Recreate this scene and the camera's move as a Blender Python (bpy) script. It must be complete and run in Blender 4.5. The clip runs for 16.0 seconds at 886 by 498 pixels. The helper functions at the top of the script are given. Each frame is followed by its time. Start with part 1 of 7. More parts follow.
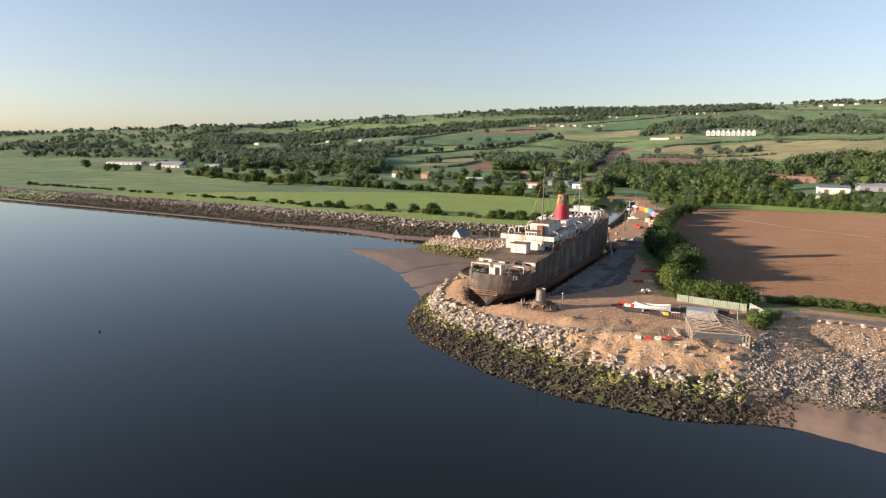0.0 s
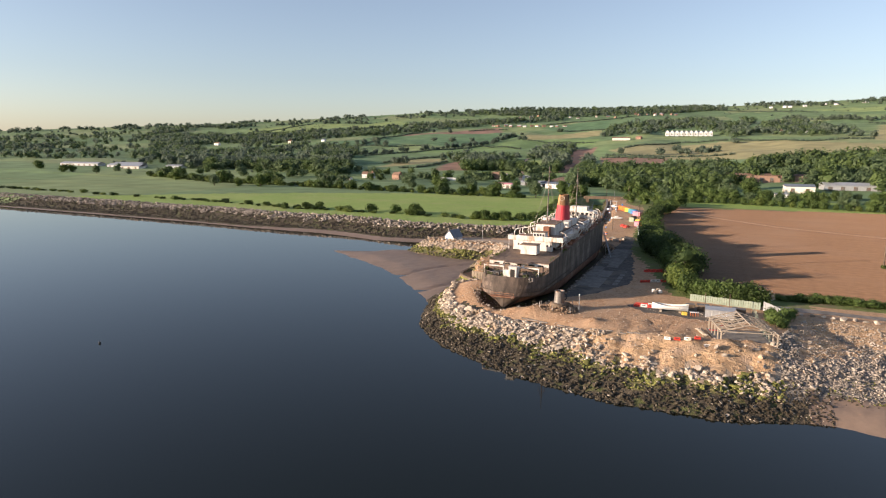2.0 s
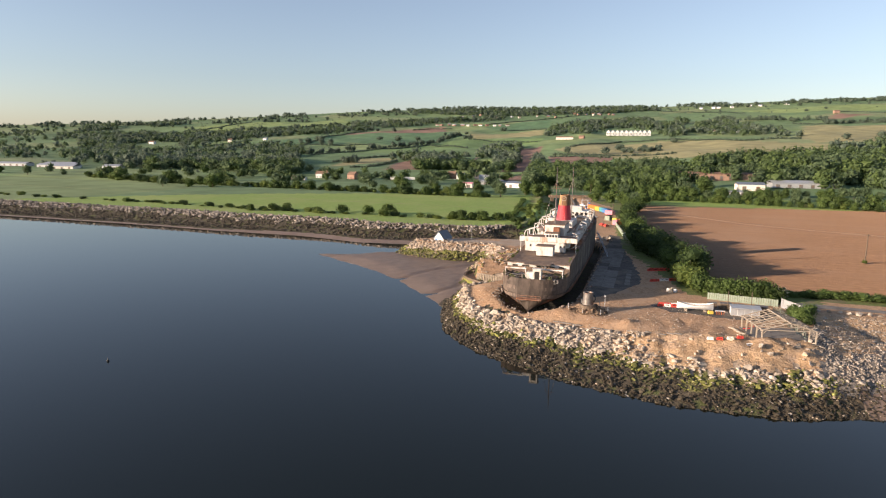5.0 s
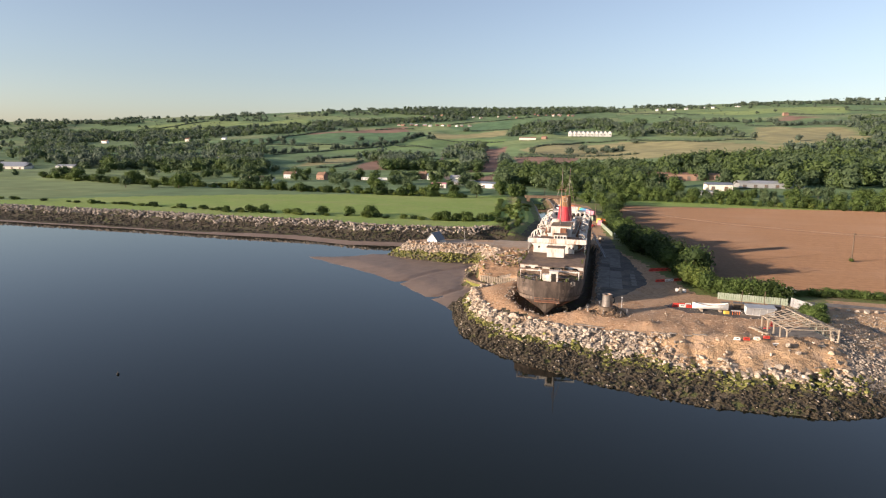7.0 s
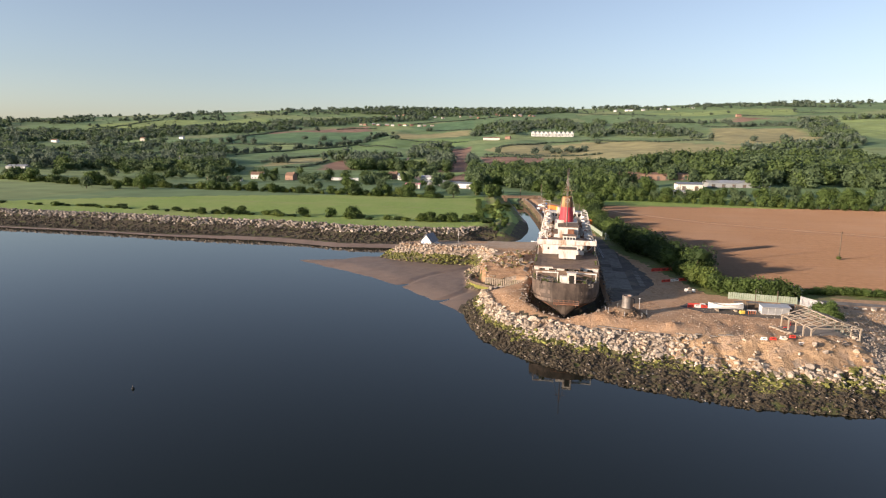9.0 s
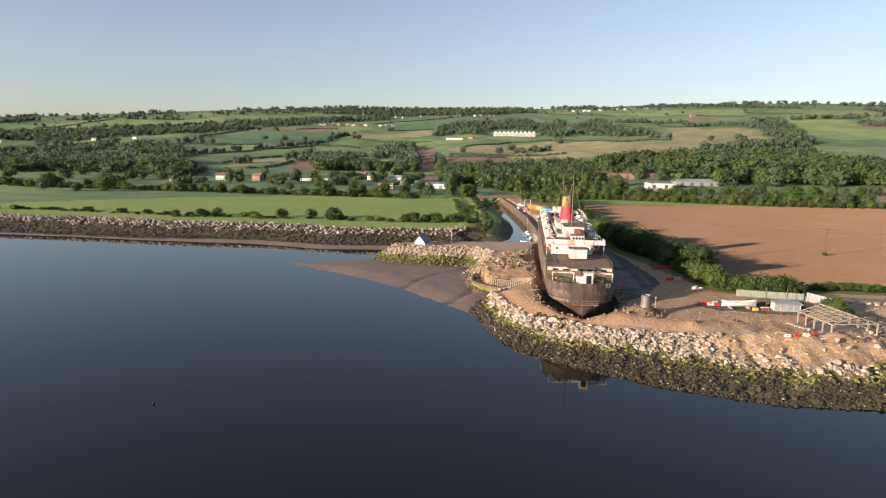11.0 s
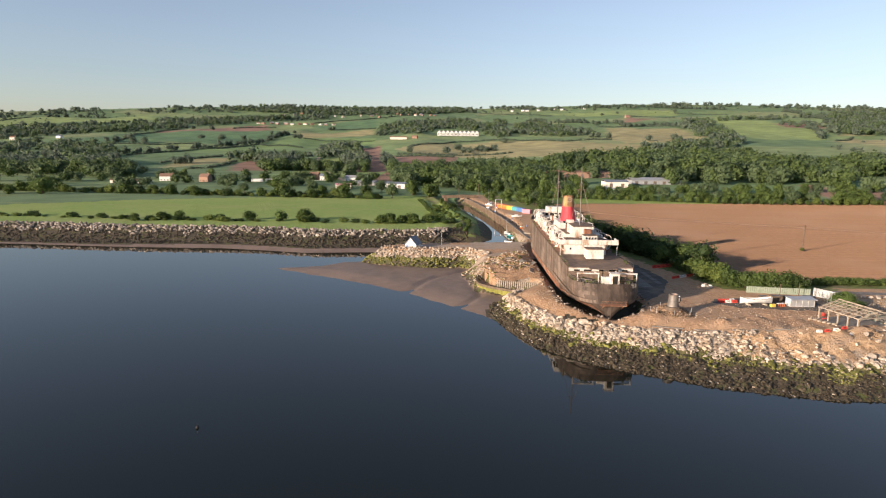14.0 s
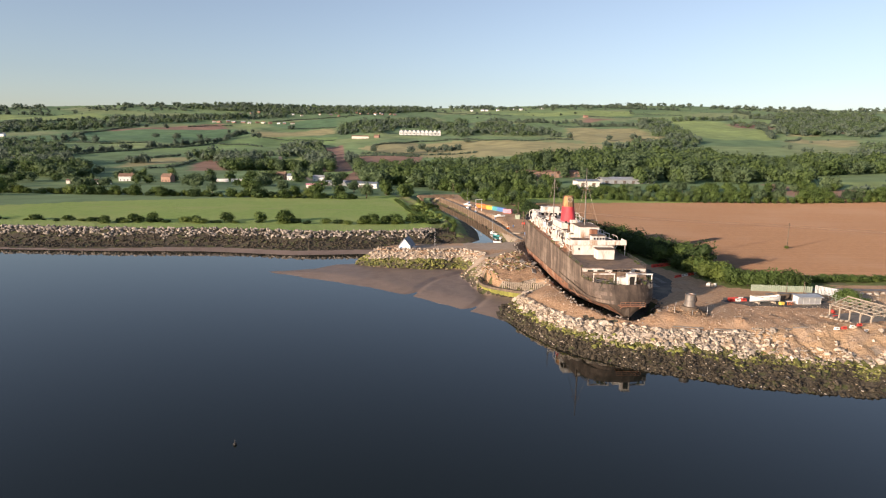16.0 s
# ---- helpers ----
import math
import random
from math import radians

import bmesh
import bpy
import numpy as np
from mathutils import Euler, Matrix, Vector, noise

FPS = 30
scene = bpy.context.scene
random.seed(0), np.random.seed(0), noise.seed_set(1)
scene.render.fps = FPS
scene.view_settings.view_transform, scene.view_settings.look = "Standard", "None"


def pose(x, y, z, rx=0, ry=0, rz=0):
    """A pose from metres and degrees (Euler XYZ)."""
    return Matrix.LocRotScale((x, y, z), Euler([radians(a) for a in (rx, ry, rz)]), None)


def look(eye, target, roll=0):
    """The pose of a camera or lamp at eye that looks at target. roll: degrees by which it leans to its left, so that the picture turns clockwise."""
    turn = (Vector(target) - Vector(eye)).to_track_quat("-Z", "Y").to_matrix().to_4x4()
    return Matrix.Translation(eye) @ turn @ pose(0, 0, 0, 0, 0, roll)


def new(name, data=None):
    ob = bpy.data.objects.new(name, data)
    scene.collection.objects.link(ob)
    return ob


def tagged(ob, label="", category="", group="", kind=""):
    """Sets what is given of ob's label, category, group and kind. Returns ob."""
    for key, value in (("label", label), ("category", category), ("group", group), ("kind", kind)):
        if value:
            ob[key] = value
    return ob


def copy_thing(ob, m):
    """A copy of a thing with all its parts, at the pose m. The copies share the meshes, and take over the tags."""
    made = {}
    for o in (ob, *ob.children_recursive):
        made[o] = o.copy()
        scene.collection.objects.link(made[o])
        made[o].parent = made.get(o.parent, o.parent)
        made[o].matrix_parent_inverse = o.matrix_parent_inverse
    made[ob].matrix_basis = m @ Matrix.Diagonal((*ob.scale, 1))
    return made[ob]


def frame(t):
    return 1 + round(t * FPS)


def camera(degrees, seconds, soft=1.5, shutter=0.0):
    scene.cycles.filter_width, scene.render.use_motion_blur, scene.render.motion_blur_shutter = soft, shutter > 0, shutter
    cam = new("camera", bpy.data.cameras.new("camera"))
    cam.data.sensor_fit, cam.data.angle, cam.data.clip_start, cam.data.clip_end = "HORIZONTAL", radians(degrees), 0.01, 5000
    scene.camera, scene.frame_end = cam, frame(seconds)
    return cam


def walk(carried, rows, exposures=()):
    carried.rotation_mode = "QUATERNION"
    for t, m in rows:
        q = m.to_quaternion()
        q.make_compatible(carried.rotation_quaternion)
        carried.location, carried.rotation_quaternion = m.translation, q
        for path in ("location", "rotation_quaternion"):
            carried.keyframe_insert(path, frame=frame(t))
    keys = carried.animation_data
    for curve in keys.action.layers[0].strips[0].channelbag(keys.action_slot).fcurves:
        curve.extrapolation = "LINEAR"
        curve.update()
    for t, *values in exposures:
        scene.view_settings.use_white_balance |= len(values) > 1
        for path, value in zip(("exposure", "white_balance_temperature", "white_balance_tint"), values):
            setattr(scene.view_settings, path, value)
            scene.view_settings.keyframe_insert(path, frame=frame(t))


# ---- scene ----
cam = camera(71.2, 16.0, soft=1.15)
PATH = [
    (0, (66.686, -153.677, 48.782), (65.769, -151.93, 48.453), 0.5),
    (0.5, (62.96, -154.476, 48.738), (62.071, -152.714, 48.409), 0.5),
    (1, (59.274, -155.317, 48.705), (58.414, -153.541, 48.376), 0.5),
    (1.5, (55.592, -156.21, 48.684), (54.761, -154.421, 48.357), 0.5),
    (2, (51.883, -157.118, 48.709), (51.081, -155.316, 48.382), 0.5),
    (2.5, (48.149, -157.956, 48.76), (47.377, -156.14, 48.433), 0.5),
    (3, (44.384, -158.688, 48.819), (43.641, -156.861, 48.491), 0.6),
    (3.5, (40.552, -159.325, 48.858), (39.84, -157.485, 48.53), 0.6),
    (4, (36.704, -159.879, 48.883), (36.022, -158.027, 48.554), 0.6),
    (6.5, (17.469, -161.799, 48.883), (16.942, -159.897, 48.556), 0.6),
    (7, (13.525, -161.98, 48.89), (13.03, -160.07, 48.563), 0.7),
    (7.5, (9.574, -162.07, 48.891), (9.11, -160.152, 48.564), 0.7),
    (8, (5.643, -162.061, 48.885), (5.211, -160.136, 48.558), 0.7),
    (8.5, (1.721, -161.965, 48.893), (1.321, -160.033, 48.566), 0.8),
    (9, (-2.164, -161.791, 48.885), (-2.532, -159.852, 48.559), 0.8),
    (11.5, (-21.587, -160.317, 48.554), (-21.791, -158.354, 48.229), 0.7),
    (12, (-25.492, -159.834, 48.532), (-25.663, -157.868, 48.207), 0.7),
    (12.5, (-29.398, -159.286, 48.503), (-29.535, -157.317, 48.179), 0.7),
    (13, (-33.304, -158.685, 48.472), (-33.407, -156.714, 48.147), 0.7),
    (13.5, (-37.19, -157.955, 48.439), (-37.259, -155.983, 48.114), 0.8),
    (14, (-41.056, -157.142, 48.406), (-41.092, -155.168, 48.082), 0.7),
    (14.5, (-44.87, -156.273, 48.363), (-44.872, -154.3, 48.038), 0.8),
    (15, (-48.631, -155.32, 48.349), (-48.6, -153.347, 48.025), 0.8),
    (15.5, (-52.433, -154.347, 48.342), (-52.368, -152.374, 48.019), 0.8),
    (16, (-56.33, -153.347, 48.333), (-56.23, -151.376, 48.009), 0.8),
]
walk(cam, [(t, look(eye, target, roll)) for t, eye, target, roll in PATH], exposures=[(0, 1.0, 6250, 18), (16, 0.86, 6250, 18)])

# ---- world, sun, exposure ----
SUN_AZ, SUN_EL = 233.0, 12.3   # degrees clockwise from +y; the ship's stern faces -y
world = bpy.data.worlds.new("world")
scene.world = world
world.use_nodes = True
wn = world.node_tree
sky = wn.nodes.new("ShaderNodeTexSky")
sky.sky_type = "NISHITA"
sky.sun_disc = False
sky.sun_elevation, sky.sun_rotation = radians(SUN_EL), radians(SUN_AZ)
sky.air_density, sky.dust_density, sky.ozone_density = 1.0, 0.8, 1.9
wn.nodes["Background"].inputs["Strength"].default_value = 0.094
haze = wn.nodes.new("ShaderNodeHueSaturation")   # a thin summer haze pales the whole sky
haze.inputs["Saturation"].default_value = 0.76
wn.links.new(sky.outputs[0], haze.inputs["Color"])
wn.links.new(haze.outputs[0], wn.nodes["Background"].inputs["Color"])

sun_dir = Vector((math.sin(radians(SUN_AZ)) * math.cos(radians(SUN_EL)),
                  math.cos(radians(SUN_AZ)) * math.cos(radians(SUN_EL)), math.sin(radians(SUN_EL))))
sun = new("sun", bpy.data.lights.new("sun", "SUN"))
sun.data.energy, sun.data.angle, sun.data.color = 5.2, radians(0.6), (1.0, 0.80, 0.57)
sun.matrix_world = look(sun_dir * 200, (0, 0, 0))

# ---- materials ----
def nodes_of(m):
    m.use_nodes = True
    n = m.node_tree.nodes
    return n, m.node_tree.links, n["Principled BSDF"]


def ramp(n, stops):
    r = n.new("ShaderNodeValToRGB")
    while len(r.color_ramp.elements) < len(stops):
        r.color_ramp.elements.new(0.5)
    for e, (p, c) in zip(r.color_ramp.elements, stops):
        e.position, e.color = p, (*c, 1)
    return r


def surface(name, dark, light, scale=1.0, rough=0.85, bump=0.3, metal=0.0, blotch=None, blotch_scale=0.12,
            blotch_amount=0.5, streak=False, per_object=0.0, per_island=0.0, local=False, spec=0.3, furrow=0.0):
    """A weathered surface: fine grain from dark to light, larger blotches of another colour, relief."""
    m = bpy.data.materials.new(name)
    n, l, p = nodes_of(m)
    if local:
        pos = n.new("ShaderNodeTexCoord").outputs["Object"]
    else:
        pos = n.new("ShaderNodeNewGeometry").outputs["Position"]
    if streak:
        mp = n.new("ShaderNodeMapping")
        mp.inputs["Scale"].default_value = (1.0, 1.0, 0.3)
        l.new(pos, mp.inputs["Vector"])
        pos2 = mp.outputs[0]
    else:
        pos2 = pos
    fine = n.new("ShaderNodeTexNoise")
    fine.inputs["Scale"].default_value, fine.inputs["Detail"].default_value = scale, 6
    fine.inputs["Roughness"].default_value = 0.65
    l.new(pos2, fine.inputs["Vector"])
    r = ramp(n, [(0.32, dark), (0.68, light)])
    l.new(fine.outputs["Fac"], r.inputs["Fac"])
    out = r.outputs["Color"]
    if blotch:
        big = n.new("ShaderNodeTexNoise")
        big.inputs["Scale"].default_value, big.inputs["Detail"].default_value = blotch_scale, 5
        big.inputs["Roughness"].default_value = 0.6
        l.new(pos2, big.inputs["Vector"])
        lo = 0.68 - 0.36 * blotch_amount
        mask = ramp(n, [(lo, (0, 0, 0)), (min(lo + 0.14, 1), (1, 1, 1))])
        l.new(big.outputs["Fac"], mask.inputs["Fac"])
        mix = n.new("ShaderNodeMix")
        mix.data_type = "RGBA"
        l.new(mask.outputs["Color"], mix.inputs["Factor"])
        l.new(out, mix.inputs["A"])
        mul = n.new("ShaderNodeMix")
        mul.data_type, mul.blend_type = "RGBA", "MULTIPLY"
        mul.inputs["Factor"].default_value = 0.5
        mul.inputs["A"].default_value = (*blotch, 1)
        l.new(out, mul.inputs["B"])
        ad = n.new("ShaderNodeMix")
        ad.data_type = "RGBA"
        ad.inputs["Factor"].default_value = 0.75
        l.new(mul.outputs["Result"], ad.inputs["A"])
        ad.inputs["B"].default_value = (*blotch, 1)
        l.new(ad.outputs["Result"], mix.inputs["B"])
        out = mix.outputs["Result"]
    if furrow:
        fm = n.new("ShaderNodeMapping")
        fm.inputs["Scale"].default_value, fm.inputs["Rotation"].default_value = (0.012, 0.55, 0.1), (0, 0, radians(-9))
        l.new(pos, fm.inputs["Vector"])
        ft = n.new("ShaderNodeTexNoise")
        ft.inputs["Scale"].default_value, ft.inputs["Detail"].default_value = 1.0, 4
        l.new(fm.outputs[0], ft.inputs["Vector"])
        fr = n.new("ShaderNodeMapRange")
        fr.inputs["From Min"].default_value, fr.inputs["From Max"].default_value = 0.3, 0.7
        fr.inputs["To Min"].default_value, fr.inputs["To Max"].default_value = 1 - furrow, 1 + furrow
        l.new(ft.outputs["Fac"], fr.inputs["Value"])
        fh = n.new("ShaderNodeHueSaturation")
        l.new(fr.outputs[0], fh.inputs["Value"])
        l.new(out, fh.inputs["Color"])
        out = fh.outputs["Color"]
    if per_object or per_island:
        src = n.new("ShaderNodeObjectInfo").outputs["Random"] if per_object else \
            n.new("ShaderNodeNewGeometry").outputs["Random Per Island"]
        amount = per_object or per_island
        mr = n.new("ShaderNodeMapRange")
        mr.inputs["To Min"].default_value, mr.inputs["To Max"].default_value = 1 - amount, 1 + amount
        l.new(src, mr.inputs["Value"])
        hsv = n.new("ShaderNodeHueSaturation")
        l.new(mr.outputs[0], hsv.inputs["Value"])
        l.new(out, hsv.inputs["Color"])
        out = hsv.outputs["Color"]
    l.new(out, p.inputs["Base Color"])
    p.inputs["Roughness"].default_value, p.inputs["Metallic"].default_value = rough, metal
    p.inputs["Specular IOR Level"].default_value = spec
    if furrow:
        p.inputs["Diffuse Roughness"].default_value = 1.0
    if bump:
        b = n.new("ShaderNodeBump")
        b.inputs["Strength"].default_value, b.inputs["Distance"].default_value = bump, 0.6 / max(scale, 0.3)
        l.new(fine.outputs["Fac"], b.inputs["Height"])
        l.new(b.outputs[0], p.inputs["Normal"])
    return m


def leaf_material(name, dark, light, spread=0.4):
    m = bpy.data.materials.new(name)
    n, l, p = nodes_of(m)
    g = n.new("ShaderNodeNewGeometry")
    oi = n.new("ShaderNodeObjectInfo")
    big = n.new("ShaderNodeTexNoise")
    big.inputs["Scale"].default_value = 0.09
    l.new(g.outputs["Position"], big.inputs["Vector"])
    add = n.new("ShaderNodeMath")
    add.operation = "MULTIPLY_ADD"
    add.inputs[1].default_value = spread
    l.new(g.outputs["Random Per Island"], add.inputs[0])
    l.new(big.outputs["Fac"], add.inputs[2])
    ad2 = n.new("ShaderNodeMath")
    ad2.operation = "MULTIPLY_ADD"
    ad2.inputs[1].default_value = 0.3
    l.new(oi.outputs["Random"], ad2.inputs[0])
    l.new(add.outputs[0], ad2.inputs[2])
    r = ramp(n, [(0.35, dark), (1.0, light)])
    l.new(ad2.outputs[0], r.inputs["Fac"])
    l.new(r.outputs["Color"], p.inputs["Base Color"])
    p.inputs["Roughness"].default_value = 0.65
    p.inputs["Specular IOR Level"].default_value = 0.2
    tr_ = n.new("ShaderNodeBsdfTranslucent")      # thin leaves let some light through
    l.new(r.outputs["Color"], tr_.inputs["Color"])
    mx_ = n.new("ShaderNodeMixShader")
    mx_.inputs["Fac"].default_value = 0.4
    l.new(p.outputs[0], mx_.inputs[1])
    l.new(tr_.outputs[0], mx_.inputs[2])
    l.new(mx_.outputs[0], n["Material Output"].inputs["Surface"])
    return m


M = {}
M["dirt"] = surface("packed_earth", (0.27, 0.155, 0.083), (0.53, 0.35, 0.21), 1.3, 0.95, 0.8, blotch=(0.45, 0.31, 0.20), blotch_scale=0.13)
M["sand_bank"] = surface("sandy_bank", (0.30, 0.185, 0.10), (0.55, 0.385, 0.23), 0.9, 0.95, 1.0, blotch=(0.44, 0.32, 0.22), blotch_scale=0.25)
M["mud"] = surface("estuary_mud", (0.158, 0.112, 0.083), (0.218, 0.160, 0.120), 0.25, 0.55, 0.12, blotch=(0.245, 0.18, 0.135), blotch_scale=0.05, spec=0.35)
# dark weedy bed; also paints shade on the dock floor and between boulders
M["shore"] = surface("weed_and_shade_rubble", (0.03, 0.025, 0.018), (0.11, 0.09, 0.062), 1.3, 0.9, 0.9, blotch=(0.09, 0.10, 0.035), blotch_scale=0.3)
M["pale_rubble"] = surface("pale_rubble_bed", (0.17, 0.135, 0.10), (0.44, 0.36, 0.28), 1.8, 0.95, 0.9, blotch=(0.34, 0.25, 0.17), blotch_scale=0.25)
M["green_rubble"] = surface("mossy_rubble_bed", (0.05, 0.05, 0.02), (0.21, 0.185, 0.085), 1.6, 0.9, 0.9, blotch=(0.10, 0.115, 0.03), blotch_scale=0.3)
M["asphalt"] = surface("worn_asphalt", (0.055, 0.050, 0.045), (0.125, 0.112, 0.098), 0.7, 0.9, 0.3, blotch=(0.20, 0.165, 0.13), blotch_scale=0.12)
M["concrete"] = surface("pale_concrete", (0.14, 0.128, 0.115), (0.235, 0.217, 0.195), 0.6, 0.9, 0.2, blotch=(0.13, 0.118, 0.105), blotch_scale=0.2)
M["meadow"] = surface("meadow_grass", (0.175, 0.255, 0.052), (0.245, 0.335, 0.08), 0.35, 0.9, 0.3, blotch=(0.28, 0.34, 0.10), blotch_scale=0.018, blotch_amount=0.6)
M["pale_track"] = surface("pale_gravel_track", (0.30, 0.235, 0.175), (0.42, 0.34, 0.265), 0.8, 0.95, 0.4, blotch=(0.36, 0.27, 0.19), blotch_scale=0.15)
M["grey_rubble"] = surface("grey_rubble_bed", (0.09, 0.08, 0.068), (0.30, 0.265, 0.225), 2.0, 0.95, 0.9, blotch=(0.20, 0.165, 0.125), blotch_scale=0.2)
M["rough_grass"] = surface("rough_grass", (0.09, 0.125, 0.03), (0.18, 0.21, 0.065), 0.6, 0.95, 0.6, blotch=(0.19, 0.165, 0.10), blotch_scale=0.1)
M["plough"] = surface("ploughed_soil", (0.130, 0.073, 0.039), (0.188, 0.111, 0.062), 0.45, 0.95, 0.35, blotch=(0.19, 0.117, 0.071), blotch_scale=0.02, furrow=0.11)
M["rock_pale"] = surface("pale_limestone", (0.25, 0.21, 0.165), (0.50, 0.43, 0.35), 1.6, 0.9, 0.5, per_island=0.42, blotch=(0.36, 0.28, 0.20), blotch_scale=0.25)
M["rock_grey"] = surface("grey_limestone", (0.155, 0.133, 0.11), (0.35, 0.305, 0.255), 1.6, 0.9, 0.5, per_island=0.5)
M["rock_green"] = surface("algae_stone", (0.055, 0.062, 0.014), (0.20, 0.20, 0.055), 1.2, 0.85, 0.5, per_island=0.5, blotch=(0.32, 0.26, 0.17), blotch_scale=0.5, blotch_amount=0.25)
M["rock_brown"] = surface("earthy_rubble", (0.10, 0.065, 0.04), (0.30, 0.215, 0.145), 1.6, 0.95, 0.6, per_island=0.5)
M["rock_dark"] = surface("weed_covered_stone", (0.018, 0.015, 0.010), (0.07, 0.056, 0.036), 1.4, 0.7, 0.6, per_island=0.5)
M["hull"] = surface("rusty_black_hull", (0.034, 0.026, 0.02), (0.10, 0.074, 0.058), 0.5, 0.7, 0.15, streak=True, blotch=(0.15, 0.112, 0.085), blotch_scale=0.22, blotch_amount=0.45)
M["rust"] = surface("red_lead_rust", (0.15, 0.06, 0.035), (0.33, 0.18, 0.11), 0.8, 0.85, 0.3, streak=True, blotch=(0.42, 0.33, 0.25), blotch_scale=0.3, blotch_amount=0.4)
M["white"] = surface("weathered_white_paint", (0.48, 0.45, 0.41), (0.69, 0.67, 0.63), 0.9, 0.55, 0.08, streak=True, blotch=(0.36, 0.24, 0.155), blotch_scale=0.6, blotch_amount=0.38)
M["white_clean"] = surface("white_paint", (0.58, 0.58, 0.56), (0.72, 0.72, 0.70), 0.8, 0.5, 0.05)
M["deck"] = surface("rotten_deck_planks", (0.105, 0.075, 0.058), (0.225, 0.165, 0.125), 0.9, 0.9, 0.3, blotch=(0.25, 0.17, 0.11), blotch_scale=0.25)
M["funnel_red"] = surface("faded_red_paint", (0.40, 0.030, 0.042), (0.53, 0.065, 0.075), 0.7, 0.6, 0.1, streak=True)
M["funnel_rust"] = surface("orange_rust", (0.10, 0.055, 0.03), (0.46, 0.25, 0.11), 0.6, 0.85, 0.3, streak=True, blotch=(0.045, 0.035, 0.03), blotch_scale=0.45, blotch_amount=0.5)
M["steel"] = surface("grey_steel", (0.10, 0.095, 0.09), (0.24, 0.22, 0.20), 1.0, 0.5, 0.1, metal=0.3, blotch=(0.22, 0.12, 0.07), blotch_scale=0.5)
M["galv"] = surface("galvanised_metal", (0.34, 0.35, 0.36), (0.48, 0.49, 0.50), 0.8, 0.45, 0.05, metal=0.4)
M["timber"] = surface("grey_timber", (0.25, 0.205, 0.155), (0.43, 0.37, 0.295), 1.5, 0.85, 0.2)
M["old_timber"] = surface("dark_timber", (0.07, 0.052, 0.038), (0.17, 0.13, 0.095), 1.2, 0.9, 0.3)
M["algae_wall"] = surface("algae_wall", (0.10, 0.105, 0.02), (0.24, 0.23, 0.05), 0.9, 0.8, 0.3, streak=True)
M["red_plastic"] = surface("red_plastic", (0.48, 0.045, 0.03), (0.60, 0.075, 0.05), 0.9, 0.5, 0.03)
M["white_plastic"] = surface("white_plastic", (0.62, 0.61, 0.58), (0.76, 0.75, 0.72), 0.9, 0.5, 0.03)
M["orange"] = surface("orange_paint", (0.62, 0.15, 0.03), (0.74, 0.21, 0.05), 0.8, 0.5, 0.05)
M["yellow"] = surface("yellow_paint", (0.60, 0.42, 0.07), (0.72, 0.52, 0.10), 0.8, 0.5, 0.05)
M["teal"] = surface("teal_paint", (0.05, 0.25, 0.28), (0.09, 0.34, 0.36), 0.8, 0.5, 0.05)
M["blue"] = surface("blue_paint", (0.06, 0.16, 0.36), (0.10, 0.22, 0.44), 0.8, 0.5, 0.05)
M["pink"] = surface("pink_paint", (0.55, 0.20, 0.26), (0.64, 0.28, 0.33), 0.8, 0.5, 0.05)
M["green_paint"] = surface("green_paint", (0.20, 0.25, 0.19), (0.30, 0.345, 0.27), 0.8, 0.7, 0.05)
M["slate"] = surface("blue_slate", (0.11, 0.135, 0.165), (0.19, 0.22, 0.26), 2.0, 0.6, 0.2)
M["tile_roof"] = surface("brown_roof_tiles", (0.14, 0.085, 0.06), (0.26, 0.17, 0.12), 1.0, 0.85, 0.2)
M["brick"] = surface("red_brick", (0.24, 0.15, 0.11), (0.36, 0.235, 0.175), 1.0, 0.9, 0.1)
M["render_wall"] = surface("cream_render", (0.60, 0.56, 0.48), (0.76, 0.72, 0.64), 0.4, 0.85, 0.05)
M["quay"] = surface("quay_masonry", (0.09, 0.065, 0.045), (0.23, 0.165, 0.11), 0.9, 0.9, 0.4, streak=True)
M["dark"] = surface("dark_opening", (0.012, 0.011, 0.01), (0.03, 0.027, 0.024), 1.0, 0.6, 0.0)
M["rubber"] = surface("black_rubber", (0.018, 0.018, 0.018), (0.035, 0.035, 0.035), 1.0, 0.8, 0.0)
M["bark"] = surface("bark", (0.06, 0.045, 0.032), (0.14, 0.11, 0.08), 2.0, 0.95, 0.4)
M["leaf"] = leaf_material("hawthorn_leaves", (0.025, 0.042, 0.012), (0.098, 0.148, 0.040))
M["leaf_wood"] = leaf_material("woodland_leaves", (0.036, 0.062, 0.022), (0.108, 0.158, 0.052))
# dark leaves; on the yard hedge the colour stands in for the ship's shadow
M["leaf_dark"] = leaf_material("dark_and_shaded_leaves", (0.014, 0.027, 0.010), (0.050, 0.082, 0.027))
M["old_leaf"] = leaf_material("weed_leaves", (0.05, 0.07, 0.02), (0.17, 0.19, 0.07))
M["leaf_bright"] = leaf_material("spring_leaves", (0.040, 0.062, 0.014), (0.140, 0.185, 0.045))
# both leaf colours paled and blued: haze of the distance painted in
M["leaf_haze"] = leaf_material("hazed_woodland_leaves", (0.074, 0.106, 0.080), (0.122, 0.160, 0.114), 0.22)
M["leaf_mid"] = leaf_material("half_hazed_leaves", (0.048, 0.078, 0.042), (0.112, 0.160, 0.074), 0.28)
M["hull_plate"] = surface("rusty_hull_plates", (0.050, 0.038, 0.031), (0.155, 0.116, 0.090), 0.45, 0.7, 0.12, streak=True, blotch=(0.27, 0.215, 0.17), blotch_scale=0.2, blotch_amount=0.5, per_object=0.13)
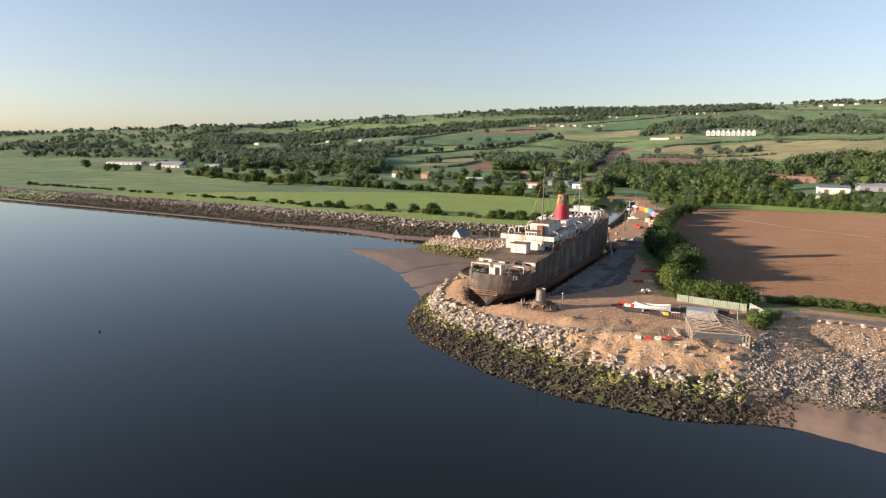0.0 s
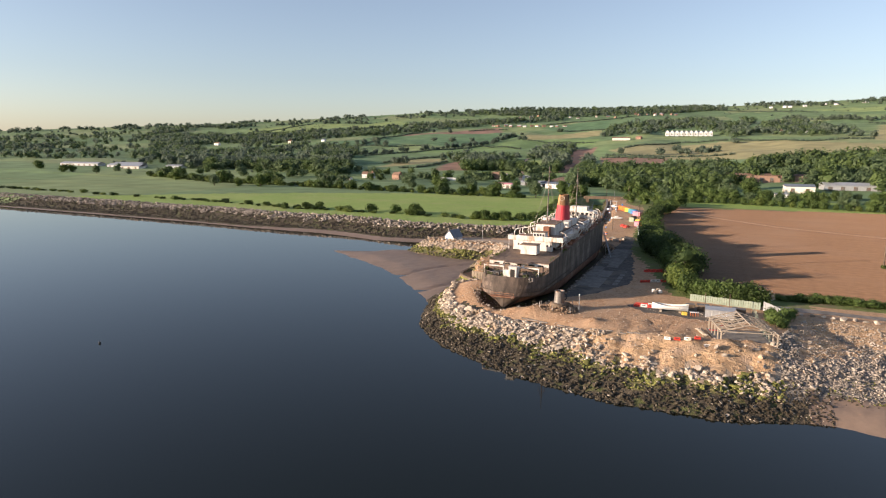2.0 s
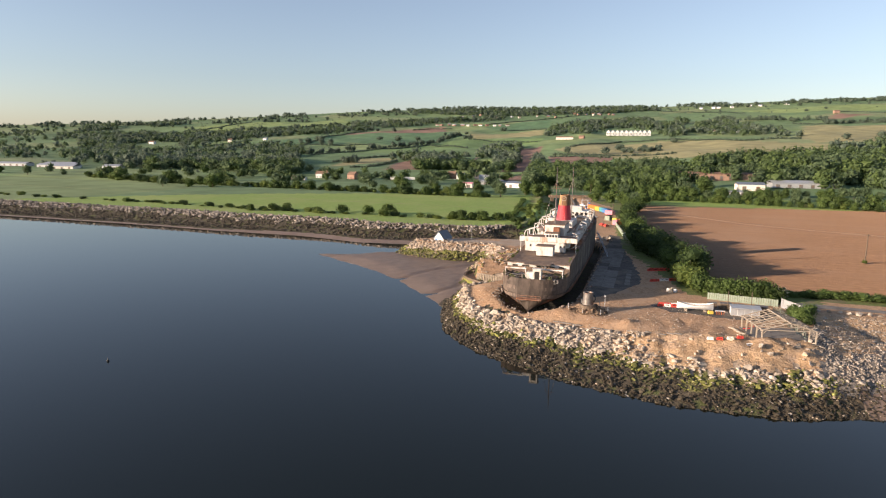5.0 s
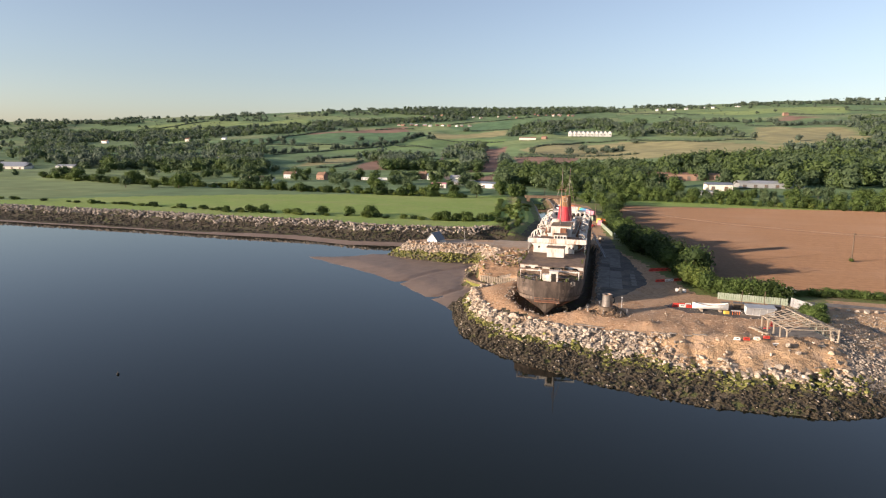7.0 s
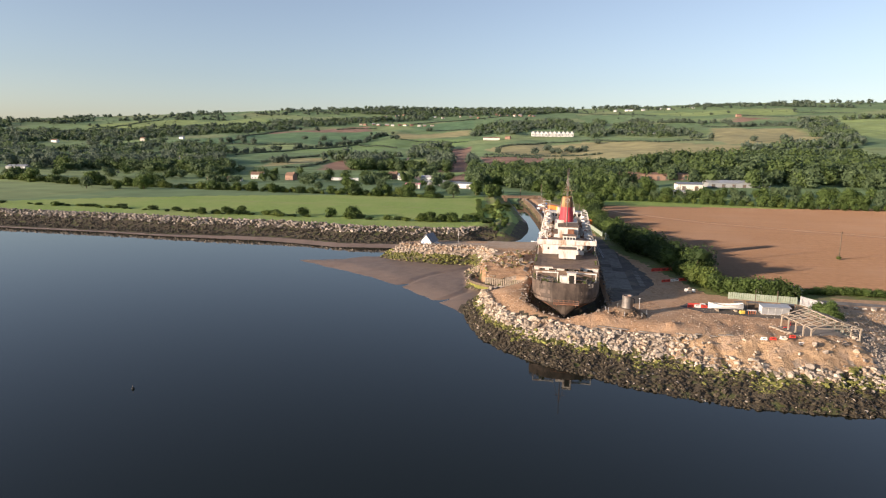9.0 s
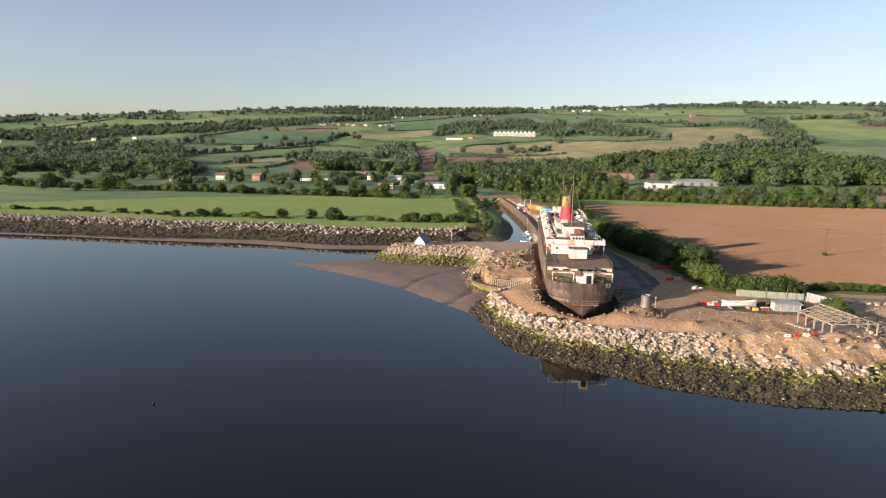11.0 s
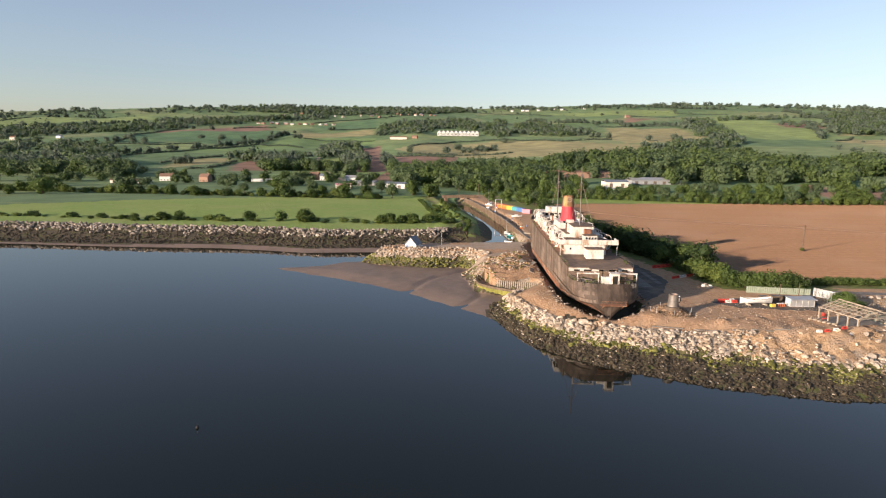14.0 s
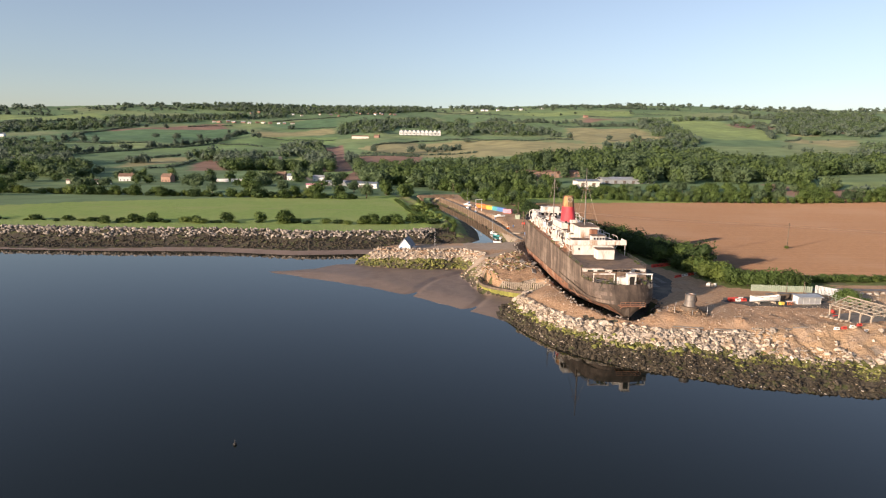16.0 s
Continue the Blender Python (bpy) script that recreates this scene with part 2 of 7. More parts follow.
M["track"] = surface("trodden_grass", (0.22, 0.235, 0.09), (0.30, 0.30, 0.13), 0.5, 0.95, 0.1)
M["pale_soil"] = surface("pale_trodden_soil", (0.42, 0.27, 0.17), (0.52, 0.35, 0.235), 0.5, 0.95, 0.15)
M["blossom"] = surface("may_blossom", (0.45, 0.45, 0.36), (0.70, 0.70, 0.60), 1.5, 0.7, 0.0)
M["glass"] = bpy.data.materials.new("window_glass")
_n, _l, _p = nodes_of(M["glass"])
_p.inputs["Base Color"].default_value = (0.03, 0.035, 0.04, 1)
_p.inputs["Roughness"].default_value = 0.08

# still estuary water: dark body, faint ripples
M["water"] = bpy.data.materials.new("still_water")
_n, _l, _p = nodes_of(M["water"])
_p.inputs["Base Color"].default_value = (0.006, 0.0085, 0.006, 1)
_p.inputs["Roughness"].default_value = 0.03
_p.inputs["IOR"].default_value = 1.33
_g = _n.new("ShaderNodeNewGeometry")
_t = _n.new("ShaderNodeTexNoise")
_t.inputs["Scale"].default_value, _t.inputs["Detail"].default_value = 0.35, 3
_l.new(_g.outputs["Position"], _t.inputs["Vector"])
_b = _n.new("ShaderNodeBump")
_b.inputs["Strength"].default_value, _b.inputs["Distance"].default_value = 0.035, 0.1
_l.new(_t.outputs["Fac"], _b.inputs["Height"])
_l.new(_b.outputs[0], _p.inputs["Normal"])


# ---- mesh tools ----
class Geo:
    """Vertices and faces of one part."""

    def __init__(self):
        self.v, self.f = [], []

    def add(self, verts, faces):
        o = len(self.v)
        self.v += [tuple(p) for p in verts]
        self.f += [tuple(i + o for i in q) for q in faces]
        return self

    def box(self, c, s, rz=0.0, rx=0.0, taper=1.0):
        m = Matrix.Translation(c) @ Euler((radians(rx), 0, radians(rz))).to_matrix().to_4x4()
        hx, hy, hz = s[0] / 2, s[1] / 2, s[2] / 2
        pts = [m @ Vector((a * hx * k, b * hy * k, z)) for z, k in ((-hz, 1), (hz, taper)) for a, b in ((-1, -1), (1, -1), (1, 1), (-1, 1))]
        return self.add(pts, [(3, 2, 1, 0), (4, 5, 6, 7), (0, 1, 5, 4), (1, 2, 6, 5), (2, 3, 7, 6), (3, 0, 4, 7)])

    def bar(self, a, b, r=0.1, r2=None, n=6):
        a, b = Vector(a), Vector(b)
        r2 = r if r2 is None else r2
        q = (b - a).to_track_quat("Z", "Y")
        pts = []
        for p, rad in ((a, r), (b, r2)):
            for i in range(n):
                t = 2 * math.pi * (i + 0.5) / n
                pts.append(p + q @ Vector((math.cos(t) * rad, math.sin(t) * rad, 0)))
        faces = [(i, (i + 1) % n, n + (i + 1) % n, n + i) for i in range(n)]
        faces += [tuple(reversed(range(n))), tuple(range(n, 2 * n))]
        return self.add(pts, faces)

    def path(self, pts, r=0.1, n=6):
        """One continuous tube along a line of points."""
        pts = [Vector(p) for p in pts]
        rings = []
        for i, p in enumerate(pts):
            d = pts[min(i + 1, len(pts) - 1)] - pts[max(i - 1, 0)]
            up = Vector((0, 0, 1)) if abs(d.normalized().z) < 0.9 else Vector((0, 1, 0))
            u = d.cross(up).normalized()
            w = u.cross(d).normalized()
            rings.append([p + (u * math.cos(t) + w * math.sin(t)) * r for t in [2 * math.pi * (k + 0.5) / n for k in range(n)]])
        return self.loft(rings)

    def loft(self, rings, close=True, cap=True):
        n = len(rings[0])
        pts = [p for r in rings for p in r]
        faces = []
        for k in range(len(rings) - 1):
            for i in range(n if close else n - 1):
                j = (i + 1) % n
                faces.append((k * n + i, k * n + j, (k + 1) * n + j, (k + 1) * n + i))
        if cap and close:
            faces.append(tuple(reversed(range(n))))
            faces.append(tuple(range((len(rings) - 1) * n, len(rings) * n)))
        return self.add(pts, faces)

    def gable(self, c, w, d, h, over=0.3, thick=0.18):
        """A pitched roof of two slabs, ridge along x, eaves at c.z."""
        x, y, z = c
        hw, hd = w / 2 + over, d / 2 + over
        sl = h / (d / 2)
        e = -over * sl
        for s in (-1, 1):
            a = [(x - hw, y + s * hd, z + e), (x + hw, y + s * hd, z + e), (x + hw, y, z + h), (x - hw, y, z + h)]
            b = [(p[0], p[1], p[2] + thick) for p in a]
            self.add(a + b, [(0, 1, 2, 3), (7, 6, 5, 4), (0, 4, 5, 1), (1, 5, 6, 2), (2, 6, 7, 3), (3, 7, 4, 0)])
        return self


def mesh_of(name, geo, material, bevel=0.0, smooth=False):
    me = bpy.data.meshes.new(name)
    me.from_pydata(geo.v, [], geo.f)
    bm = bmesh.new()
    bm.from_mesh(me)
    bmesh.ops.recalc_face_normals(bm, faces=bm.faces)
    if bevel:
        bmesh.ops.bevel(bm, geom=bm.edges[:], offset=bevel, segments=1, affect="EDGES", clamp_overlap=True)
    bm.to_mesh(me)
    bm.free()
    me.materials.append(material)
    if smooth:
        me.shade_smooth()
    return me


def part(name, geo, material, parent=None, label="", bevel=0.0, smooth=False):
    ob = new(name, mesh_of(name, geo, material, bevel, smooth))
    if parent is not None:
        ob.parent = parent
    return tagged(ob, label)


def thing(name, label, category, m=None, group="", kind=""):
    ob = new(name)
    if m is not None:
        ob.matrix_world = m
    return tagged(ob, label, category, group, kind)


def big_mesh(name, verts, faces, materials, index=None, smooth=True):
    """Fast mesh from arrays: verts (n,3), faces (m,3 or 4)."""
    me = bpy.data.meshes.new(name)
    verts, faces = np.asarray(verts, dtype=np.float32), np.asarray(faces, dtype=np.int32)
    k = faces.shape[1]
    me.vertices.add(len(verts))
    me.vertices.foreach_set("co", verts.ravel())
    me.loops.add(faces.size)
    me.loops.foreach_set("vertex_index", faces.ravel())
    me.polygons.add(len(faces))
    me.polygons.foreach_set("loop_start", np.arange(0, faces.size, k, dtype=np.int32))
    for m in materials:
        me.materials.append(m)
    if index is not None:
        me.polygons.foreach_set("material_index", np.asarray(index, dtype=np.int32))
    me.polygons.foreach_set("use_smooth", np.full(len(faces), smooth))
    me.update(calc_edges=True)
    return me

# plan of the hills: old woods as ovals (x, y, half length, half depth, number of trees)
WOODS_OVAL = [(-1300, 850, 320, 220, 130), (-1950, 1350, 320, 300, 160), (-1002, 1255, 170, 110, 60), (-800, 720, 170, 55, 50), (-960, 1010, 120, 40, 40), (-1560, 1420, 250, 140, 100), (-1750, 900, 250, 200, 120), (-270, 800, 62, 16, 46), (-60, 690, 70, 40, 36), (20, 480, 70, 45, 40), (80, 570, 100, 50, 50), (-560, 640, 120, 35, 36), (240, 480, 120, 32, 46), (150, 560, 120, 45, 50), (1050, 1480, 120, 60, 50), (1110, 1780, 170, 55, 50), (930, 2020, 160, 40, 36), (1300, 2150, 220, 50, 50), (800, 760, 160, 60, 70), (1350, 1650, 180, 60, 60), (620, 640, 130, 60, 60)]
# woods by their borders
WOODS = {}
WOODS["band"] = [(-1739, 1416), (-1813, 1611), (-1609, 1608), (-1527, 1777), (-1286, 1926), (-1027, 2043), (-962, 1981), (-1038, 1801), (-1178, 1683), (-1182, 1407), (-1261, 1391), (-1413, 1370), (-1282, 1090), (-1301, 1017)]
WOODS["west"] = [(-1275, 992), (-1233, 1122), (-914, 812), (-759, 683), (-704, 570), (-809, 570)]
WOODS["west_low"] = [(-814, 708), (-905, 874), (-830, 874), (-698, 809), (-604, 679), (-642, 594), (-694, 590)]
WOODS["knoll"] = [(-919, 1003), (-932, 1115), (-742, 867), (-741, 792)]
WOODS["house_wood"] = [(-937, 1243), (-918, 1327), (-815, 1258), (-631, 920), (-482, 682), (-445, 588), (-499, 587), (-534, 597), (-811, 1004)]
WOODS["far_west"] = [(-2205, 1842), (-2186, 1978), (-2028, 1848), (-1948, 1607)]
WOODS["far_west_copse"] = [(-2116, 2047), (-2042, 2217), (-1913, 2085), (-1947, 1954)]
WOODS["upper"] = [(-1146, 2096), (-1096, 2301), (-891, 2357), (-799, 2459), (-616, 2651), (-590, 2535), (-831, 2256), (-931, 2086), (-1008, 2105)]
WOODS["ridge"] = [(-1120, 2756), (-590, 2649), (-235, 2676), (36, 2881), (37, 3128), (-671, 3030), (-1117, 2906)]
WOODS["middle"] = [(-450, 948), (-451, 1085), (-378, 1088), (-322, 1083), (-335, 946), (-301, 806), (-318, 758), (-393, 940)]
WOODS["valley"] = [(-306, 1067), (-353, 1336), (-289, 1407), (-183, 848), (-171, 642), (-229, 821)]
WOODS["hotel"] = [(-278, 1716), (-291, 2017), (-158, 2291), (11, 2400), (47, 1941), (131, 2225), (106, 1603), (67, 1485), (47, 1733), (-62, 1964), (-126, 1953), (-137, 1644), (-224, 1760)]
WOODS["hill_copse"] = [(114, 1638), (147, 1868), (236, 2101), (277, 1851), (336, 1635), (311, 1494), (232, 1506)]
WOODS["strip"] = [(649, 1810), (788, 2007), (733, 1738), (610, 1306), (522, 1087), (461, 1085), (609, 1563), (615, 1687)]
WOODS["clump"] = [(344, 1130), (363, 1096), (425, 1144), (478, 1186), (429, 1033), (311, 1003)]
WOODS["front"] = [(89, 689), (156, 676), (184, 527), (272, 472), (398, 779), (376, 848), (299, 836), (205, 752), (133, 757), (86, 734)]
WOODS["front_east"] = [(335, 545), (400, 545), (470, 560), (560, 590), (680, 640), (760, 740), (680, 790), (560, 745), (437, 705), (346, 745), (330, 640)]
WOODS["east"] = [(907, 1462), (1095, 1372), (1350, 1640), (1731, 2235), (1390, 2288), (1230, 2010), (1060, 1720)]
WOODS["east_low"] = [(720, 860), (800, 1000), (960, 1060), (1060, 1000), (900, 860)]
WOODS["station"] = [(-58, 771), (20, 821), (75, 683), (75, 538), (-12, 476), (-75, 524), (-96, 509), (-130, 751), (-103, 763)]
# rows of hedgerow trees
TREE_ROWS = {}
TREE_ROWS["a"] = [(-717, 1092), (-670, 1159), (-637, 1272), (-620, 1376), (-560, 1471), (-586, 1765), (-546, 1839)]
TREE_ROWS["b"] = [(-1654, 2302), (-1425, 2331)]
TREE_ROWS["c"] = [(-1851, 2208), (-1764, 2259)]
TREE_ROWS["d"] = [(225, 2186), (384, 2016), (506, 1962), (483, 1767), (581, 1831), (624, 1739)]
TREE_ROWS["e"] = [(-173, 1004), (-140, 839), (-114, 652)]
TREE_ROWS["f"] = [(-13, 1262), (51, 1169)]
TREE_ROWS["g"] = [(-109, 847), (-73, 854)]
TREE_ROWS["h"] = [(543, 2966), (758, 2867), (937, 2726), (1113, 2560)]
TREE_ROWS["i"] = [(-1369, 1809), (-1315, 1974), (-1177, 2157)]
# low hedges
HEDGE_LINES = {}
HEDGE_LINES["a"] = [(-535, 882), (-539, 947), (-516, 1002), (-503, 1077)]
HEDGE_LINES["b"] = [(-443, 771), (-423, 793), (-423, 876), (-429, 939)]
HEDGE_LINES["c"] = [(-937, 1305), (-869, 1356), (-785, 1352), (-693, 1397)]
HEDGE_LINES["d"] = [(-885, 1370), (-926, 1503), (-992, 1695), (-989, 1827), (-962, 1928)]
HEDGE_LINES["e"] = [(-817, 2024), (-778, 2101), (-695, 2120)]
HEDGE_LINES["f"] = [(-697, 1081), (-619, 1232), (-557, 1463)]
HEDGE_LINES["g"] = [(-557, 1463), (-417, 1385)]
HEDGE_LINES["h"] = [(-451, 1998), (-310, 1986)]
HEDGE_LINES["i"] = [(-484, 1665), (-269, 1605)]
HEDGE_LINES["j"] = [(-147, 1286), (-43, 1417), (91, 1408), (205, 1304), (323, 1316)]
HEDGE_LINES["k"] = [(407, 1869), (624, 1739)]
HEDGE_LINES["l"] = [(-158, 1103), (-32, 1085), (75, 1088)]
HEDGE_LINES["m"] = [(-1074, 1002), (-1003, 1090)]
HEDGE_LINES["n"] = [(-593, 2239), (-392, 2538), (-208, 2655)]
HEDGE_LINES["o"] = [(60, 2809), (355, 2456)]
HEDGE_LINES["p"] = [(-1632, 1764), (-1701, 2289)]
HEDGE_LINES["q"] = [(623, 2311), (777, 2217)]
HEDGE_LINES["r"] = [(851, 2453), (1015, 2313)]
LONE_TREES = [(-716, 1500), (-689, 1572), (-645, 1623), (-616, 1802), (-501, 1686), (-800, 1362), (-846, 1396), (-921, 1506), (-908, 1389), (-1024, 1750), (-1590, 1920), (-915, 1923), (-868, 1965), (-503, 875), (-498, 891), (-62, 1144), (-36, 1221), (23, 1166), (-11, 1162), (337, 1407), (430, 1971), (604, 2393), (862, 2474), (304, 1454), (461, 1292), (-138, 1150), (76, 1364), (385, 1244), (-465, 1970), (-724, 666)]
# hill fields: b bare soil, s straw-coloured, l light green, d dark green, g green
HILL_FIELDS = []
HILL_FIELDS.append(("b", [(-273, 1324), (-227, 1352), (-192, 1054), (-122, 610), (-155, 600)]))
HILL_FIELDS.append(("b", [(-157, 1067), (-41, 1049), (-57, 819), (-116, 870)]))
HILL_FIELDS.append(("b", [(-370, 760), (-413, 906), (-409, 1002), (-332, 778)]))
HILL_FIELDS.append(("b", [(-998, 1804), (-790, 2135), (-747, 2171), (-655, 1923), (-882, 1820)]))
HILL_FIELDS.append(("b", [(533, 1996), (646, 2065), (567, 2119)]))
HILL_FIELDS.append(("s", [(-146, 1278), (90, 1400), (357, 1181), (304, 1000), (115, 969), (-30, 1037)]))
HILL_FIELDS.append(("s", [(327, 1336), (412, 1742), (599, 1659), (552, 1341), (493, 1231), (346, 1221)]))
HILL_FIELDS.append(("s", [(-487, 799), (-441, 934), (-475, 1019), (-534, 963)]))
HILL_FIELDS.append(("s", [(-536, 1821), (-327, 1971), (-297, 1782), (-503, 1735)]))
HILL_FIELDS.append(("l", [(-1476, 2151), (-1330, 2459), (-1219, 2301), (-1311, 2046)]))
HILL_FIELDS.append(("l", [(-1789, 1950), (-1764, 2259), (-1518, 2304), (-1403, 1893), (-1621, 1751)]))
HILL_FIELDS.append(("l", [(332, 2627), (882, 2551), (820, 2354), (443, 2369)]))
HILL_FIELDS.append(("d", [(-1093, 1006), (-1003, 1090), (-877, 950), (-889, 813)]))
HILL_FIELDS.append(("d", [(-1014, 1427), (-1019, 1689), (-927, 1830), (-629, 1906), (-561, 1810), (-638, 1420), (-714, 1444), (-928, 1344)]))
HILL_FIELDS.append(("d", [(-576, 2173), (-383, 2479), (-316, 2030), (-470, 1993)]))
HILL_FIELDS.append(("g", [(-616, 1225), (-521, 1734), (-280, 1672), (-261, 1456), (-412, 1395), (-508, 1239)]))
HILL_FIELDS.append(("g", [(-275, 751), (-147, 773), (-161, 599), (-219, 571)]))

HILL_FIELDS.append(("l", [(901, 2164), (972, 1897), (924, 1544), (857, 1399), (647, 1240), (670, 1467)]))
HILL_FIELDS.append(("s", [(798, 1248), (922, 1388), (899, 1156), (844, 1079), (792, 1071)]))
HILL_FIELDS.append(("s", [(952, 1487), (1020, 1473), (974, 1414), (925, 1416)]))
HILL_FIELDS.append(("b", [(974, 1863), (1110, 1840), (1004, 1671), (913, 1675)]))
HILL_FIELDS.append(("b", [(1147, 1575), (1173, 1562), (1071, 1427), (1060, 1450)]))
HILL_FIELDS.append(("b", [(299, 446), (301, 414), (340, 385), (340, 349), (285, 341), (271, 381)]))
HILL_FIELDS.append(("l", [(358, 456), (470, 452), (430, 384), (345, 389)]))
HILL_FIELDS.append(("s", [(-173, 1259), (-94, 1380), (2, 1370), (-7, 1099), (-109, 1096)]))
TREE_ROWS["j"] = [(1299, 2463), (1250, 2200), (1189, 1944), (1110, 1850)]
TREE_ROWS["k"] = [(857, 1399), (924, 1544), (980, 1700)]
TREE_ROWS["l"] = [(300, 470), (345, 400)]
HEDGE_LINES["s"] = [(345, 395), (430, 380)]
HEDGE_LINES["t"] = [(798, 1248), (922, 1388)]
HEDGE_LINES["u"] = [(-155, 1051), (-41, 1033)]

LAWN = [(-295, 838), (-322, 1048), (-286, 1116), (-211, 853), (-184, 695), (-201, 649), (-245, 638)]
HILL_FIELDS.append(("l", LAWN))

# ---- ground ----
def inside(poly, x, y):
    """Signed distance to a polygon, positive inside."""
    d = np.full(x.shape, 1e9)
    odd = np.zeros(x.shape, bool)
    for (ax, ay), (bx, by) in zip(poly, poly[1:] + poly[:1]):
        ex, ey = bx - ax, by - ay
        t = np.clip(((x - ax) * ex + (y - ay) * ey) / (ex * ex + ey * ey + 1e-9), 0, 1)
        d = np.minimum(d, np.hypot(x - ax - t * ex, y - ay - t * ey))
        odd ^= ((ay > y) != (by > y)) & (x < ex * (y - ay) / (ey + (ey == 0) * 1e-9) + ax)
    return np.where(odd, d, -d)


def line_distance(line, x, y):
    d = np.full(x.shape, 1e9)
    for (ax, ay), (bx, by) in zip(line, line[1:]):
        ex, ey = bx - ax, by - ay
        t = np.clip(((x - ax) * ex + (y - ay) * ey) / (ex * ex + ey * ey), 0, 1)
        d = np.minimum(d, np.hypot(x - ax - t * ex, y - ay - t * ey))
    return d


def smooth(a, b, v):
    t = np.clip((v - a) / (b - a), 0, 1)
    return t * t * (3 - 2 * t)


def waves(x, y, size, seed=0):
    """Cheap smooth noise, about -1 to 1."""
    r = np.random.RandomState(seed)
    s = np.zeros(np.shape(x))
    for k in range(7):
        a, ph, f = r.uniform(0, 6.28), r.uniform(0, 6.28), r.uniform(0.6, 1.9) * 6.28 / size
        s = s + np.sin((x * math.cos(a) + y * math.sin(a)) * f + ph + 0.8 * np.sin((x * math.sin(a) - y * math.cos(a)) * f * 0.7))
    return s / 3.2


# shores of the spit: the crest of its bank and the foot of the bank in the water
CREST = [(-11, 42.5), (-14.5, 37), (-20, 31), (-24.6, 24), (-20.5, 10.5), (-14.6, -1.2), (-4.5, -7.0), (7, -10.8), (20.5, -12.6), (36, -16), (52, -17.3),
         (62, -14.5), (67, -6), (70, 6), (75, 17), (94, 14), (130, 8), (400, -30), (4000, -300), (4000, 4500), (-41, 4500),
         (-41, 420), (-33, 366), (-27, 333), (-18.5, 270), (-11.5, 212), (-8, 165), (-6.5, 134), (-11, 121), (-30, 118), (-58, 113), (-70, 106),
         (-70, 100), (-62, 98), (-48, 97.5), (-35, 98), (-30, 92), (-28.5, 80), (-28, 72), (-30, 64), (-29, 55), (-27, 49), (-19.5, 45)]
FOOT = [(-13, 38.6), (-20, 36), (-28, 31), (-30, 20), (-25.2, 3.2), (-20.6, -8), (-15, -15), (-8, -22), (-2.2, -25.5), (4.8, -29), (12, -33.2), (20, -36.3), (36, -40), (56, -39.3),
        (67, -35), (74, -33.5), (87, -36.6), (120, -47.5), (400, -130), (4200, -600), (4200, 4700), (-45, 4700),
        (-45, 420), (-37, 366), (-31, 333), (-22, 270), (-14, 212), (-11, 165), (-10.5, 134), (-14, 124), (-30, 123), (-60, 120), (-80, 110),
        (-79, 96), (-66, 91), (-50, 87), (-38, 90.5), (-35, 87), (-38, 76), (-38, 70), (-36, 64), (-35, 56), (-33.5, 47), (-28.5, 42.6), (-20, 37.8)]
MUDBANK = [(-112, 84), (-92, 71), (-74, 60), (-57.6, 46), (-45.5, 33.5), (-32.5, 18.5), (-25, 9), (-15, 20), (-14, 50), (-34, 90), (-68, 95), (-78, 103), (-87, 99), (-95, 90)]
COAST = [(-4200, 330), (-2000, 230), (-900, 165), (-535, 147), (-374, 144), (-252, 141), (-152, 132), (-110, 121), (-83, 125), (-60, 128), (-34, 127),
         (-29, 140), (-25, 165), (-25, 212), (-33, 270), (-41, 333), (-47, 366), (-55, 420), (-55, 4700), (-4200, 4700)]
CREEK = [(-24, 117), (-20.5, 128), (-19, 145), (-17.5, 165), (-16, 187), (-16.5, 206), (-19, 235), (-25, 270), (-34, 333), (-40, 366), (-48, 420)]
RIDGE_AZ = [-75, -63, -57, -51, -42, -32, -24, -15, -2, 8, 14, 23, 31.5, 38, 60]
RIDGE_EL = [0.5, 0.5, 0.95, 1.3, 1.8, 2.5, 3.05, 3.35, 3.4, 3.45, 3.65, 3.5, 3.1, 2.85, 2.4]


def shore_depth(x, y):
    """Distance inland of the far waterline; the mud strip narrows to the west."""
    return inside(COAST, x, y) + 6.5 * (1 - smooth(-215, -120, x)) * (y < 420)


JETTY = [(-12.5, 40.5), (-17.5, 38.8), (-21, 39.1), (-25.6, 42.4), (-29.2, 45.4), (-31.4, 48.4), (-32.4, 52.2), (-32.4, 57.5), (-31, 62), (-26.5, 45.5), (-13.5, 41.0)]


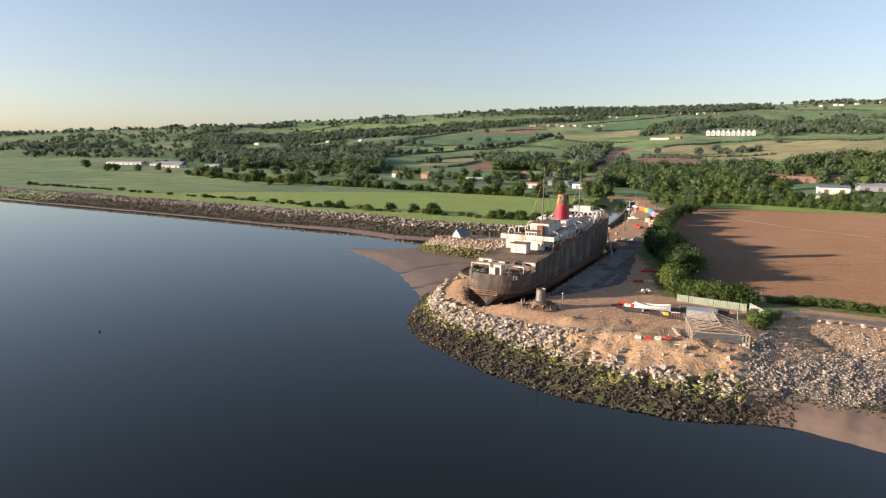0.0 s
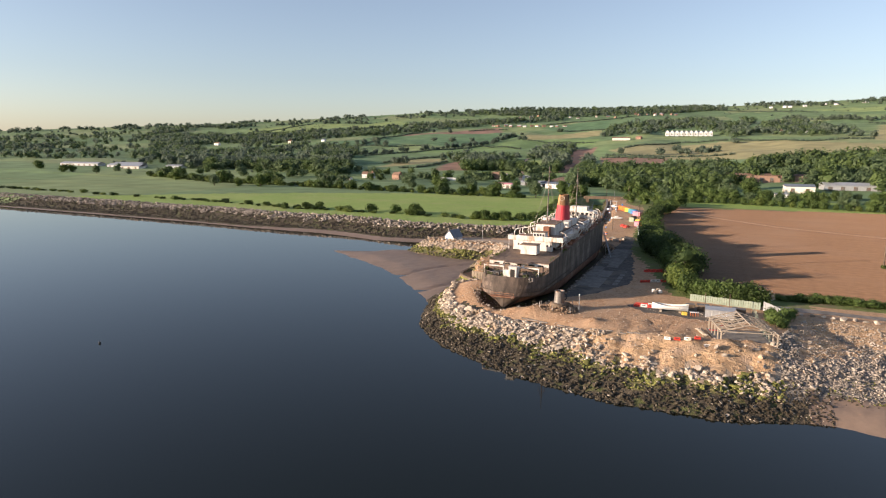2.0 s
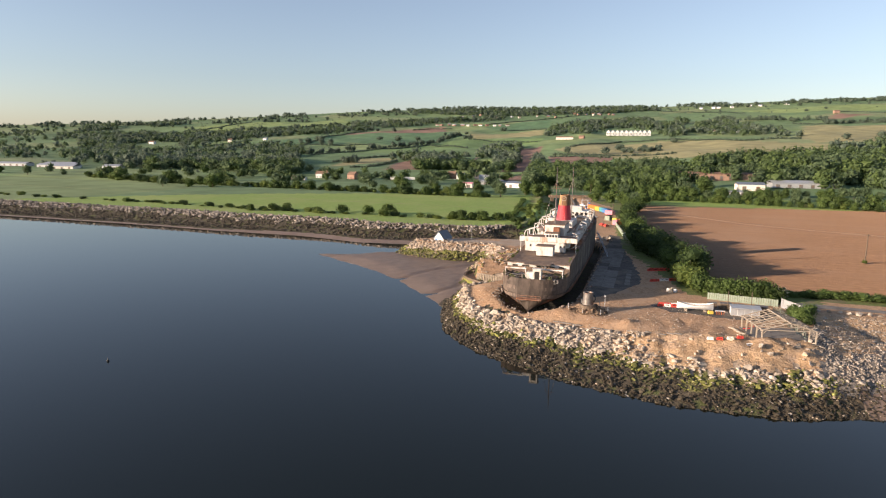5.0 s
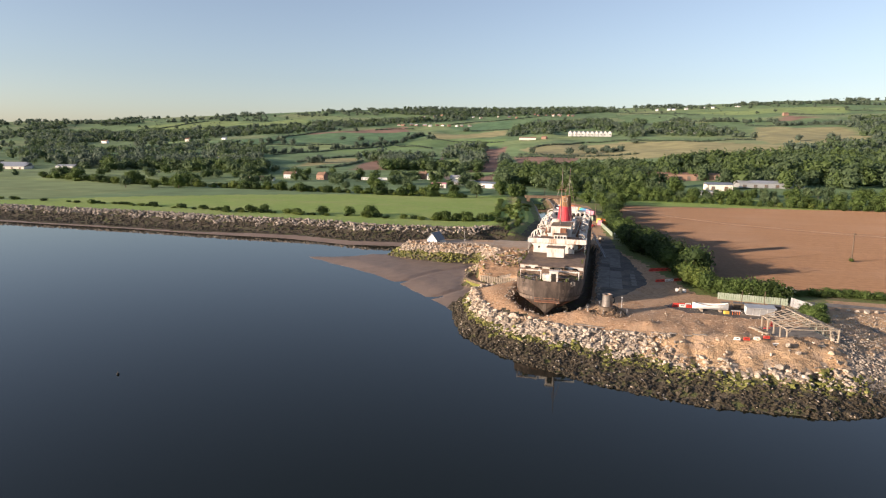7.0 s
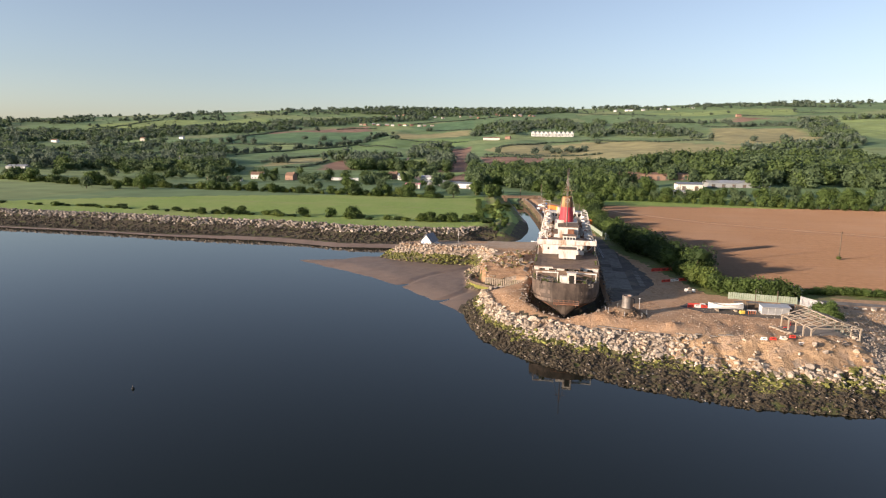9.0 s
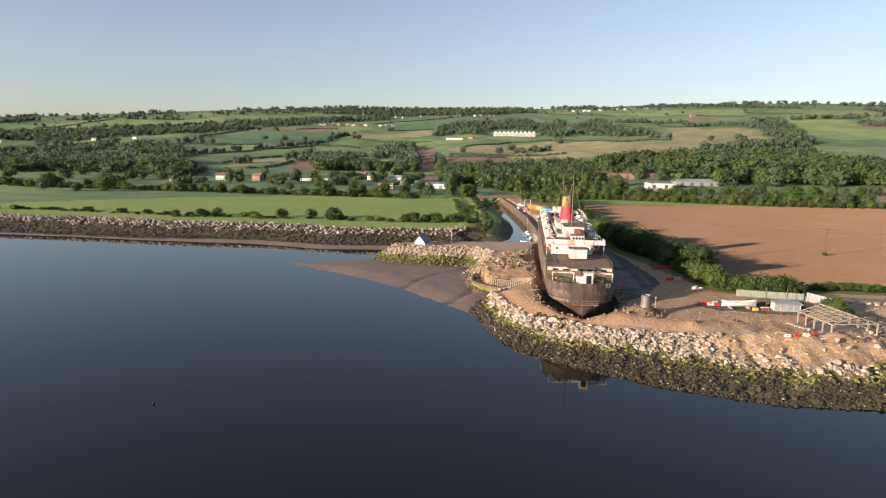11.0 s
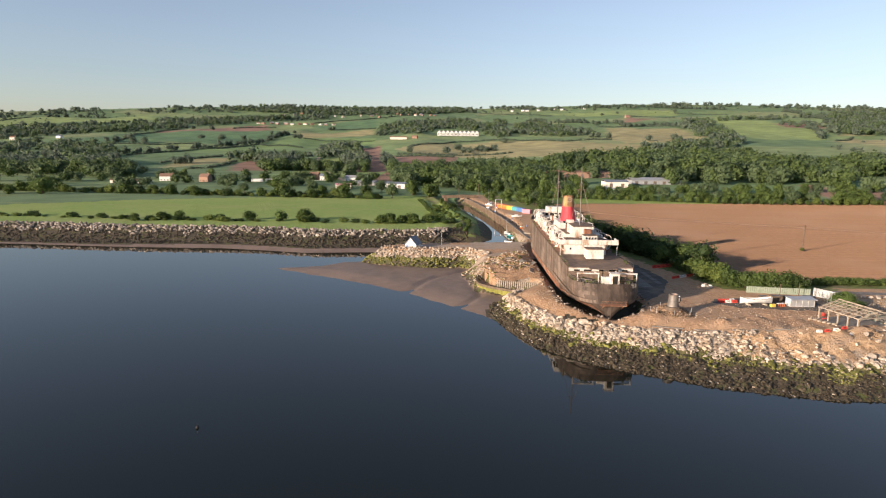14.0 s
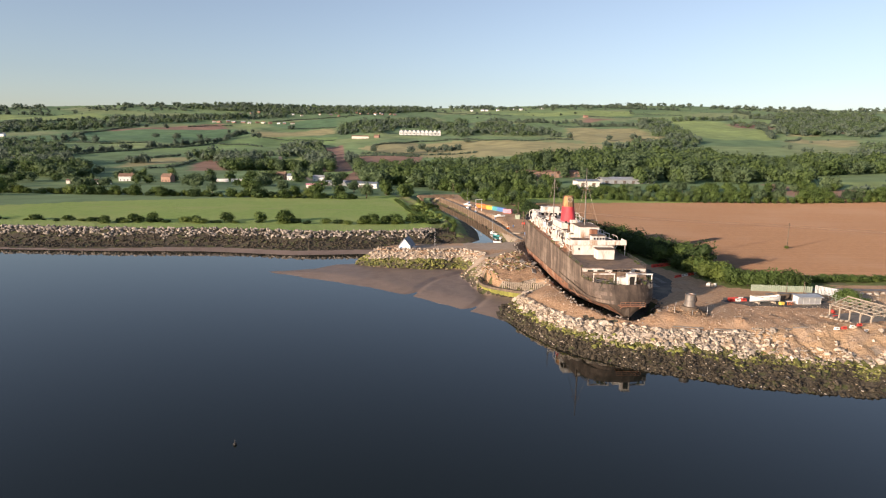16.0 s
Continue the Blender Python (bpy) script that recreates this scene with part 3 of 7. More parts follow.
def height(x, y):
    """The lie of the land, by place."""
    x, y = np.asarray(x, float), np.asarray(y, float)
    z = np.full(x.shape, -2.6) + 0.2 * waves(x, y, 60, 3)
    # mud bank
    s = inside(MUDBANK, x, y)
    z = np.maximum(z, np.where(s > -8, np.clip(s * 0.09, -2.6, 0.75) + 0.05 * waves(x, y, 14, 4), -2.6))
    d = np.minimum(line_distance([(-34.1, 86.4), (-43.5, 73), (-47, 70.5), (-48.9, 66), (-51, 62), (-53, 56.4), (-54.5, 50), (-58.5, 44)], x, y),
                   line_distance([(-34.8, 66), (-34.6, 56), (-33.4, 49), (-32, 44.4), (-33, 39), (-35.1, 34.5), (-37.3, 29.5), (-44, 24)], x, y))
    z = z - 0.6 * np.exp(-(d / 0.9) ** 2)
    # far shore
    s = shore_depth(x, y)
    s = s * (1 + 1.6 * smooth(150, 178, y) * smooth(-110, -70, x) * (y < 450))
    far = np.interp(s, [-30, 0, 6, 11, 27, 31, 40, 60], [-2.6, 0, 0.7, 1.2, 6.3, 6.6, 5.2, 5.0])
    z = np.maximum(z, far)
    z = np.where(y > 380, np.maximum(z, 6.6 * smooth(380, 420, y) - 2.6 * (1 - smooth(380, 420, y))), z)
    # spit
    so, si = inside(FOOT, x, y), -inside(CREST, x, y)
    f = np.clip(so / np.maximum(so + np.maximum(si, 0), 0.01), 0, 1)
    low = 1.6 * (1 - smooth(30, 44, y)) * (1 - smooth(20, 50, x))      # the bank top dips round the stern
    spit = np.where(so > 0, np.where(si > 0, (6.6 - low) * f ** (0.85 + 0.1 * low), 6.6 - low * (1 - smooth(0, 7, -si))), np.maximum(so * 0.2, -2.6))
    spit += np.where(si > 0, 0.25 * waves(x, y, 5, 8) * (so > 1), 0)
    # sandy mound along the crest
    mound = np.exp(-((y + 15.5 - 0.06 * (x - 45)) / 4.5) ** 2) * smooth(18, 30, x) * (1 - smooth(60, 70, x))
    spit += mound * (0.9 + 0.6 * waves(x, y, 9, 5) + 0.35 * waves(x, y, 3.2, 7)) * (so > 0)
    gully = (y < 0) * smooth(26, 34, x) * (1 - smooth(62, 68, x)) * smooth(2.2, 3.5, spit) * (1 - smooth(6.6, 7.4, spit))
    spit -= gully * np.clip(waves(x * 1.0, y * 0.25, 5.5, 9), 0, 1.5) * 0.8
    # heaps of spoil west of the ship
    for hx, hy, hr, hh in ((-18, 60, 5, 2.0), (-19, 67, 6, 2.6), (-20, 75, 5.5, 2.2), (-14.5, 86, 4, 1.2), (16, 0.5, 4.5, 1.3), (10, -3, 3, 0.8), (26, -7.5, 2.2, 0.7)):
        q = np.hypot(x - hx, (y - hy) * 0.8) / hr
        spit += hh * np.clip(1 - q * q, 0, 1) * (1 + 0.35 * waves(x, y, 3.5, 6)) * (so > 0)
    z = np.maximum(z, spit)
    z = np.where((x < -8) & (y > 44) & (y < 75), np.minimum(z, 4.4 + np.maximum(y - 48, 0) * 0.13 + 0.4 * waves(x, y, 6, 78) + 2.0 * smooth(-12, -8, x)), z)
    z = np.where(inside(JETTY, x, y) > 0, np.minimum(z, 2.2), z)
    # dock under the ship
    half = np.interp(y, [-4, 0, 10, 30, 112, 124, 130], [1, 7, 11.5, 12, 12, 6, 1])
    q = half - np.abs(x - 0.5)
    z = np.where((y > -5) & (y < 128), z - (z - 2.8) * smooth(0, 2.5, q), z)
    # creek
    d = line_distance(CREEK, x, y)
    z = np.where((y > 121) & (y < 398) & (d < 14), np.minimum(z, np.interp(d, [0, 4, 6.8, 13], [0.5, 1.3, 3.4, 7])), z)
    rise = (y > 146) & (y < 398) & (x < -16) & (d < 34)
    z = np.where(rise, np.maximum(z, np.minimum(0.35 + 0.36 * d, 5.3) * smooth(146, 160, y)), z)
    # hills behind the coastal plain
    az = np.degrees(np.arctan2(x, y + 158))
    dist = np.hypot(x, y + 158)
    top = 48.7 + 3300 * np.tan(np.radians(np.interp(az, RIDGE_AZ, RIDGE_EL)))
    t = np.clip((dist - 740) / (3300 - 740), 0, 1.6)
    hill = (top - 5) * np.where(t < 1, t ** (1.35 + 0.35 * (1 - smooth(-14, -4, az))), 1 - 0.25 * (t - 1))
    hill += smooth(0.05, 0.4, t) * (1 - smooth(0.75, 0.95, t)) * (3.5 * waves(x, y, 520, 11) + 2 * waves(x, y, 210, 12))
    near_right = smooth(480, 760, dist) * smooth(-2, 10, az) * 13
    return np.where(y > 150, z + hill + near_right * (t < 1.2), z)


def tide_level(x, y, z):
    """Height on the spit's bank, stretched to where the weed and algae belts lie."""
    flat = (1 - smooth(30, 44, y)) * (1 - smooth(20, 50, x))
    return z * (1 + 0.32 * flat) - 0.7 * (y < 36) * (1 - smooth(15, 45, x))


def stepped(marks):
    out = []
    for (a, s), (b, s2) in zip(marks, marks[1:]):
        p = a
        while p < b - 0.3 * s:
            out.append(p)
            s = s + (s2 - s) * min(1.0, (p - a) / (b - a))
            p += s
    return np.array(out + [marks[-1][0]])


gx = stepped([(-4200, 140), (-900, 28), (-300, 9), (-125, 1.3), (110, 1.3), (300, 9), (900, 28), (3000, 90), (3600, 90)])
gy = stepped([(-600, 60), (-70, 2), (-46, 1.3), (130, 1.3), (235, 2.0), (420, 6), (1000, 17), (2200, 26), (3600, 50), (4600, 60)])
GX, GY = np.meshgrid(gx, gy)
GZ = height(GX, GY)
nx, ny = len(gx), len(gy)
ii = (np.arange(ny - 1)[:, None] * nx + np.arange(nx - 1)[None, :]).ravel()
gfaces = np.stack([ii, ii + 1, ii + nx + 1, ii + nx], 1)
cx, cy = (GX[:-1, :-1] + GX[1:, 1:]).ravel() / 2, (GY[:-1, :-1] + GY[1:, 1:]).ravel() / 2
cz = height(cx, cy)
edge = 1.6 * waves(cx, cy, 6, 21)
zone = np.zeros(len(cx), int)                                  # packed earth
so, si, sc = inside(FOOT, cx, cy), inside(CREST, cx, cy), shore_depth(cx, cy)
zone[(so < 0) | (cz < 0.9)] = 1                                # mud
bank = ((so > 0) & (si < 1) & (cz > 0.3)) | ((so > -1.6) & (si < 1) & (cy < 30) & (cx < 72))
zone[bank] = 2
czl = tide_level(cx, cy, cz)
zone[(czl > 3.7 + 0.5 * edge) & (cx > 24 + edge) & (cx < 68 + edge) & (si < 3.5 + edge) & (cy < -4)] = 3     # sandy bank
zone[(cz < 5.6) & (np.abs(cx - 0.5) < 12) & (cy > -4) & (cy < 127)] = 2      # dock floor, dark bed painting the shade beside the hull
rubble = bank & (czl + 0.3 * edge > 3.5)
zone[rubble & (zone == 2)] = 10
zone[bank & (zone == 2) & (czl + 0.3 * edge > 2.2)] = 11
zone[bank & (cx > 65 + edge) & (czl > 2.0)] = 13
zone[(cx > 70 + edge) & (cz > 5.0 + 0.3 * edge) & (si < 4) & (cy < 20)] = 3
zone[(cx > 70) & (cy < -25.5 + 0.1 * (cx - 74) + 0.6 * edge) & (so > 0)] = 1
zone[(sc > 7 - 4.5 * (1 - smooth(-235, -150, cx))) & (cx < -20)] = 2
# dark bed under the pale upper boulders too, painting their shaded gaps
zone[(sc > 19 + edge) & (cx < -20)] = 2
zone[(sc > 29 + edge) & (cx < -20)] = 5
zone[(sc > 38 + edge) & (cx < -20)] = 4                        # meadow
zone[(cx < -8) & (cy > 40) & (cy < 125) & (so > 0) & (cz > 1.6) & (si > -1.0 + 0.3 * edge)] = 0
RAMP = [(2, 130), (-4, 117), (-9.6, 107), (-17.7, 92), (-26.7, 83), (-33.5, 78.5)]
zone[line_distance(RAMP, cx, cy) < 2.7 + 0.35 * edge] = 12
zone[line_distance([(-12, 112), (-34, 107), (-56, 105)], cx, cy) < 3.2 + 0.4 * edge] = 12
zone[(cx > -34) & (cx < -5 + edge) & (cy > 99 + edge) & (cy < 121) & (si > 0.3)] = 12
YARD = [(13, 12), (22, 24), (28.5, 42), (25.5, 72), (19.5, 110), (17, 146), (12, 150), (13, 126)]
HEDGE = [(14, 300), (15, 228), (19, 170), (24, 112), (34, 78), (41, 50), (46, 33), (56, 32), (72, 33)]
zone[(line_distance(HEDGE, cx, cy) < 5 + 0.5 * edge)] = 5
FIELD = [(18, 316), (21, 228), (25, 170), (30, 118), (40, 84), (47, 56), (54, 43), (75, 44), (98, 46), (400, 60), (700, 380), (217, 338), (116, 331)]
zone[inside(FIELD, cx, cy) > 0] = 7
ROAD = [(66, 27), (80, 27), (95, 26), (140, 24), (500, 40)]
zone[(line_distance([(75, 38), (98, 39), (400, 50)], cx, cy) < 5)] = 5
zone[(cy > 330) & (so > 40) & (zone == 0)] = 4
zone[(cy > 200) & (cx > np.interp(cy, [200, 250, 300, 340], [13, 10, 4, -14])) & (zone == 0)] = 5
zone[(line_distance(CREEK, cx, cy) < 16) & (cx < np.interp(cy, [121, 165, 212, 270, 420], [-24, -21, -23, -30, -52])) & (cy > 140)] = 5
zone[(cx > -36) & (cx < -17) & (cy > 124) & (cy < 230) & (cz < 4.3 + 0.6 * edge)] = 2
zone[(cx > -110) & (cx < -20) & (cy > 165) & (cz > 3.4) & (sc > 3) & (sc < 20 + edge) & (cy < 420)] = 5
zone[(cx > -130) & (cx < -20) & (cy > 170) & (sc >= 20 + edge) & (cy < 420)] = 4
zone[(cx > -66) & (cx < -27) & (cy > 205 + 0.5 * edge) & (cy < 322) & (cz > 3.9)] = 4
far_land = np.hypot(cx, cy + 158) > 560
zone[far_land & (cy > 100) & (zone != 7)] = 9

# patchwork of hill fields: cells round jittered seeds
rs = np.random.RandomState(5)
seeds = []
for k in range(30):
    for j in range(24):
        seeds.append((-2900 + k * 205 + rs.uniform(-75, 75), 420 + j * 175 + rs.uniform(-60, 60) + (k % 2) * 80))
seeds = np.array(seeds)
# greens mixed towards blue-grey: a little haze put into the colour
HAZED_GREENS = [(0.13, 0.20, 0.095), (0.15, 0.22, 0.10), (0.185, 0.24, 0.11), (0.14, 0.205, 0.10), (0.20, 0.24, 0.12), (0.12, 0.185, 0.09), (0.16, 0.225, 0.10)]
cell_colour = np.array([HAZED_GREENS[rs.randint(len(HAZED_GREENS))] for _ in seeds])


def cell(x, y):
    """Number of the hill field at a place, and how near its hedge is."""
    x, y = np.atleast_1d(x), np.atleast_1d(y)
    num, gap = np.zeros(len(x), int), np.zeros(len(x))
    wx, wy = x + 14 * waves(x, y, 300, 31), y + 14 * waves(x, y, 260, 32)
    for a in range(0, len(x), 4000):
        d = np.hypot(wx[a:a + 4000, None] - seeds[None, :, 0], (wy[a:a + 4000, None] - seeds[None, :, 1]) * 1.15)
        o = np.argpartition(d, 1, axis=1)[:, :2]
        da, db = np.take_along_axis(d, o, 1).T
        num[a:a + 4000] = np.where(da < db, o[:, 0], o[:, 1])
        gap[a:a + 4000] = np.abs(da - db)
    return num, gap


# field colours on the vertices of the far land, tinted for haze
flat_x, flat_y = GX.ravel(), GY.ravel()
tint = np.full((len(flat_x), 4), (0.10, 0.14, 0.05, 1.0))
away = np.hypot(flat_x, flat_y + 158) > 520
num, gap = cell(flat_x[away], flat_y[away])
tint[away, :3] = cell_colour[num]
FIELD_COLOUR = {"b": (0.25, 0.16, 0.12), "s": (0.29, 0.27, 0.14), "l": (0.22, 0.285, 0.11), "d": (0.11, 0.19, 0.095), "g": (0.16, 0.24, 0.095)}
for kind, border in HILL_FIELDS:
    tint[inside(border, flat_x, flat_y) > -6, :3] = FIELD_COLOUR[kind]
M["fields"] = bpy.data.materials.new("hill_fields")
_n, _l, _p = nodes_of(M["fields"])
_a = _n.new("ShaderNodeAttribute")
_a.attribute_name = "field"
_g = _n.new("ShaderNodeNewGeometry")
_t = _n.new("ShaderNodeTexNoise")
_t.inputs["Scale"].default_value, _t.inputs["Detail"].default_value = 0.03, 8
_l.new(_g.outputs["Position"], _t.inputs["Vector"])
_m = _n.new("ShaderNodeMapRange")
_m.inputs["From Min"].default_value, _m.inputs["From Max"].default_value = 0.3, 0.7
_m.inputs["To Min"].default_value, _m.inputs["To Max"].default_value = 0.78, 1.22
_l.new(_t.outputs["Fac"], _m.inputs["Value"])
_h = _n.new("ShaderNodeHueSaturation")
_l.new(_m.outputs[0], _h.inputs["Value"])
_l.new(_a.outputs["Color"], _h.inputs["Color"])
_l.new(_h.outputs[0], _p.inputs["Base Color"])
_p.inputs["Roughness"].default_value = 0.9
_p.inputs["Specular IOR Level"].default_value = 0.15

ground_me = big_mesh("ground", np.stack([GX.ravel(), GY.ravel(), GZ.ravel()], 1), gfaces,
                     [M[k] for k in ("dirt", "mud", "shore", "sand_bank", "meadow", "rough_grass", "asphalt", "plough", "concrete", "fields", "pale_rubble", "green_rubble", "pale_track", "grey_rubble")], zone)
att = ground_me.color_attributes.new("field", "FLOAT_COLOR", "POINT")
att.data.foreach_set("color", tint.astype(np.float32).ravel())
ground = tagged(new("ground", ground_me), "estuary mud, earth spit, meadow, ploughed field and patchwork hills", "ground", kind="structure")

w = Geo().add([(-4200, -900, 0), (4200, -900, 0), (4200, 700, 0), (-4200, 700, 0)], [(0, 1, 2, 3)])
tagged(part("water", w, M["water"]), "dark still estuary water at low tide", "water", kind="structure")
w = Geo().add([(x + 8 * s, y, 1.75) for x, y in CREEK[1:] for s in (-1, 1)], [(2 * k, 2 * k + 1, 2 * k + 3, 2 * k + 2) for k in range(len(CREEK) - 2)])
tagged(part("creek_water", w, M["water"]), "narrow tidal creek beside the quay", "water", kind="structure")


def ribbon(name, label, line, wide, lift, mat):
    """A narrow worn track laid on the land."""
    pts, faces = [], []
    fine = []
    for (ax, ay), (bx, by) in zip(line, line[1:]):
        n = max(2, int(math.hypot(bx - ax, by - ay) / 6))
        fine += [(ax + (bx - ax) * k / n, ay + (by - ay) * k / n) for k in range(n)]
    fine.append(line[-1])
    for k, (x, y) in enumerate(fine):
        x2, y2 = fine[min(k + 1, len(fine) - 1)]
        x1, y1 = fine[max(k - 1, 0)]
        d = math.hypot(x2 - x1, y2 - y1)
        nx_, ny_ = -(y2 - y1) / d, (x2 - x1) / d
        w_ = wide * (1 + 0.25 * math.sin(k * 1.7))
        for s in (-1, 1):
            px, py = x + s * nx_ * w_, y + s * ny_ * w_
            pts.append((px, py, float(height(np.array([px]), np.array([py]))[0]) + lift))
    g = Geo().add(pts, [(2 * k, 2 * k + 1, 2 * k + 3, 2 * k + 2) for k in range(len(fine) - 1)])
    return tagged(part(name, g, mat), label, "track", kind="structure")


ribbon("meadow_track", "faint pale track across the meadow", [(-900, 330), (-500, 300), (-330, 283), (-200, 280), (-60, 272)], 0.9, 0.05, M["track"])
ribbon("valley_road", "pale road climbing out of the valley", [(-176, 600), (-190, 640), (-232, 780), (-300, 1010), (-324, 1133)], 3.6, 0.25, M["pale_track"])
ribbon("field_track", "pale wheel track across the ploughed field", [(20, 300), (43, 265), (83, 224), (121, 203), (148, 192), (200, 160), (330, 110)], 1.3, 0.06, M["pale_soil"])
ribbon("lane", "narrow pale concrete lane behind the rocks", ROAD, 2.1, 0.06, M["concrete"])
# worn asphalt yard beside the ship
def pavement(label, border, top, seed):
    outline = []
    for (ax, ay), (bx, by) in zip(border, border[1:] + border[:1]):
        n = max(1, int(math.hypot(bx - ax, by - ay) / 1.6))
        outline += [(ax + (bx - ax) * k / n, ay + (by - ay) * k / n) for k in range(n)]
    ox, oy = np.array(outline).T
    pts = [(x + 0.7 * a, y + 0.9 * b, top) for x, y, a, b in zip(ox, oy, waves(ox, oy, 7, seed), waves(ox, oy, 5, seed + 1))]
    n = len(pts)
    g = Geo().add(pts + [(x, y, 6.3) for x, y, z in pts], [tuple(range(n))] + [(k, (k + 1) % n, n + (k + 1) % n, n + k) for k in range(n)])
    return tagged(part("yard_pavement", g, M["asphalt"]), label, "pavement", kind="structure")


pavement("dark worn asphalt yard beside the ship", YARD, 6.625, 91)
pavement("grey asphalt strip under the boat and the cabin", [(31, 13.2), (35, 7.6), (44, 5.8), (57, 4.6), (61, 8), (61, 16), (46, 17.5), (34, 16.5)], 6.622, 93)

# ---- the ship ----
SHIP_L = 124.0


def ship_half(y):
    """Half breadth at the rail."""
    if y < 11:
        return 9.2 * (1 - ((11 - y) / 11) ** 2.5) ** (1 / 2.5)
    if y > 96:
        return 9.2 * max(0.02, 1 - ((y - 96) / 28.0) ** 2.3)
    return 9.2


def ship_top(y):
    """Height of the side."""
    if y < 13.5:
        return 13.45
    return float(np.interp(y, [13.5, 28, 55, 85, 107, 124], [15.9, 16.3, 17.2, 18.2, 19.8, 20.8]))


def rake(y, z):
    """How far the counter leans forward at this height."""
    return 2.6 * max(0.0, 1 - y / 12) * min(1.0, max(0.0, (z - 8.5) / 5))


def hull_section(y):
    w, top = ship_half(y), ship_top(y)
    full = float(smooth(1.0, 34.0, y)) * float(1 - smooth(95, 124, y))
    kn = 8.3 + 1.2 * float(1 - smooth(0, 10, y)) * 0.3
    pts = [(0, 4.2), (w * (0.10 + 0.74 * full), 4.5 + 0.5 * (1 - full)), (w * (0.34 + 0.6 * full), 6.2), (w * (0.90 + 0.08 * full), kn), (w * 0.985, 10.5), (w, top)]
    return [(px, y + rake(y, pz), pz) for px, pz in pts]


ship = thing("ship", "derelict rusty black passenger ship with white upperworks in a dock", "ship")
ys = [0.0, 0.4, 1, 1.8, 3, 4.5, 6.5, 9, 12, 13.45, 13.55, 18, 24, 30, 40, 50, 60, 70, 80, 90, 96, 100, 104, 108, 112, 116, 119, 121.5, 123.4, 124]
rings = []
for y in ys:
    s = hull_section(y)
    rings.append([(-x, yy, z) for x, yy, z in reversed(s)] + s[1:])
g = Geo().loft(rings, close=False)
hull = part("hull", g, M["hull"], ship, "rust-streaked black hull plating", smooth=False)
# rust-red strake along the foot of the hull
for side, nm in ((-1, "boot_topping"), (1, "boot_topping")):
    pts = []
    for y in ys[3:-3]:
        s = hull_section(y)
        (xa, _, za), (xb, _, zb) = s[2], s[3]
        k = 0.82
        xm, zm = xa + (xb - xa) * k, za + (zb - za) * k
        pts += [(side * (s[1][0] + 0.03), y, s[1][2] - 0.03), (side * (xa + 0.06), y, za - 0.03), (side * (xm + 0.06), y, zm)]
    n = len(pts) // 3
    g = Geo().add(pts, [(3 * k + j, 3 * k + j + 1, 3 * k + j + 4, 3 * k + j + 3) for k in range(n - 1) for j in (0, 1)])
    part(nm, g, M["rust"], ship, "flaking red-lead band", smooth=True)
# decks
def deck_plate(name, y0, y1, drop, mat, label):
    st = [y for y in ys if y0 < y < y1]
    st = [y0] + st + [y1]
    pts = []
    for y in st:
        w = ship_half(y) - 0.12
        yy = y + rake(y, ship_top(y) - drop)
        pts += [(-w, yy, ship_top(y) - drop), (w, yy, ship_top(y) - drop), (w, yy, ship_top(y) - drop - 0.25), (-w, yy, ship_top(y) - drop - 0.25)]
    g = Geo().loft([pts[4 * k:4 * k + 4] for k in range(len(st))])
    return part(name, g, mat, ship, label)


deck_plate("poop_deck", 0.6, 13.5, 1.15, M["deck"], "littered after deck")
deck_plate("upper_deck", 13.56, 100, 0.02, M["deck"], "bare brown weathered deck")
deck_plate("fore_deck", 100.1, 123.0, 1.1, M["deck"], "brown fore deck")
g = Geo().box((0, 13.7, 14.6), (17.9, 0.2, 2.5))
bulk = part("poop_bulkhead", g, M["white"], ship, "white bulkhead with dark openings")
for x, wd in ((-6.6, 1.6), (-3.6, 2.2), (0.2, 1.2), (3.6, 2.4), (6.7, 1.5)):
    part("opening", Geo().box((x, 13.56, 14.35), (wd, 0.06, 1.7)), M["dark"], bulk)
# dark awning over the after end of the deck
part("awning", Geo().box((0.2, 12.2, 15.95), (7.6, 3.6, 0.14)).box((-3.2, 10.6, 15.1), (0.15, 0.15, 1.7)).box((3.6, 10.6, 15.1), (0.15, 0.15, 1.7)), M["deck"], ship, "sagging brown awning")


def rim(y0, y1, z_up, r, name, mat, step=0.9, posts=True):
    for side in (-1, 1):
        st = np.arange(y0, y1, step)
        pts = [(side * (ship_half(y) - 0.1), y + rake(y, ship_top(y)), ship_top(y) + z_up) for y in st]
        g = Geo().path(pts, r, 4)
        g.path([(p[0], p[1], p[2] - z_up * 0.5) for p in pts], r * 0.7, 4)
        if posts:
            for p in pts[::2]:
                g.bar((p[0], p[1], p[2] - z_up), p, r, r, 4)
        part(name, g, mat, ship)


rim(0.15, 13, 0.95, 0.055, "stern_rail", M["steel"], 0.6)
rim(13.8, 30, 1.0, 0.05, "deck_rail", M["steel"], 1.2)
rim(101, 123.6, 1.0, 0.05, "bow_rail", M["steel"], 1.2)
# bulwark cap round the stern
for side in (-1, 1):
    part("rubbing_strake", Geo().path([(side * (ship_half(y) + 0.03), y + rake(y, 9.6), 9.6) for y in np.arange(0.0, 40, 0.8)], 0.12, 4), M["hull"], ship)
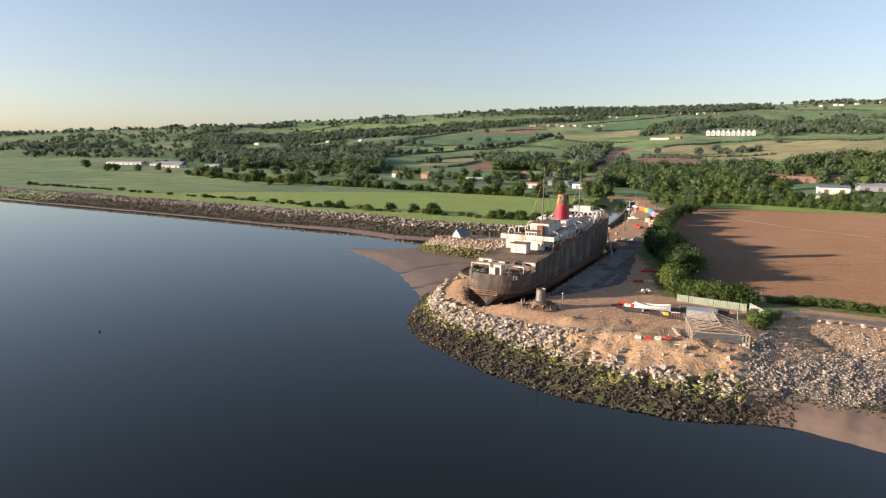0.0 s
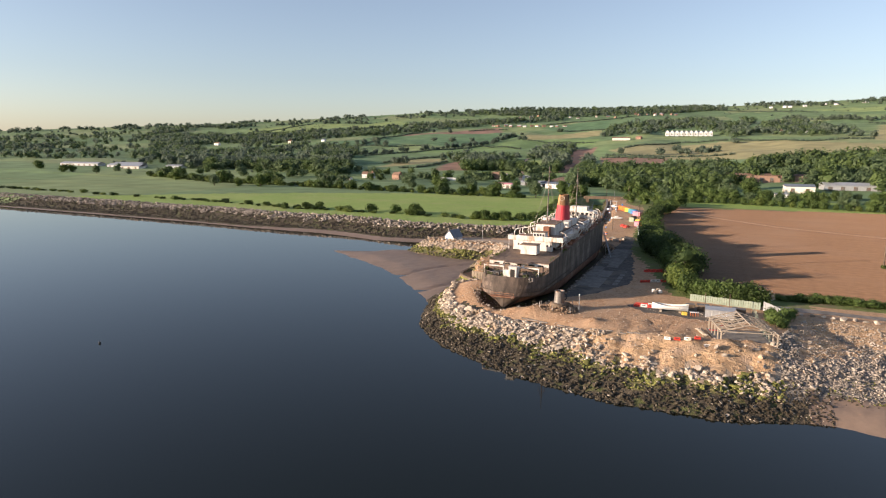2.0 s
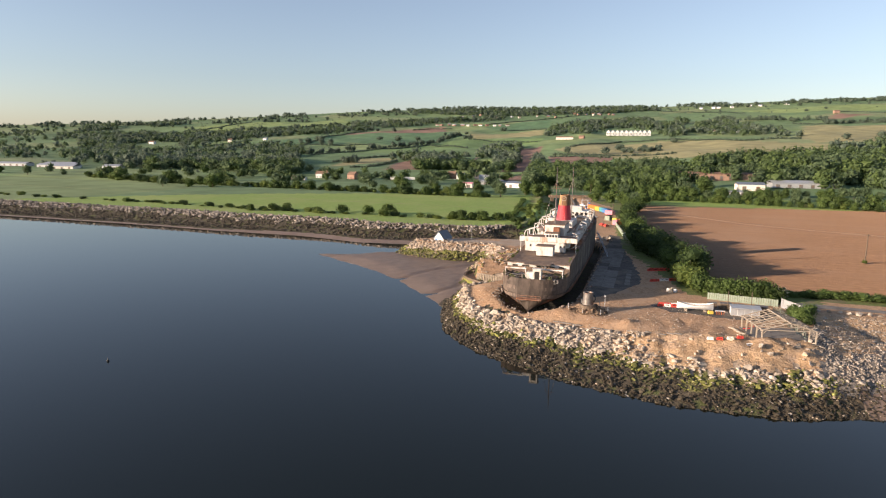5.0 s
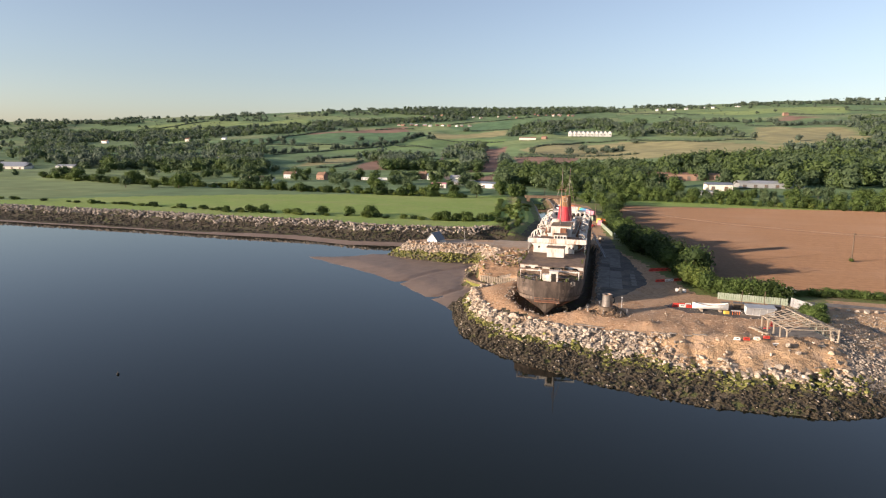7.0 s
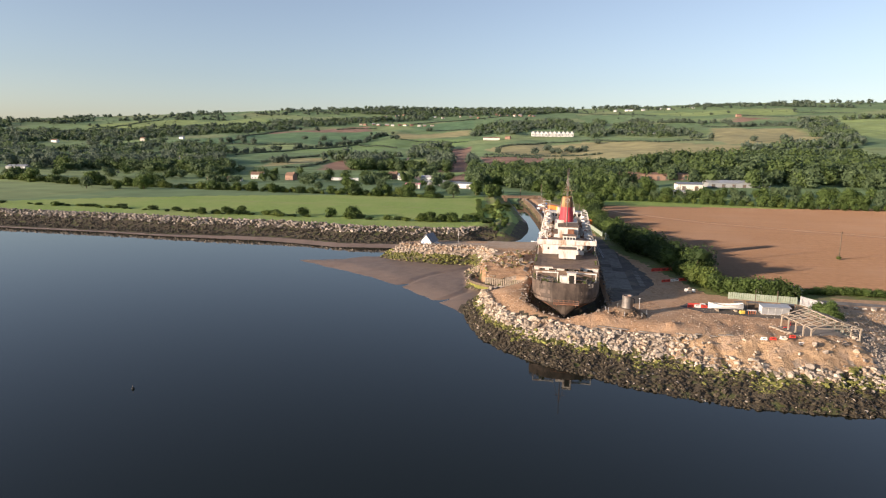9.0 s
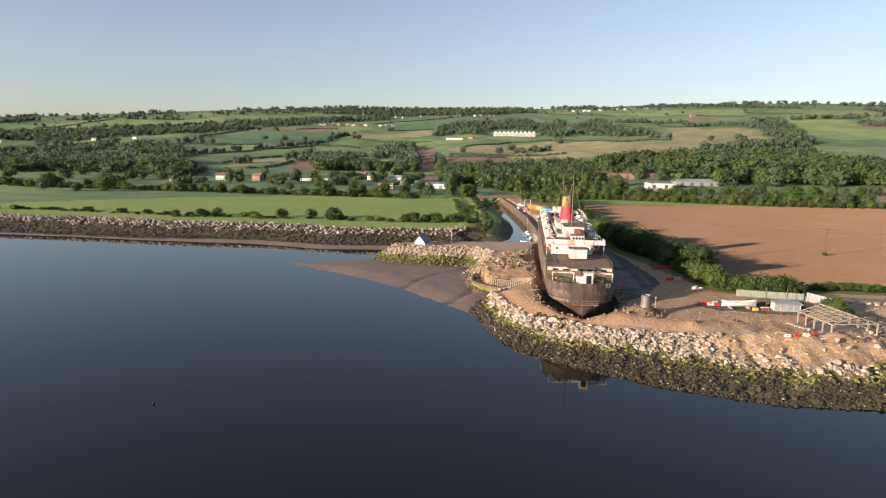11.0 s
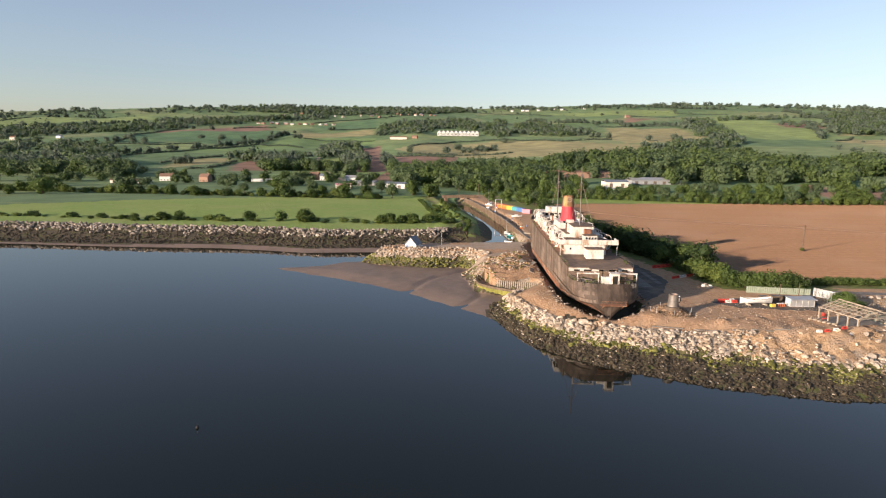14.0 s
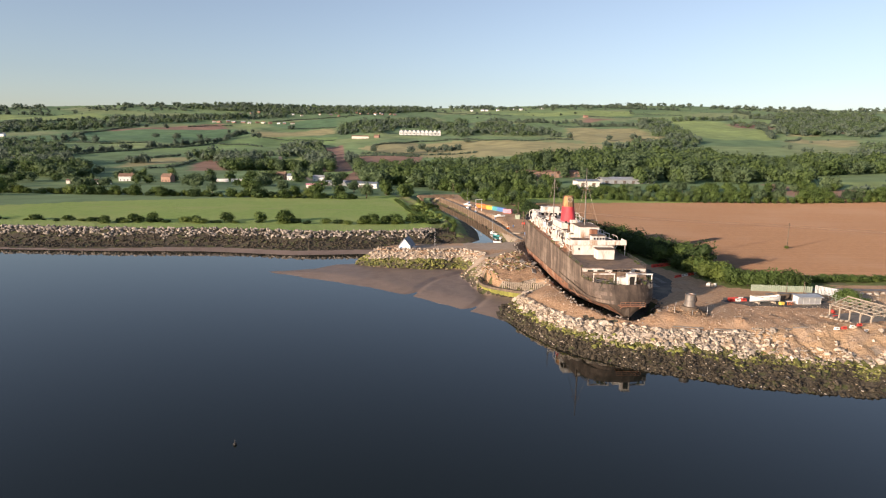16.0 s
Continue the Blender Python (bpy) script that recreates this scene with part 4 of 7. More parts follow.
# docking bridge: white portal frames and a small house
for x0, x1, y in ((-8.0, -2.0, 6.4), (2.2, 8.2, 6.4)):
    db = Geo().box(((x0 + x1) / 2, y, 15.55), (x1 - x0, 0.34, 0.34))
    for x in (x0 + 0.2, x1 - 0.2):
        db.box((x, y, 14.0), (0.24, 0.24, 2.8))
    xb = x1 - 0.8 if x0 < 0 else x0 + 0.8
    db.box((xb, y + 1.5, 15.55), (0.3, 2.7, 0.3))
    part("docking_bridge", db, M["white"], ship, "white portal frame over the after deck", bevel=0.04)
part("docking_house", Geo().box((1.5, 4.1, 14.2), (2.3, 1.8, 3.8)).box((-0.6, 5.4, 13.6), (2.0, 1.6, 2.6)).box((1.5, 4.0, 16.16), (2.7, 2.2, 0.14)), M["white"], ship, "white deck locker", bevel=0.05)
part("house_door", Geo().box((1.5, 3.18, 14.2), (1.3, 0.06, 2.6)), M["dark"], ship)
for x, y in ((-5.3, 9.3), (5.0, 9.5), (-5.6, 4.6), (5.4, 4.2), (2.6, 9.8)):
    wz = 12.3
    g = Geo().bar((x - 0.9, y, wz + 0.7), (x + 0.9, y, wz + 0.7), 0.55, 0.55, 10)
    for e in (-1.0, 1.0):
        g.bar((x + e - 0.06, y, wz + 0.7), (x + e + 0.06, y, wz + 0.7), 0.8, 0.8, 10)
    g.box((x, y, wz + 0.1), (2.6, 1.4, 0.2)).box((x + 1.5, y, wz + 0.6), (0.7, 0.9, 1.0))
    part("winch", g, M["steel"], ship, "rusted mooring winch")
for x, y in ((-7.0, 7.8), (7.2, 7.6), (-4.0, 3.8), (3.8, 3.8)):
    g = Geo()
    for e in (-0.4, 0.4):
        g.bar((x + e, y, 12.3), (x + e, y, 13.3), 0.22, 0.26, 8)
    part("bitts", g, M["steel"], ship)
# stern platform with rail
g = Geo().box((0.3, -0.9, 8.7), (6.6, 1.7, 0.18))
for x in np.linspace(-2.9, 3.5, 6):
    g.bar((x, -1.7, 8.7), (x, -1.7, 9.8), 0.05, 0.05, 4)
g.bar((-2.9, -1.7, 9.8), (3.5, -1.7, 9.8), 0.06, 0.06, 4).bar((-2.9, -1.7, 9.25), (3.5, -1.7, 9.25), 0.05, 0.05, 4)
for x in (-2.2, 2.8):
    g.bar((x, 0.3, 7.6), (x, -1.5, 8.6), 0.1, 0.1, 4)
part("stern_stage", g, M["rust"], ship, "rusty railed staging slung under the stern")
part("rudder", Geo().box((0, 1.6, 5.6), (0.35, 2.4, 2.0)), M["hull"], ship)
# deck box and bridge front
box = part("deck_box", Geo().box((0.35, 24.3, 18.0), (5.0, 3.8, 2.8)), M["white"], ship, "white deck store with a dark flat roof", bevel=0.05)
part("roof", Geo().box((0.35, 24.3, 19.5), (5.4, 4.2, 0.2)), M["deck"], box)
g = Geo().box((0.1, 30.4, 20.35), (17.9, 0.35, 1.5)).box((-8.7, 32.6, 20.4), (0.3, 4.2, 1.4)).box((8.9, 32.6, 20.4), (0.3, 4.2, 1.4))
part("bridge_wing", g, M["white"], ship, "white plated bridge wings across the full beam", bevel=0.04)
part("wing_deck", Geo().box((0.1, 32.8, 19.68), (17.4, 4.6, 0.2)), M["deck"], ship)
front = part("bridge_front", Geo().box((-0.9, 31.6, 18.1), (12.6, 1.6, 3.2)).box((4.2, 30.9, 18.0), (1.6, 0.6, 2.9)), M["white"], ship, "white deckhouse front below the wings", bevel=0.04)
for x in (-5.4, 4.0, 5.1):
    part("window", Geo().box((x, 30.77 if x < 0 else 30.57, 18.3), (0.5, 0.08, 0.6)), M["dark"], front)
for x in (8.7, -8.5):
    part("wing_post", Geo().bar((x, 30.5, 16.3), (x, 30.5, 19.6), 0.09), M["white"], ship)
wh = part("wheelhouse", Geo().box((0.9, 33.4, 21.0), (4.0, 3.0, 2.2)), M["white"], ship, "small white wheelhouse", bevel=0.05)
part("roof", Geo().box((0.9, 33.4, 22.2), (4.4, 3.4, 0.18)), M["deck"], wh)
for x in (-0.4, 0.5, 1.4, 2.3):
    part("window", Geo().box((x, 31.88, 21.35), (0.62, 0.06, 0.7)), M["glass"], wh)
ch = part("boat_deck_house", Geo().box((0.3, 37.0, 18.9), (12.0, 9.0, 2.5)).box((0.3, 72, 19.4), (8.6, 50, 2.4)), M["white"], ship, "long white deckhouse", bevel=0.05)
part("roof", Geo().box((0.3, 37.0, 20.2), (12.3, 9.2, 0.14)).box((0.3, 72, 20.68), (9.0, 50.2, 0.14)), M["deck"], ch)
mh = part("mast_house", Geo().box((0.5, 47.0, 21.6), (6.4, 12.0, 4.2)), M["white"], ship, "white mast house with a brown top", bevel=0.05)
part("roof", Geo().box((0.5, 47.0, 23.78), (6.7, 12.3, 0.16)), M["deck"], mh)
part("vent_house", Geo().box((1.4, 39.6, 21.6), (2.0, 2.0, 3.2)), M["rust"], ship, "rusty red ventilator trunk", bevel=0.05)
fb = part("fiddley", Geo().box((0, 66.5, 21.7), (8.0, 14, 2.2)), M["white"], ship, "white casing round the funnel foot", bevel=0.05)
# funnel: tapered oval, raked
def oval(cy, z, w, l, n=24):
    return [(math.copysign(abs(math.cos(t)) ** 0.9, math.cos(t)) * w / 2, cy + math.sin(t) * l / 2, z) for t in [2 * math.pi * i / n for i in range(n)]]


fz = 20.8
funnel = part("funnel", Geo().loft([oval(66.6, fz, 5.6, 8.0), oval(67.2, fz + 4.0, 4.9, 7.0), oval(67.7, fz + 7.2, 4.2, 6.0)]), M["funnel_red"], ship, "faded red tapering funnel", smooth=False)
part("funnel_top", Geo().loft([oval(67.7, fz + 7.2, 4.26, 6.06), oval(68.0, fz + 9.4, 3.8, 5.4), oval(68.2, fz + 10.9, 3.5, 5.0), oval(68.2, fz + 10.9, 3.1, 4.5), oval(68.1, fz + 10.0, 3.0, 4.4)]), M["funnel_rust"], ship, "orange rusted funnel top")
ringpts = [(0.85 * math.cos(t), 65.35 + 0.17 * math.sin(t) - 0.12, fz + 9.7 + 0.8 * math.sin(t)) for t in np.linspace(0, 2 * math.pi, 20)]
part("badge", Geo().path(ringpts, 0.14, 4).bar((-0.6, 65.2, fz + 9.4), (0.6, 65.3, fz + 10.0), 0.1), M["timber"], ship, "plain ring-shaped badge")
# masts
def mast(y, z0, z1, yard):
    g = Geo().bar((0, y, z0), (0, y + 0.6, z1), 0.26, 0.09, 8)
    p = part("mast", g, M["steel"], ship, "bare steel mast")
    part("yard", Geo().bar((-yard, y + 0.3, z0 + (z1 - z0) * 0.62), (yard, y + 0.3, z0 + (z1 - z0) * 0.62), 0.06), M["steel"], p)
    s = Geo()
    for sx in (-1, 1):
        s.bar((sx * 4.2, y + 2.5, z0 - 1.5), (0, y + 0.5, z1 - 4), 0.035, 0.035, 3)
        s.bar((sx * 4.2, y - 2.5, z0 - 1.5), (0, y + 0.5, z1 - 4), 0.035, 0.035, 3)
    part("stay", s, M["steel"], p)
    return p


mast(45.0, 23.8, 42.5, 1.8)
mast(90.0, 20.5, 41.0, 1.5)
# forward bridge
nb = part("navigating_bridge", Geo().box((0, 97.5, 21.4), (13.0, 7.0, 4.0)).box((0, 96.8, 24.2), (7.0, 4.4, 1.8)), M["white"], ship, "white navigating bridge block", bevel=0.06)
for x in np.linspace(-5.4, 5.4, 7):
    part("window", Geo().box((x, 93.97, 22.2), (1.1, 0.08, 1.1)), M["dark"], nb)
part("radar_dome", Geo().loft([[(-6.6 + r * math.cos(t), 92.4 + r * math.sin(t), z) for t in np.linspace(0, 2 * math.pi, 12, endpoint=False)] for r, z in ((1.2, 19.5), (1.5, 20.5), (1.5, 22.0), (1.1, 23.0), (0.4, 23.5))]), M["white"], ship, "rounded white ventilator head", smooth=True)
# lifeboats in curved davits
def lifeboat_geo(c, L=8.0, W=2.5, H=1.3, canvas=True):
    st = np.linspace(-1, 1, 9)
    rg = []
    for s in st:
        w = W / 2 * max(0.05, (1 - abs(s) ** 2.6))
        sheer = 0.35 * s * s
        rg.append([(c[0] + px * w, c[1] + s * L / 2, c[2] + pz) for px, pz in ((-1, H + sheer), (-0.95, H * 0.5), (-0.45, 0.1), (0, 0), (0.45, 0.1), (0.95, H * 0.5), (1, H + sheer), (0, H + sheer + (0.3 if canvas else -0.45)))])
    return Geo().loft(rg)


rd = random.Random(14)
for side in (-1, 1):
    for k in range(7):
        y = 39.5 + 9.0 * k + rd.uniform(-0.4, 0.4)
        z = ship_top(y)
        if side > 0 or k not in (1, 3):
            lb = part("lifeboat", lifeboat_geo((side * 7.0, y, z + 2.0), 7.4, 2.4, 1.3, canvas=k % 3 == 1), M["white"], ship, "white lifeboat, stained and weathered")
            part("rubbing_band", Geo().path([(side * 7.0 + side * 1.22 * max(0.05, 1 - abs(s) ** 2.6), y + s * 3.7, z + 3.05 + 0.35 * s * s) for s in np.linspace(-1, 1, 9)], 0.07, 4), M["timber"], lb)
            for s in (-0.5, -0.1, 0.3):
                part("thwart", Geo().box((side * 7.0, y + s * 3.7, z + 3.02), (1.9, 0.35, 0.07)), M["rust"], lb)
            if k % 2 == 0:
                part("cover", Geo().box((side * 7.0, y + 0.6, z + 3.2), (1.5, 3.2, 0.16), 0, 3), M["rust"], lb, "rotten brown canvas")
        for e in (-3.0, 3.0):
            if rd.random() < 0.08:
                continue
            tall, swing = rd.uniform(2.9, 3.9), rd.uniform(1.7, 2.15)
            lean = rd.uniform(-0.35, 0.35)
            pts = [(side * (5.6 + 2.9 * math.sin(a)), y + e + lean * a, z + 0.1 + tall * (1 - math.cos(a))) for a in np.linspace(0, swing, 9)]
            pts += [(side * 7.3, y + e + lean * 2, pts[-1][2] + 0.35), (side * 6.6, y + e + lean * 2, pts[-1][2] + 0.5)]
            dv = part("davit", Geo().path(pts, 0.15, 5), M["white"], ship, "curved white davit")
            part("foot", Geo().box((side * 5.6, y + e, z + 0.45), (0.6, 0.5, 0.9), taper=0.6), M["white"], dv)
            part("fall", Geo().bar((side * 7.0, y + e + lean * 2, pts[-1][2]), (side * 7.0, y + e, z + 3.4), 0.05, 0.05, 4), M["steel"], dv)
        for e in (-2.0, 2.0):
            part("chock", Geo().box((side * 6.9, y + e, z + 1.1), (1.5, 0.35, 2.1), taper=0.7), M["rust"] if k % 3 == 0 else M["white"], ship)
    # rusted side deck under the boats
    part("side_deck", Geo().loft([[(side * 4.8, y, ship_top(y) + 0.03), (side * 8.6, y, ship_top(y) + 0.03), (side * 8.6, y, ship_top(y) + 0.1), (side * 4.8, y, ship_top(y) + 0.1)] for y in np.linspace(36, 99, 12)]), M["rust"], ship, "rust-stained side deck")
# ventilator cowls and lockers on the casing
for k, (x, y) in enumerate(((-2.4, 56), (2.6, 56.5), (-2.6, 60), (2.4, 75), (-2.5, 76), (2.8, 81), (-2.8, 84), (1.2, 54.6))):
    zc = 20.75
    pts = [(x, y, zc), (x, y, zc + 1.6), (x, y - 0.2, zc + 2.1), (x, y - 0.7, zc + 2.4)]
    cv = part("ventilator", Geo().path(pts, 0.32, 8), M["white"] if k % 3 else M["rust"], ship, "bent ventilator cowl")
    part("cowl_mouth", Geo().bar((x, y - 0.62, zc + 2.36), (x, y - 0.85, zc + 2.46), 0.42, 0.5, 10), M["dark"], cv)
for x, y, w, d, h in ((-2.0, 51.5, 2.4, 1.2, 1.0), (1.8, 79, 2.2, 2.6, 1.3), (-1.6, 88, 3.0, 2.2, 1.2), (0.2, 92, 2.2, 1.6, 1.6)):
    part("deck_locker", Geo().box((x, y, 20.75 + h / 2 if y > 53 else 23.86 + h / 2), (w, d, h)), M["white"], ship, bevel=0.04)
rr = random.Random(4)
for k in range(110):
    side = rr.choice((-1, 1))
    y = rr.uniform(36, 98)
    x = side * rr.uniform(4.6, 7.8)
    s = rr.uniform(0.4, 1.1)
    part("deck_gear", Geo().box((x, y, ship_top(y) + s * 0.45), (s * rr.uniform(.8, 2), s * rr.uniform(.8, 2), s), rr.uniform(0, 90)), M[rr.choice(("white", "white", "rust", "timber", "steel"))], ship, bevel=0.06)
# weeds and litter on the after deck
qw_ = random.Random(5)
for k in range(54):
    x, y = qw_.uniform(-7.5, 7.5), qw_.uniform(3.6, 12.8)
    if abs(x) > ship_half(y) - 1.0:
        continue
    if k % 2:
        r = qw_.uniform(0.4, 0.9)
        g = Geo()
        for j in range(26):
            a, e = qw_.uniform(0, 6.28), qw_.uniform(0.2, 1)
            p = Vector((x + r * e * math.cos(a), y + r * e * math.sin(a), 12.4 + r * qw_.uniform(0.1, 1.4)))
            u = Vector((qw_.uniform(-1, 1), qw_.uniform(-1, 1), qw_.uniform(-1, 1))) * 0.22
            w = Vector((qw_.uniform(-1, 1), qw_.uniform(-1, 1), qw_.uniform(-1, 1))) * 0.22
            g.add([p - u, p - w, p + u, p + w], [(0, 1, 2, 3)])
        part("weeds", g, M["old_leaf"], ship, "weeds rooted in the deck")
    else:
        part("litter", Geo().box((x, y, 12.65), (qw_.uniform(0.5, 1.6), qw_.uniform(0.3, 0.9), qw_.uniform(0.4, 0.9)), qw_.uniform(0, 90)), M[qw_.choice(("steel", "old_timber", "rust", "white"))], ship, bevel=0.05)


# shell plates, lapped along the sides
def side_point(y, v):
    """Half breadth and height on the upper side, v from knuckle (0) to rail (1)."""
    s_ = hull_section(y)
    kn_, mid_, top_ = s_[3], s_[4], s_[5]
    z_ = kn_[2] + (top_[2] - kn_[2]) * v
    x_ = float(np.interp(z_, [kn_[2], mid_[2], top_[2]], [kn_[0], mid_[0], top_[0]]))
    return x_, z_


for side in (-1, 1):
    for row_ in range(5):
        y_ = 0.6 + (row_ % 2) * 1.7
        while y_ < 122:
            ln_ = 1.9 if y_ < 6 else (3.4 if y_ < 13 else 5.6)
            y2 = min(y_ + ln_ - 0.06, 122.5)
            if y_ < 13.5 < y2:
                y2 = 13.4
            out = 0.035 + 0.02 * ((row_ + int(y_)) % 2)
            st_ = np.linspace(y_, y2, 3)
            ring_ = []
            for yy in st_:
                xa, za = side_point(yy, row_ / 5 + 0.004)
                xb, zb = side_point(yy, (row_ + 1) / 5 - 0.004)
                ring_.append([(side * (xa + out), yy + rake(yy, za), za), (side * (xb + out), yy + rake(yy, zb), zb)])
            g = Geo().add([p for r_ in ring_ for p in r_], [(0, 1, 3, 2), (2, 3, 5, 4)])
            pl = new("plate", mesh_of("plate", g, M["hull_plate"]))
            pl.parent = hull
            y_ = max(y2 + 0.06, y_ + 0.5) if y2 != 13.4 else 13.6
# grass and brambles rooted along the bulwark and in the deck gutters
for k in range(46):
    side = rr.choice((-1, 1))
    y = rr.choice((rr.uniform(0.8, 12), rr.uniform(0.8, 12), rr.uniform(14.5, 44), rr.uniform(14.5, 96)))
    x = side * (ship_half(y) - rr.uniform(0.3, 0.8))
    z = ship_top(y) + (0.1 if y < 13.4 else 0.04)
    r = rr.uniform(0.3, 0.75)
    g = Geo()
    for j in range(22):
        a, e = rr.uniform(0, 6.28), rr.uniform(0.1, 1)
        p = Vector((x + 0.5 * r * e * math.cos(a), y + rake(y, z) + 1.6 * r * e * math.sin(a), z + r * rr.uniform(0.0, 0.9)))
        u = Vector((rr.uniform(-1, 1), rr.uniform(-1, 1), rr.uniform(-1, 1))) * 0.2
        w = Vector((rr.uniform(-1, 1), rr.uniform(-1, 1), rr.uniform(-1, 1))) * 0.2
        g.add([p - u, p - w, p + u, p + w], [(0, 1, 2, 3)])
    part("weeds", g, M["old_leaf"], ship, "weeds rooted along the bulwark")

# ---- trees, bushes, hedges ----
_bm = bmesh.new()
bmesh.ops.create_icosphere(_bm, subdivisions=1, radius=1.0)
ICO_V = np.array([v.co[:] for v in _bm.verts])
ICO_F = np.array([[v.index for v in f.verts] for f in _bm.faces])
_bm.free()
_bm = bmesh.new()
bmesh.ops.create_icosphere(_bm, subdivisions=2, radius=1.0)
ICO2_V = np.array([v.co[:] for v in _bm.verts])
ICO2_F = np.array([[v.index for v in f.verts] for f in _bm.faces])
_bm.free()


def crown_arrays(seed, h, r, lobes, leaves, leaf, base=0.25, jitter=0.75, core=0.72, quads=True):
    """Vertices and triangles of a leafy crown: dark lumpy cores wrapped in many small leaf sprays, uneven outline."""
    q = np.random.RandomState(seed)
    vs, fs, o = [], [], 0
    cs = []
    for k in range(lobes):
        a, d = q.uniform(0, 6.28), r * q.uniform(0.15, 0.62)
        zz = h * (base + (1 - base) * q.uniform(0.22, 0.78))
        rr = r * q.uniform(0.42, 0.62) * (1.15 - 0.5 * abs(zz / h - 0.5))
        cs.append((d * math.cos(a), d * math.sin(a), min(zz, h - rr * 0.6), rr))
    cs.append((0, 0, h * 0.55, r * 0.62))
    for cx_, cy_, cz_, rr in cs:
        v = ICO_V * rr * core * (1 + 0.16 * q.randn(len(ICO_V), 1)) * np.array([1, 1, 0.9]) + (cx_, cy_, cz_)
        vs.append(v)
        fs.append(ICO_F + o)
        o += len(v)
    cs = np.array(cs)
    pick = q.randint(len(cs), size=leaves)
    d = q.randn(leaves, 3)
    d[:, 2] = d[:, 2] * 0.85 + 0.18
    d /= np.linalg.norm(d, axis=1)[:, None]
    p = cs[pick, :3] + d * cs[pick, 3:4] * q.uniform(0.78, 1.18, (leaves, 1)) * np.array([1, 1, 0.92])
    p[:, 2] = np.maximum(p[:, 2], h * base * 0.3)
    n = d + jitter * q.randn(leaves, 3)
    n /= np.linalg.norm(n, axis=1)[:, None]
    u = np.cross(n, q.randn(leaves, 3))
    u /= np.linalg.norm(u, axis=1)[:, None]
    w = np.cross(n, u)
    s = leaf * q.uniform(0.55, 1.35, (leaves, 1))
    quad = np.stack([p - u * s, p - w * s * 0.6 + n * s * 0.2, p + u * s, p + w * s * 0.6 - n * s * 0.15], 1).reshape(-1, 3)
    if quads:
        vs.append(quad)
        b = o + 4 * np.arange(leaves)[:, None]
        fs.append(np.concatenate([b + [0, 1, 2], b + [0, 2, 3]], 0))
    else:
        vs.append(np.stack([p - u * s, p + u * s * 0.8 - w * s * 0.5, p + w * s], 1).reshape(-1, 3))
        fs.append(o + 3 * np.arange(leaves)[:, None] + [0, 1, 2])
    return np.concatenate(vs), np.concatenate(fs)


def tree(name, label, category, seed, h, r, leaf_mat, lobes=9, leaves=500, leaf=0.4, trunk=0.3, base=0.25):
    t = thing(name, label, category)
    g = Geo().bar((0, 0, -0.3), (0, 0, h * 0.35), trunk, trunk * 0.7, 7)
    q = random.Random(seed)
    for k in range(5):
        a = q.uniform(0, 6.28)
        g.bar((0, 0, h * q.uniform(0.15, 0.33)), (math.cos(a) * r * 0.55, math.sin(a) * r * 0.55, h * q.uniform(0.5, 0.75)), trunk * 0.5, trunk * 0.15, 5)
    part("trunk", g, M["bark"], t)
    v, f = crown_arrays(seed, h, r, lobes, leaves, leaf, base, 0.75, 0.64, category == "bush" and leaf < 0.25 or name == "hedge_tree")
    c = new("crown", big_mesh("crown", v, f, [leaf_mat], smooth=False))
    c.parent = t
    return t


def ground_z(x, y):
    return float(height(np.array([x]), np.array([y]))[0])


def place(proto, x, y, s=1.0, turn=None, q=random):
    c = copy_thing(proto, pose(x, y, ground_z(x, y) - 0.05, 0, 0, q.uniform(0, 360) if turn is None else turn))
    c.scale = (s * q.uniform(0.9, 1.12), s * q.uniform(0.9, 1.12), s * q.uniform(0.88, 1.1))
    return c


q = random.Random(11)
# leaf_dark kinds have the ship's shadow put into their leaf colour
hedge_kinds = [tree("hedge_tree", "leafy hawthorn in the hedge between yard and field", "tree", 40 + k, 7.0, 4.2, M[("leaf", "leaf_dark", "leaf_dark", "leaf")[k]], 12, 1400, 0.28, 0.22, 0.08) for k in range(4)]
low_kinds = [tree("hedge_bush", "dense rounded green hedge bush", "bush", 60 + k, 3.4, 2.6, M[("leaf_bright", "leaf", "leaf")[k]], 9, 800, 0.21, 0.12, 0.05) for k in range(3)]
may = tree("blossoming_hawthorn", "hawthorn bush flecked with white may blossom", "bush", 71, 4.2, 3.2, M["leaf"], 9, 1100, 0.24, 0.14, 0.06)
v, f = crown_arrays(72, 4.3, 3.3, 9, 260, 0.16, 0.06)
keep = ICO_V.shape[0] * 10
bl = new("blossom", big_mesh("blossom", v[keep:], f[len(ICO_F) * 10:] - keep, [M["blossom"]], smooth=False))
bl.parent = may


def along(line, step):
    for (ax, ay), (bx, by) in zip(line, line[1:]):
        n = max(1, round(math.hypot(bx - ax, by - ay) / step))
        for k in range(n):
            yield ax + (bx - ax) * k / n, ay + (by - ay) * k / n


for x, y in along([(17, 262), (18, 228), (21, 170), (25.5, 124), (31, 100), (36, 84), (40, 68)], 5.0):
    tall = 1.25 if y < 150 else 1.05
    tagged(place(q.choice(hedge_kinds), x + q.uniform(-1.5, 1.5), y + q.uniform(-1.5, 1.5), tall * q.uniform(0.62, 1.22), q=q), group="hedge along the field")
for x, y in along([(31, 112), (38, 88), (43, 66)], 7.0):
    tagged(place(q.choice(hedge_kinds[:3]), x + 2.2, y + 1.5, q.uniform(0.95, 1.2), q=q), group="hedge along the field")
